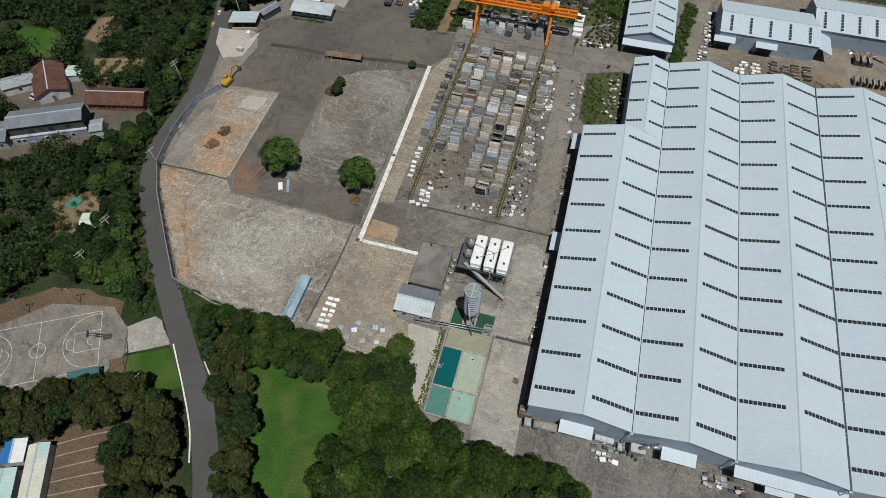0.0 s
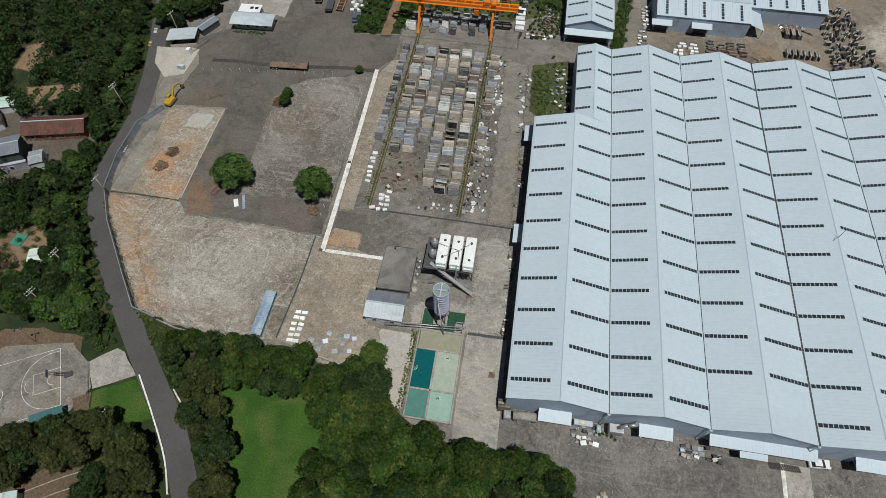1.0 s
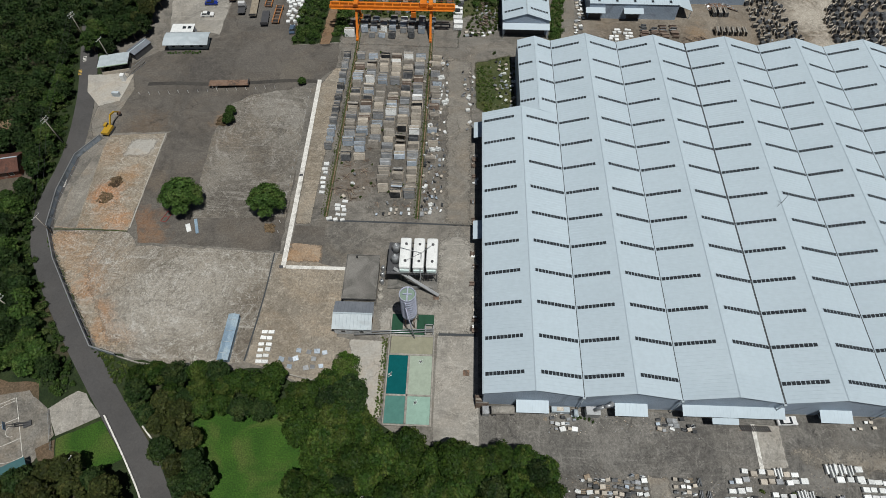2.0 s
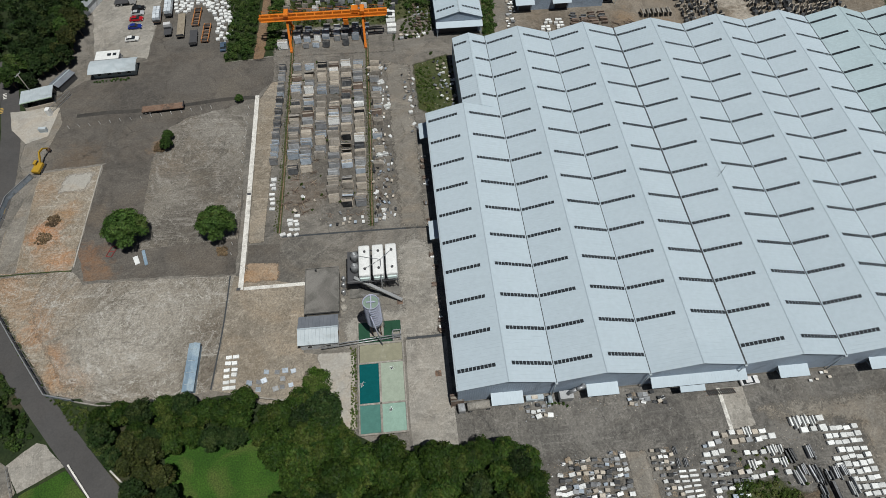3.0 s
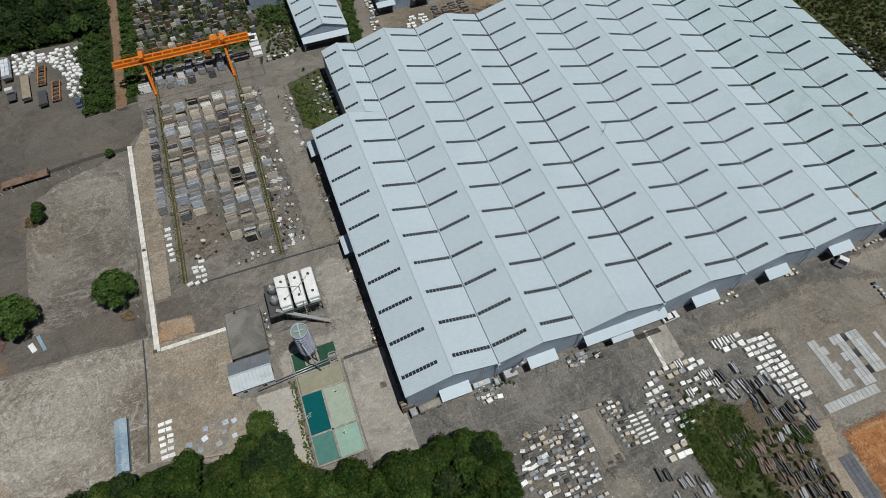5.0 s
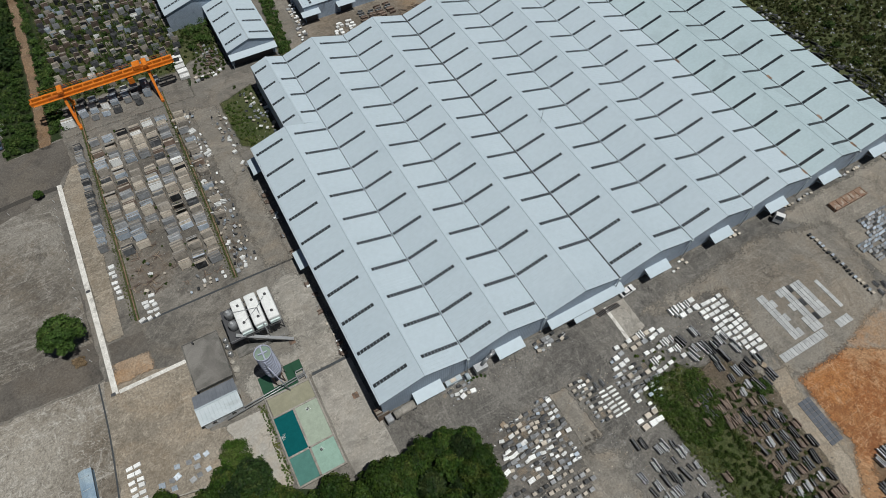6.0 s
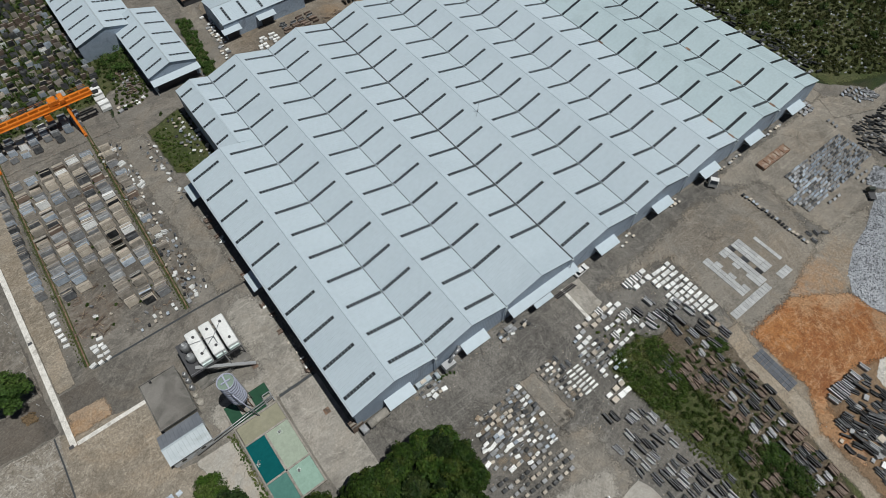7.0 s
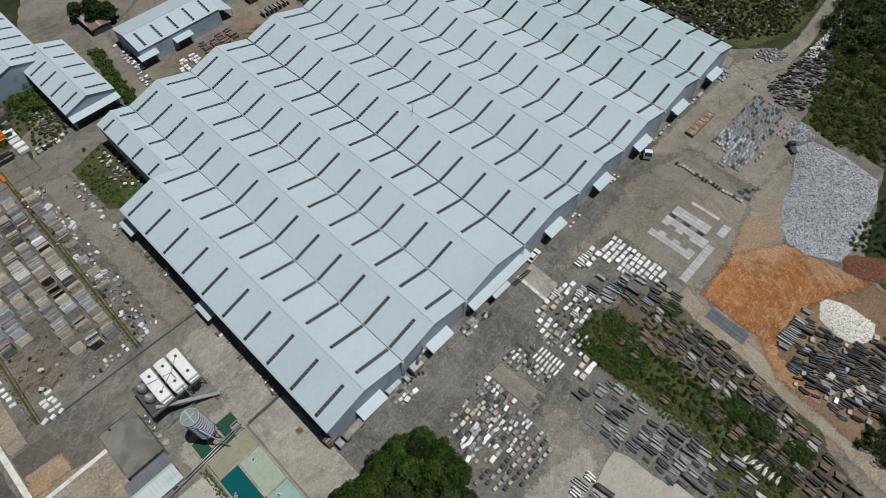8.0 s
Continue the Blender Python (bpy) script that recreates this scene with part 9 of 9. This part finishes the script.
# long blue cabin on the lot
hut = thing("long_cabin", "long low blue-grey corrugated metal cabin", "cabin", pose(-59.2, 13.4, 0.03, 0, 0, -1) @ Matrix.Diagonal((0.84, 1, 1, 1)))
blue = surface("faded_blue_sheet", (0.19, 0.27, 0.35), (0.25, 0.335, 0.42), (0.31, 0.39, 0.45), scale=0.5, patch=0.3)
part("body", Acc().box((-1.35, -5.6, 0), (1.35, 5.6, 1.7)), blue, hut)
for sgn in (-1, 1):
    part("roof", Acc().add([(sgn * 1.55, -5.8, 1.68), (0, -5.8, 2.15), (0, 5.8, 2.15), (sgn * 1.55, 5.8, 1.68), (sgn * 1.55, -5.8, 1.6), (0, -5.8, 2.05), (0, 5.8, 2.05), (sgn * 1.55, 5.8, 1.6)], [(0, 1, 2, 3), (7, 6, 5, 4), (0, 4, 5, 1), (2, 6, 7, 3), (3, 7, 4, 0), (1, 5, 6, 2)]), blue, hut)
for y in (-4.2, -1.4, 1.4, 4.2):
    part("roof_seam", Acc().box((-0.9, y - 0.06, 1.9), (0.9, y + 0.06, 2.18)), M["trim"], hut)
frame_ = thing("welded_ladder", "red welded steel ladder lying under the tree", "ladder")
part("bar", Acc().beam((-85.6, 46.5, 0.15), (-84.6, 49.6, 0.15), 0.12, 0.12).beam((-84.2, 46.2, 0.15), (-83.2, 49.3, 0.15), 0.12, 0.12).beam((-85.6, 46.5, 0.15), (-84.2, 46.2, 0.15), 0.12, 0.12).beam((-84.6, 49.6, 0.15), (-83.2, 49.3, 0.15), 0.12, 0.12).beam((-85.1, 48, 0.15), (-83.7, 47.8, 0.15), 0.12, 0.12), plain("dull_red_paint", (0.25, 0.03, 0.03), 0.6), frame_)
tagged(part("white_board", Acc().chamfer((-0.6, -1.3, 0.03), (0.6, 1.3, 0.2), 0.03, 0, pose(-77.6, 44.6, 0, 0, 0, 25)), M["white"]), "white board lying on the asphalt", "board")
tagged(part("metal_sheet", Acc().chamfer((-0.4, -2.4, 0.03), (0.4, 2.4, 0.25), 0.03, 0, pose(-75.6, 45.2, 0, 0, 0, 20)), blue), "long blue-grey metal sheet lying on the asphalt", "sheet")
thicket("dry_brush", "heap of dry brown brush", [(-79, 82), (-76.6, 81.4), (-76.6, 84.6), (-79, 84.8)], 0.45, 0.5, "brush", 90, 0.12, 92)
thicket("dry_brush", "heap of dry brown brush", [(-57.2, 44.2), (-55, 44), (-54.8, 46), (-57, 46.2)], 0.45, 0.45, "brush", 90, 0.12, 93)
thicket("dry_brush", "heap of dry brown brush on orange earth", [(-103.6, 58), (-101.2, 57.4), (-100, 59.6), (-101.4, 61.2), (-103.2, 60.6)], 0.5, 0.35, "brush", 90, 0.12, 94)

thicket("dry_brush", "low heap of dry brown brush on orange earth", [(-105, 52.4), (-102.6, 51.8), (-101, 53.4), (-101.6, 55.2), (-104.4, 55.4)], 0.5, 0.32, "brush", 90, 0.12, 100)

# sheet fence along the lot
FENCE = [(-111.4, 75.2), (-115.9, 67.6), (-116.2, 54.9), (-114.4, 43.4), (-108.6, 33.2), (-98.4, 19.7), (-90.8, 10.0), (-84.4, 8.2)]
fn = thing("sheet_fence", "blue-grey metal sheet fence on posts along the road", "fence")
fence_mat = surface("blue_grey_fence", (0.24, 0.28, 0.33), (0.31, 0.35, 0.40), (0.18, 0.20, 0.22), scale=0.5, patch=0.4)
for (x0, y0), (x1, y1) in zip(FENCE, FENCE[1:]):
    k = max(1, round(math.hypot(x1 - x0, y1 - y0) / 3.0))
    for i in range(k):
        a, b = (x0 + (x1 - x0) * i / k, y0 + (y1 - y0) * i / k), (x0 + (x1 - x0) * (i + 1) / k, y0 + (y1 - y0) * (i + 1) / k)
        part("panel", Acc().beam((*a, 0.95), (*b, 0.95), 0.06, 1.7), fence_mat, fn)
        part("rail", Acc().beam((*a, 1.84), (*b, 1.84), 0.22, 0.08), M["steel"], fn)
        part("post", Acc().beam((*a, 0), (*a, 1.95), 0.12, 0.12), M["steel"], fn)
        part("brace", Acc().beam((*a, 1.6), (a[0] + 1.0, a[1] - 0.2, 0.03), 0.07, 0.07), M["steel"], fn)
low = thing("low_wall", "low grey concrete wall along the lot's lower edge", "wall")
for (x0, y0), (x1, y1) in (((-84.4, 8.2), (-79, 6.8)), ((-79, 6.8), (-63, 5.2)), ((-48.6, 6.2), (-38, 4.0)), ((-38, 4.0), (-29, 4.2))):
    part("wall_section", Acc().beam((x0, y0, 0.3), (x1, y1, 0.3), 0.25, 0.7), M["concrete"], low)
post = thing("marker_post", "thin white marker post beside the lane", "post", group="thin marker posts")
part("post", Acc().box((-0.05, -0.05, 0), (0.05, 0.05, 1.1)), M["white"], post)
part("foot", Acc().box((-0.12, -0.12, 0), (0.12, 0.12, 0.08)), M["concrete"], post)
posts = Stamp(post)
for i in range(18):
    posts.put(-53.6 + 0.02 * i, 44 + 3.1 * i)
for i in range(15):
    posts.put(-106 + 2.95 * i, 93.6 + 0.32 * i)


def pole(x, y, rz, h, arms, label):
    ob = thing("power_pole", label, "power pole", pose(x, y, 0, 0, 0, rz), "power poles")
    part("pole", Acc().rod((0, 0, 0), (0, 0, h), 0.17, 0.11, 10), M["concrete"], ob)
    for i in range(arms):
        z = h - 0.4 - 0.9 * i
        arm = part("cross_arm", Acc().beam((-1.2, 0, z), (1.2, 0, z), 0.1, 0.12), M["steel"], ob)
        for px in (-1.1, -0.4, 0.4, 1.1):
            part("insulator", Acc().lathe([(0.08, z + 0.06), (0.1, z + 0.16), (0.05, z + 0.32)], 8, 0, (px, 0)), M["white"], arm)
    return ob


WIRES = [(-131.5, 118, 11), (-121.6, 72.4, 11), (-112.9, 41.6, 8), (-110.6, 17.6, 10), (-111.6, 7.4, 9), (-82.4, -16.6, 8)]
for x, y, h in WIRES:
    pole(x, y, 70, h, 2 if h > 8 else 1, "grey concrete power pole with cross arms and insulators")
pole(-120, 108.5, 70, 9, 1, "thin grey pole beside the gate house")
wire = Acc()
for (x0, y0, h0), (x1, y1, h1) in zip(WIRES[:2], WIRES[1:3]):
    for o in (-0.8, 0.8):
        prev = None
        for i in range(9):
            t = i / 8
            p = Vector((x0 + (x1 - x0) * t + o, y0 + (y1 - y0) * t, h0 + (h1 - h0) * t - 0.3 - 3.2 * t * (1 - t)))
            if prev:
                wire.rod(prev, p, 0.02, 0.02, 4, 0, False)
            prev = p
tagged(part("power_lines", wire, M["darksteel"]), "thin dark power lines between the poles", "wires", kind="stuff")

# at the hall's front corner: tanker, dust collector
tank = thing("tank_trailer", "dusty grey tank trailer parked at the hall corner", "trailer", pose(4.6, -1.6, 0.04, 0, 0, 3))
part("barrel", Acc().rod((-2.6, 0, 1.6), (2.9, 0, 1.6), 0.95, 0.95, 18), M["concrete"], tank)
part("frame", Acc().beam((-3.0, 0, 0.65), (3.2, 0, 0.65), 0.9, 0.25), M["darksteel"], tank)
for px in (-2.0, 2.0):
    for sy in (-0.7, 0.7):
        wheel(px, sy, 0.45, 0.28, tank)
part("cab", Acc().chamfer((-4.6, -0.9, 0.5), (-3.1, 0.9, 2.1), 0.15), M["greystone"], tank)
dust = thing("dust_collector", "grey dust collector with bent steel ducts", "dust collector")
part("hopper", Acc().box((22.4, -2.4, 1.2), (25.4, -0.6, 3.0)).box((22.6, -2.2, 0.2), (25.2, -0.8, 1.2), 0, None, 0.7), M["steel"], dust)
for x in (22.6, 25.2):
    for y in (-2.2, -0.8):
        part("leg", Acc().beam((x, y, 0), (x, y, 1.3), 0.15, 0.15), M["steel"], dust)
part("duct", Acc().rod((24.2, -1.4, 3.0), (25.8, -1.2, 5.0), 0.4, 0.4, 14).rod((25.8, -1.2, 5.0), (27.4, -0.9, 5.4), 0.4, 0.4, 14).rod((27.4, -0.9, 5.4), (27.6, 0, 4.6), 0.4, 0.4, 14), M["steel"], dust)
part("fan", Acc().rod((20.0, -1.5, 0.9), (20.8, -1.5, 0.9), 0.8, 0.8, 16).box((19.6, -2.2, 0), (21.2, -0.8, 0.3)), M["trim"], dust)
box_ = thing("machine_cabinet", "grey machine housing beside the wall", "machine")
part("housing", Acc().chamfer((15.2, -1.5, 0), (19.2, -0.3, 1.3), 0.08), M["trim"], box_)
part("lid", Acc().chamfer((16.4, -1.3, 1.3), (17.8, -0.5, 1.5), 0.05), M["beige"], box_)
thicket("weeds", "weeds at the hall's wall", [(20, -2.6), (24.5, -3.2), (24.5, -2.6), (20, -2.0)], 0.7, 0.3, "leaf", 40, 0.12, 95)
rail = thing("steel_racks", "dark steel rails stacked before the canopy", "steel")
for i in range(14):
    part("rail", Acc().beam((55.9 + 0.46 * i, -2.7, 0.25), (56.4 + 0.46 * i, -4.0, 0.25), 0.14, 0.3), M["darksteel"], rail)
for y in (-2.9, -3.8):
    part("bearer", Acc().beam((55.6, y, 0.06), (62.6, y, 0.06), 0.1, 0.1), M["rust"], rail)
strip = thing("blue_trough", "pale blue metal trough at the trees' edge", "trough")
part("trough", Acc().chamfer((-0.5, -2.8, 0), (0.5, 2.8, 0.6), 0.05, 0, pose(14.4, -23.8, 0, 0, 0, -18)), blue, strip)
pin = thing("pallet_stack", "weathered timber pallets beside the stone tables", "pallet")
for k in range(3):
    part("pallet", Acc().box((-0.6, -0.5, 0.15 * k), (0.6, 0.5, 0.15 * k + 0.12), 0, pose(0.02 * k, 0, 0, 0, 0, 4 * k)), M["wood"], pin)
pins = Stamp(pin)
for x, y, a in ((21.8, -14.6, 12), (23.4, -16.0, 20), (22.0, -17.4, -10), (80.4, -30.6, 4), (81.6, -32.2, 15)):
    pins.put(x, y, a)
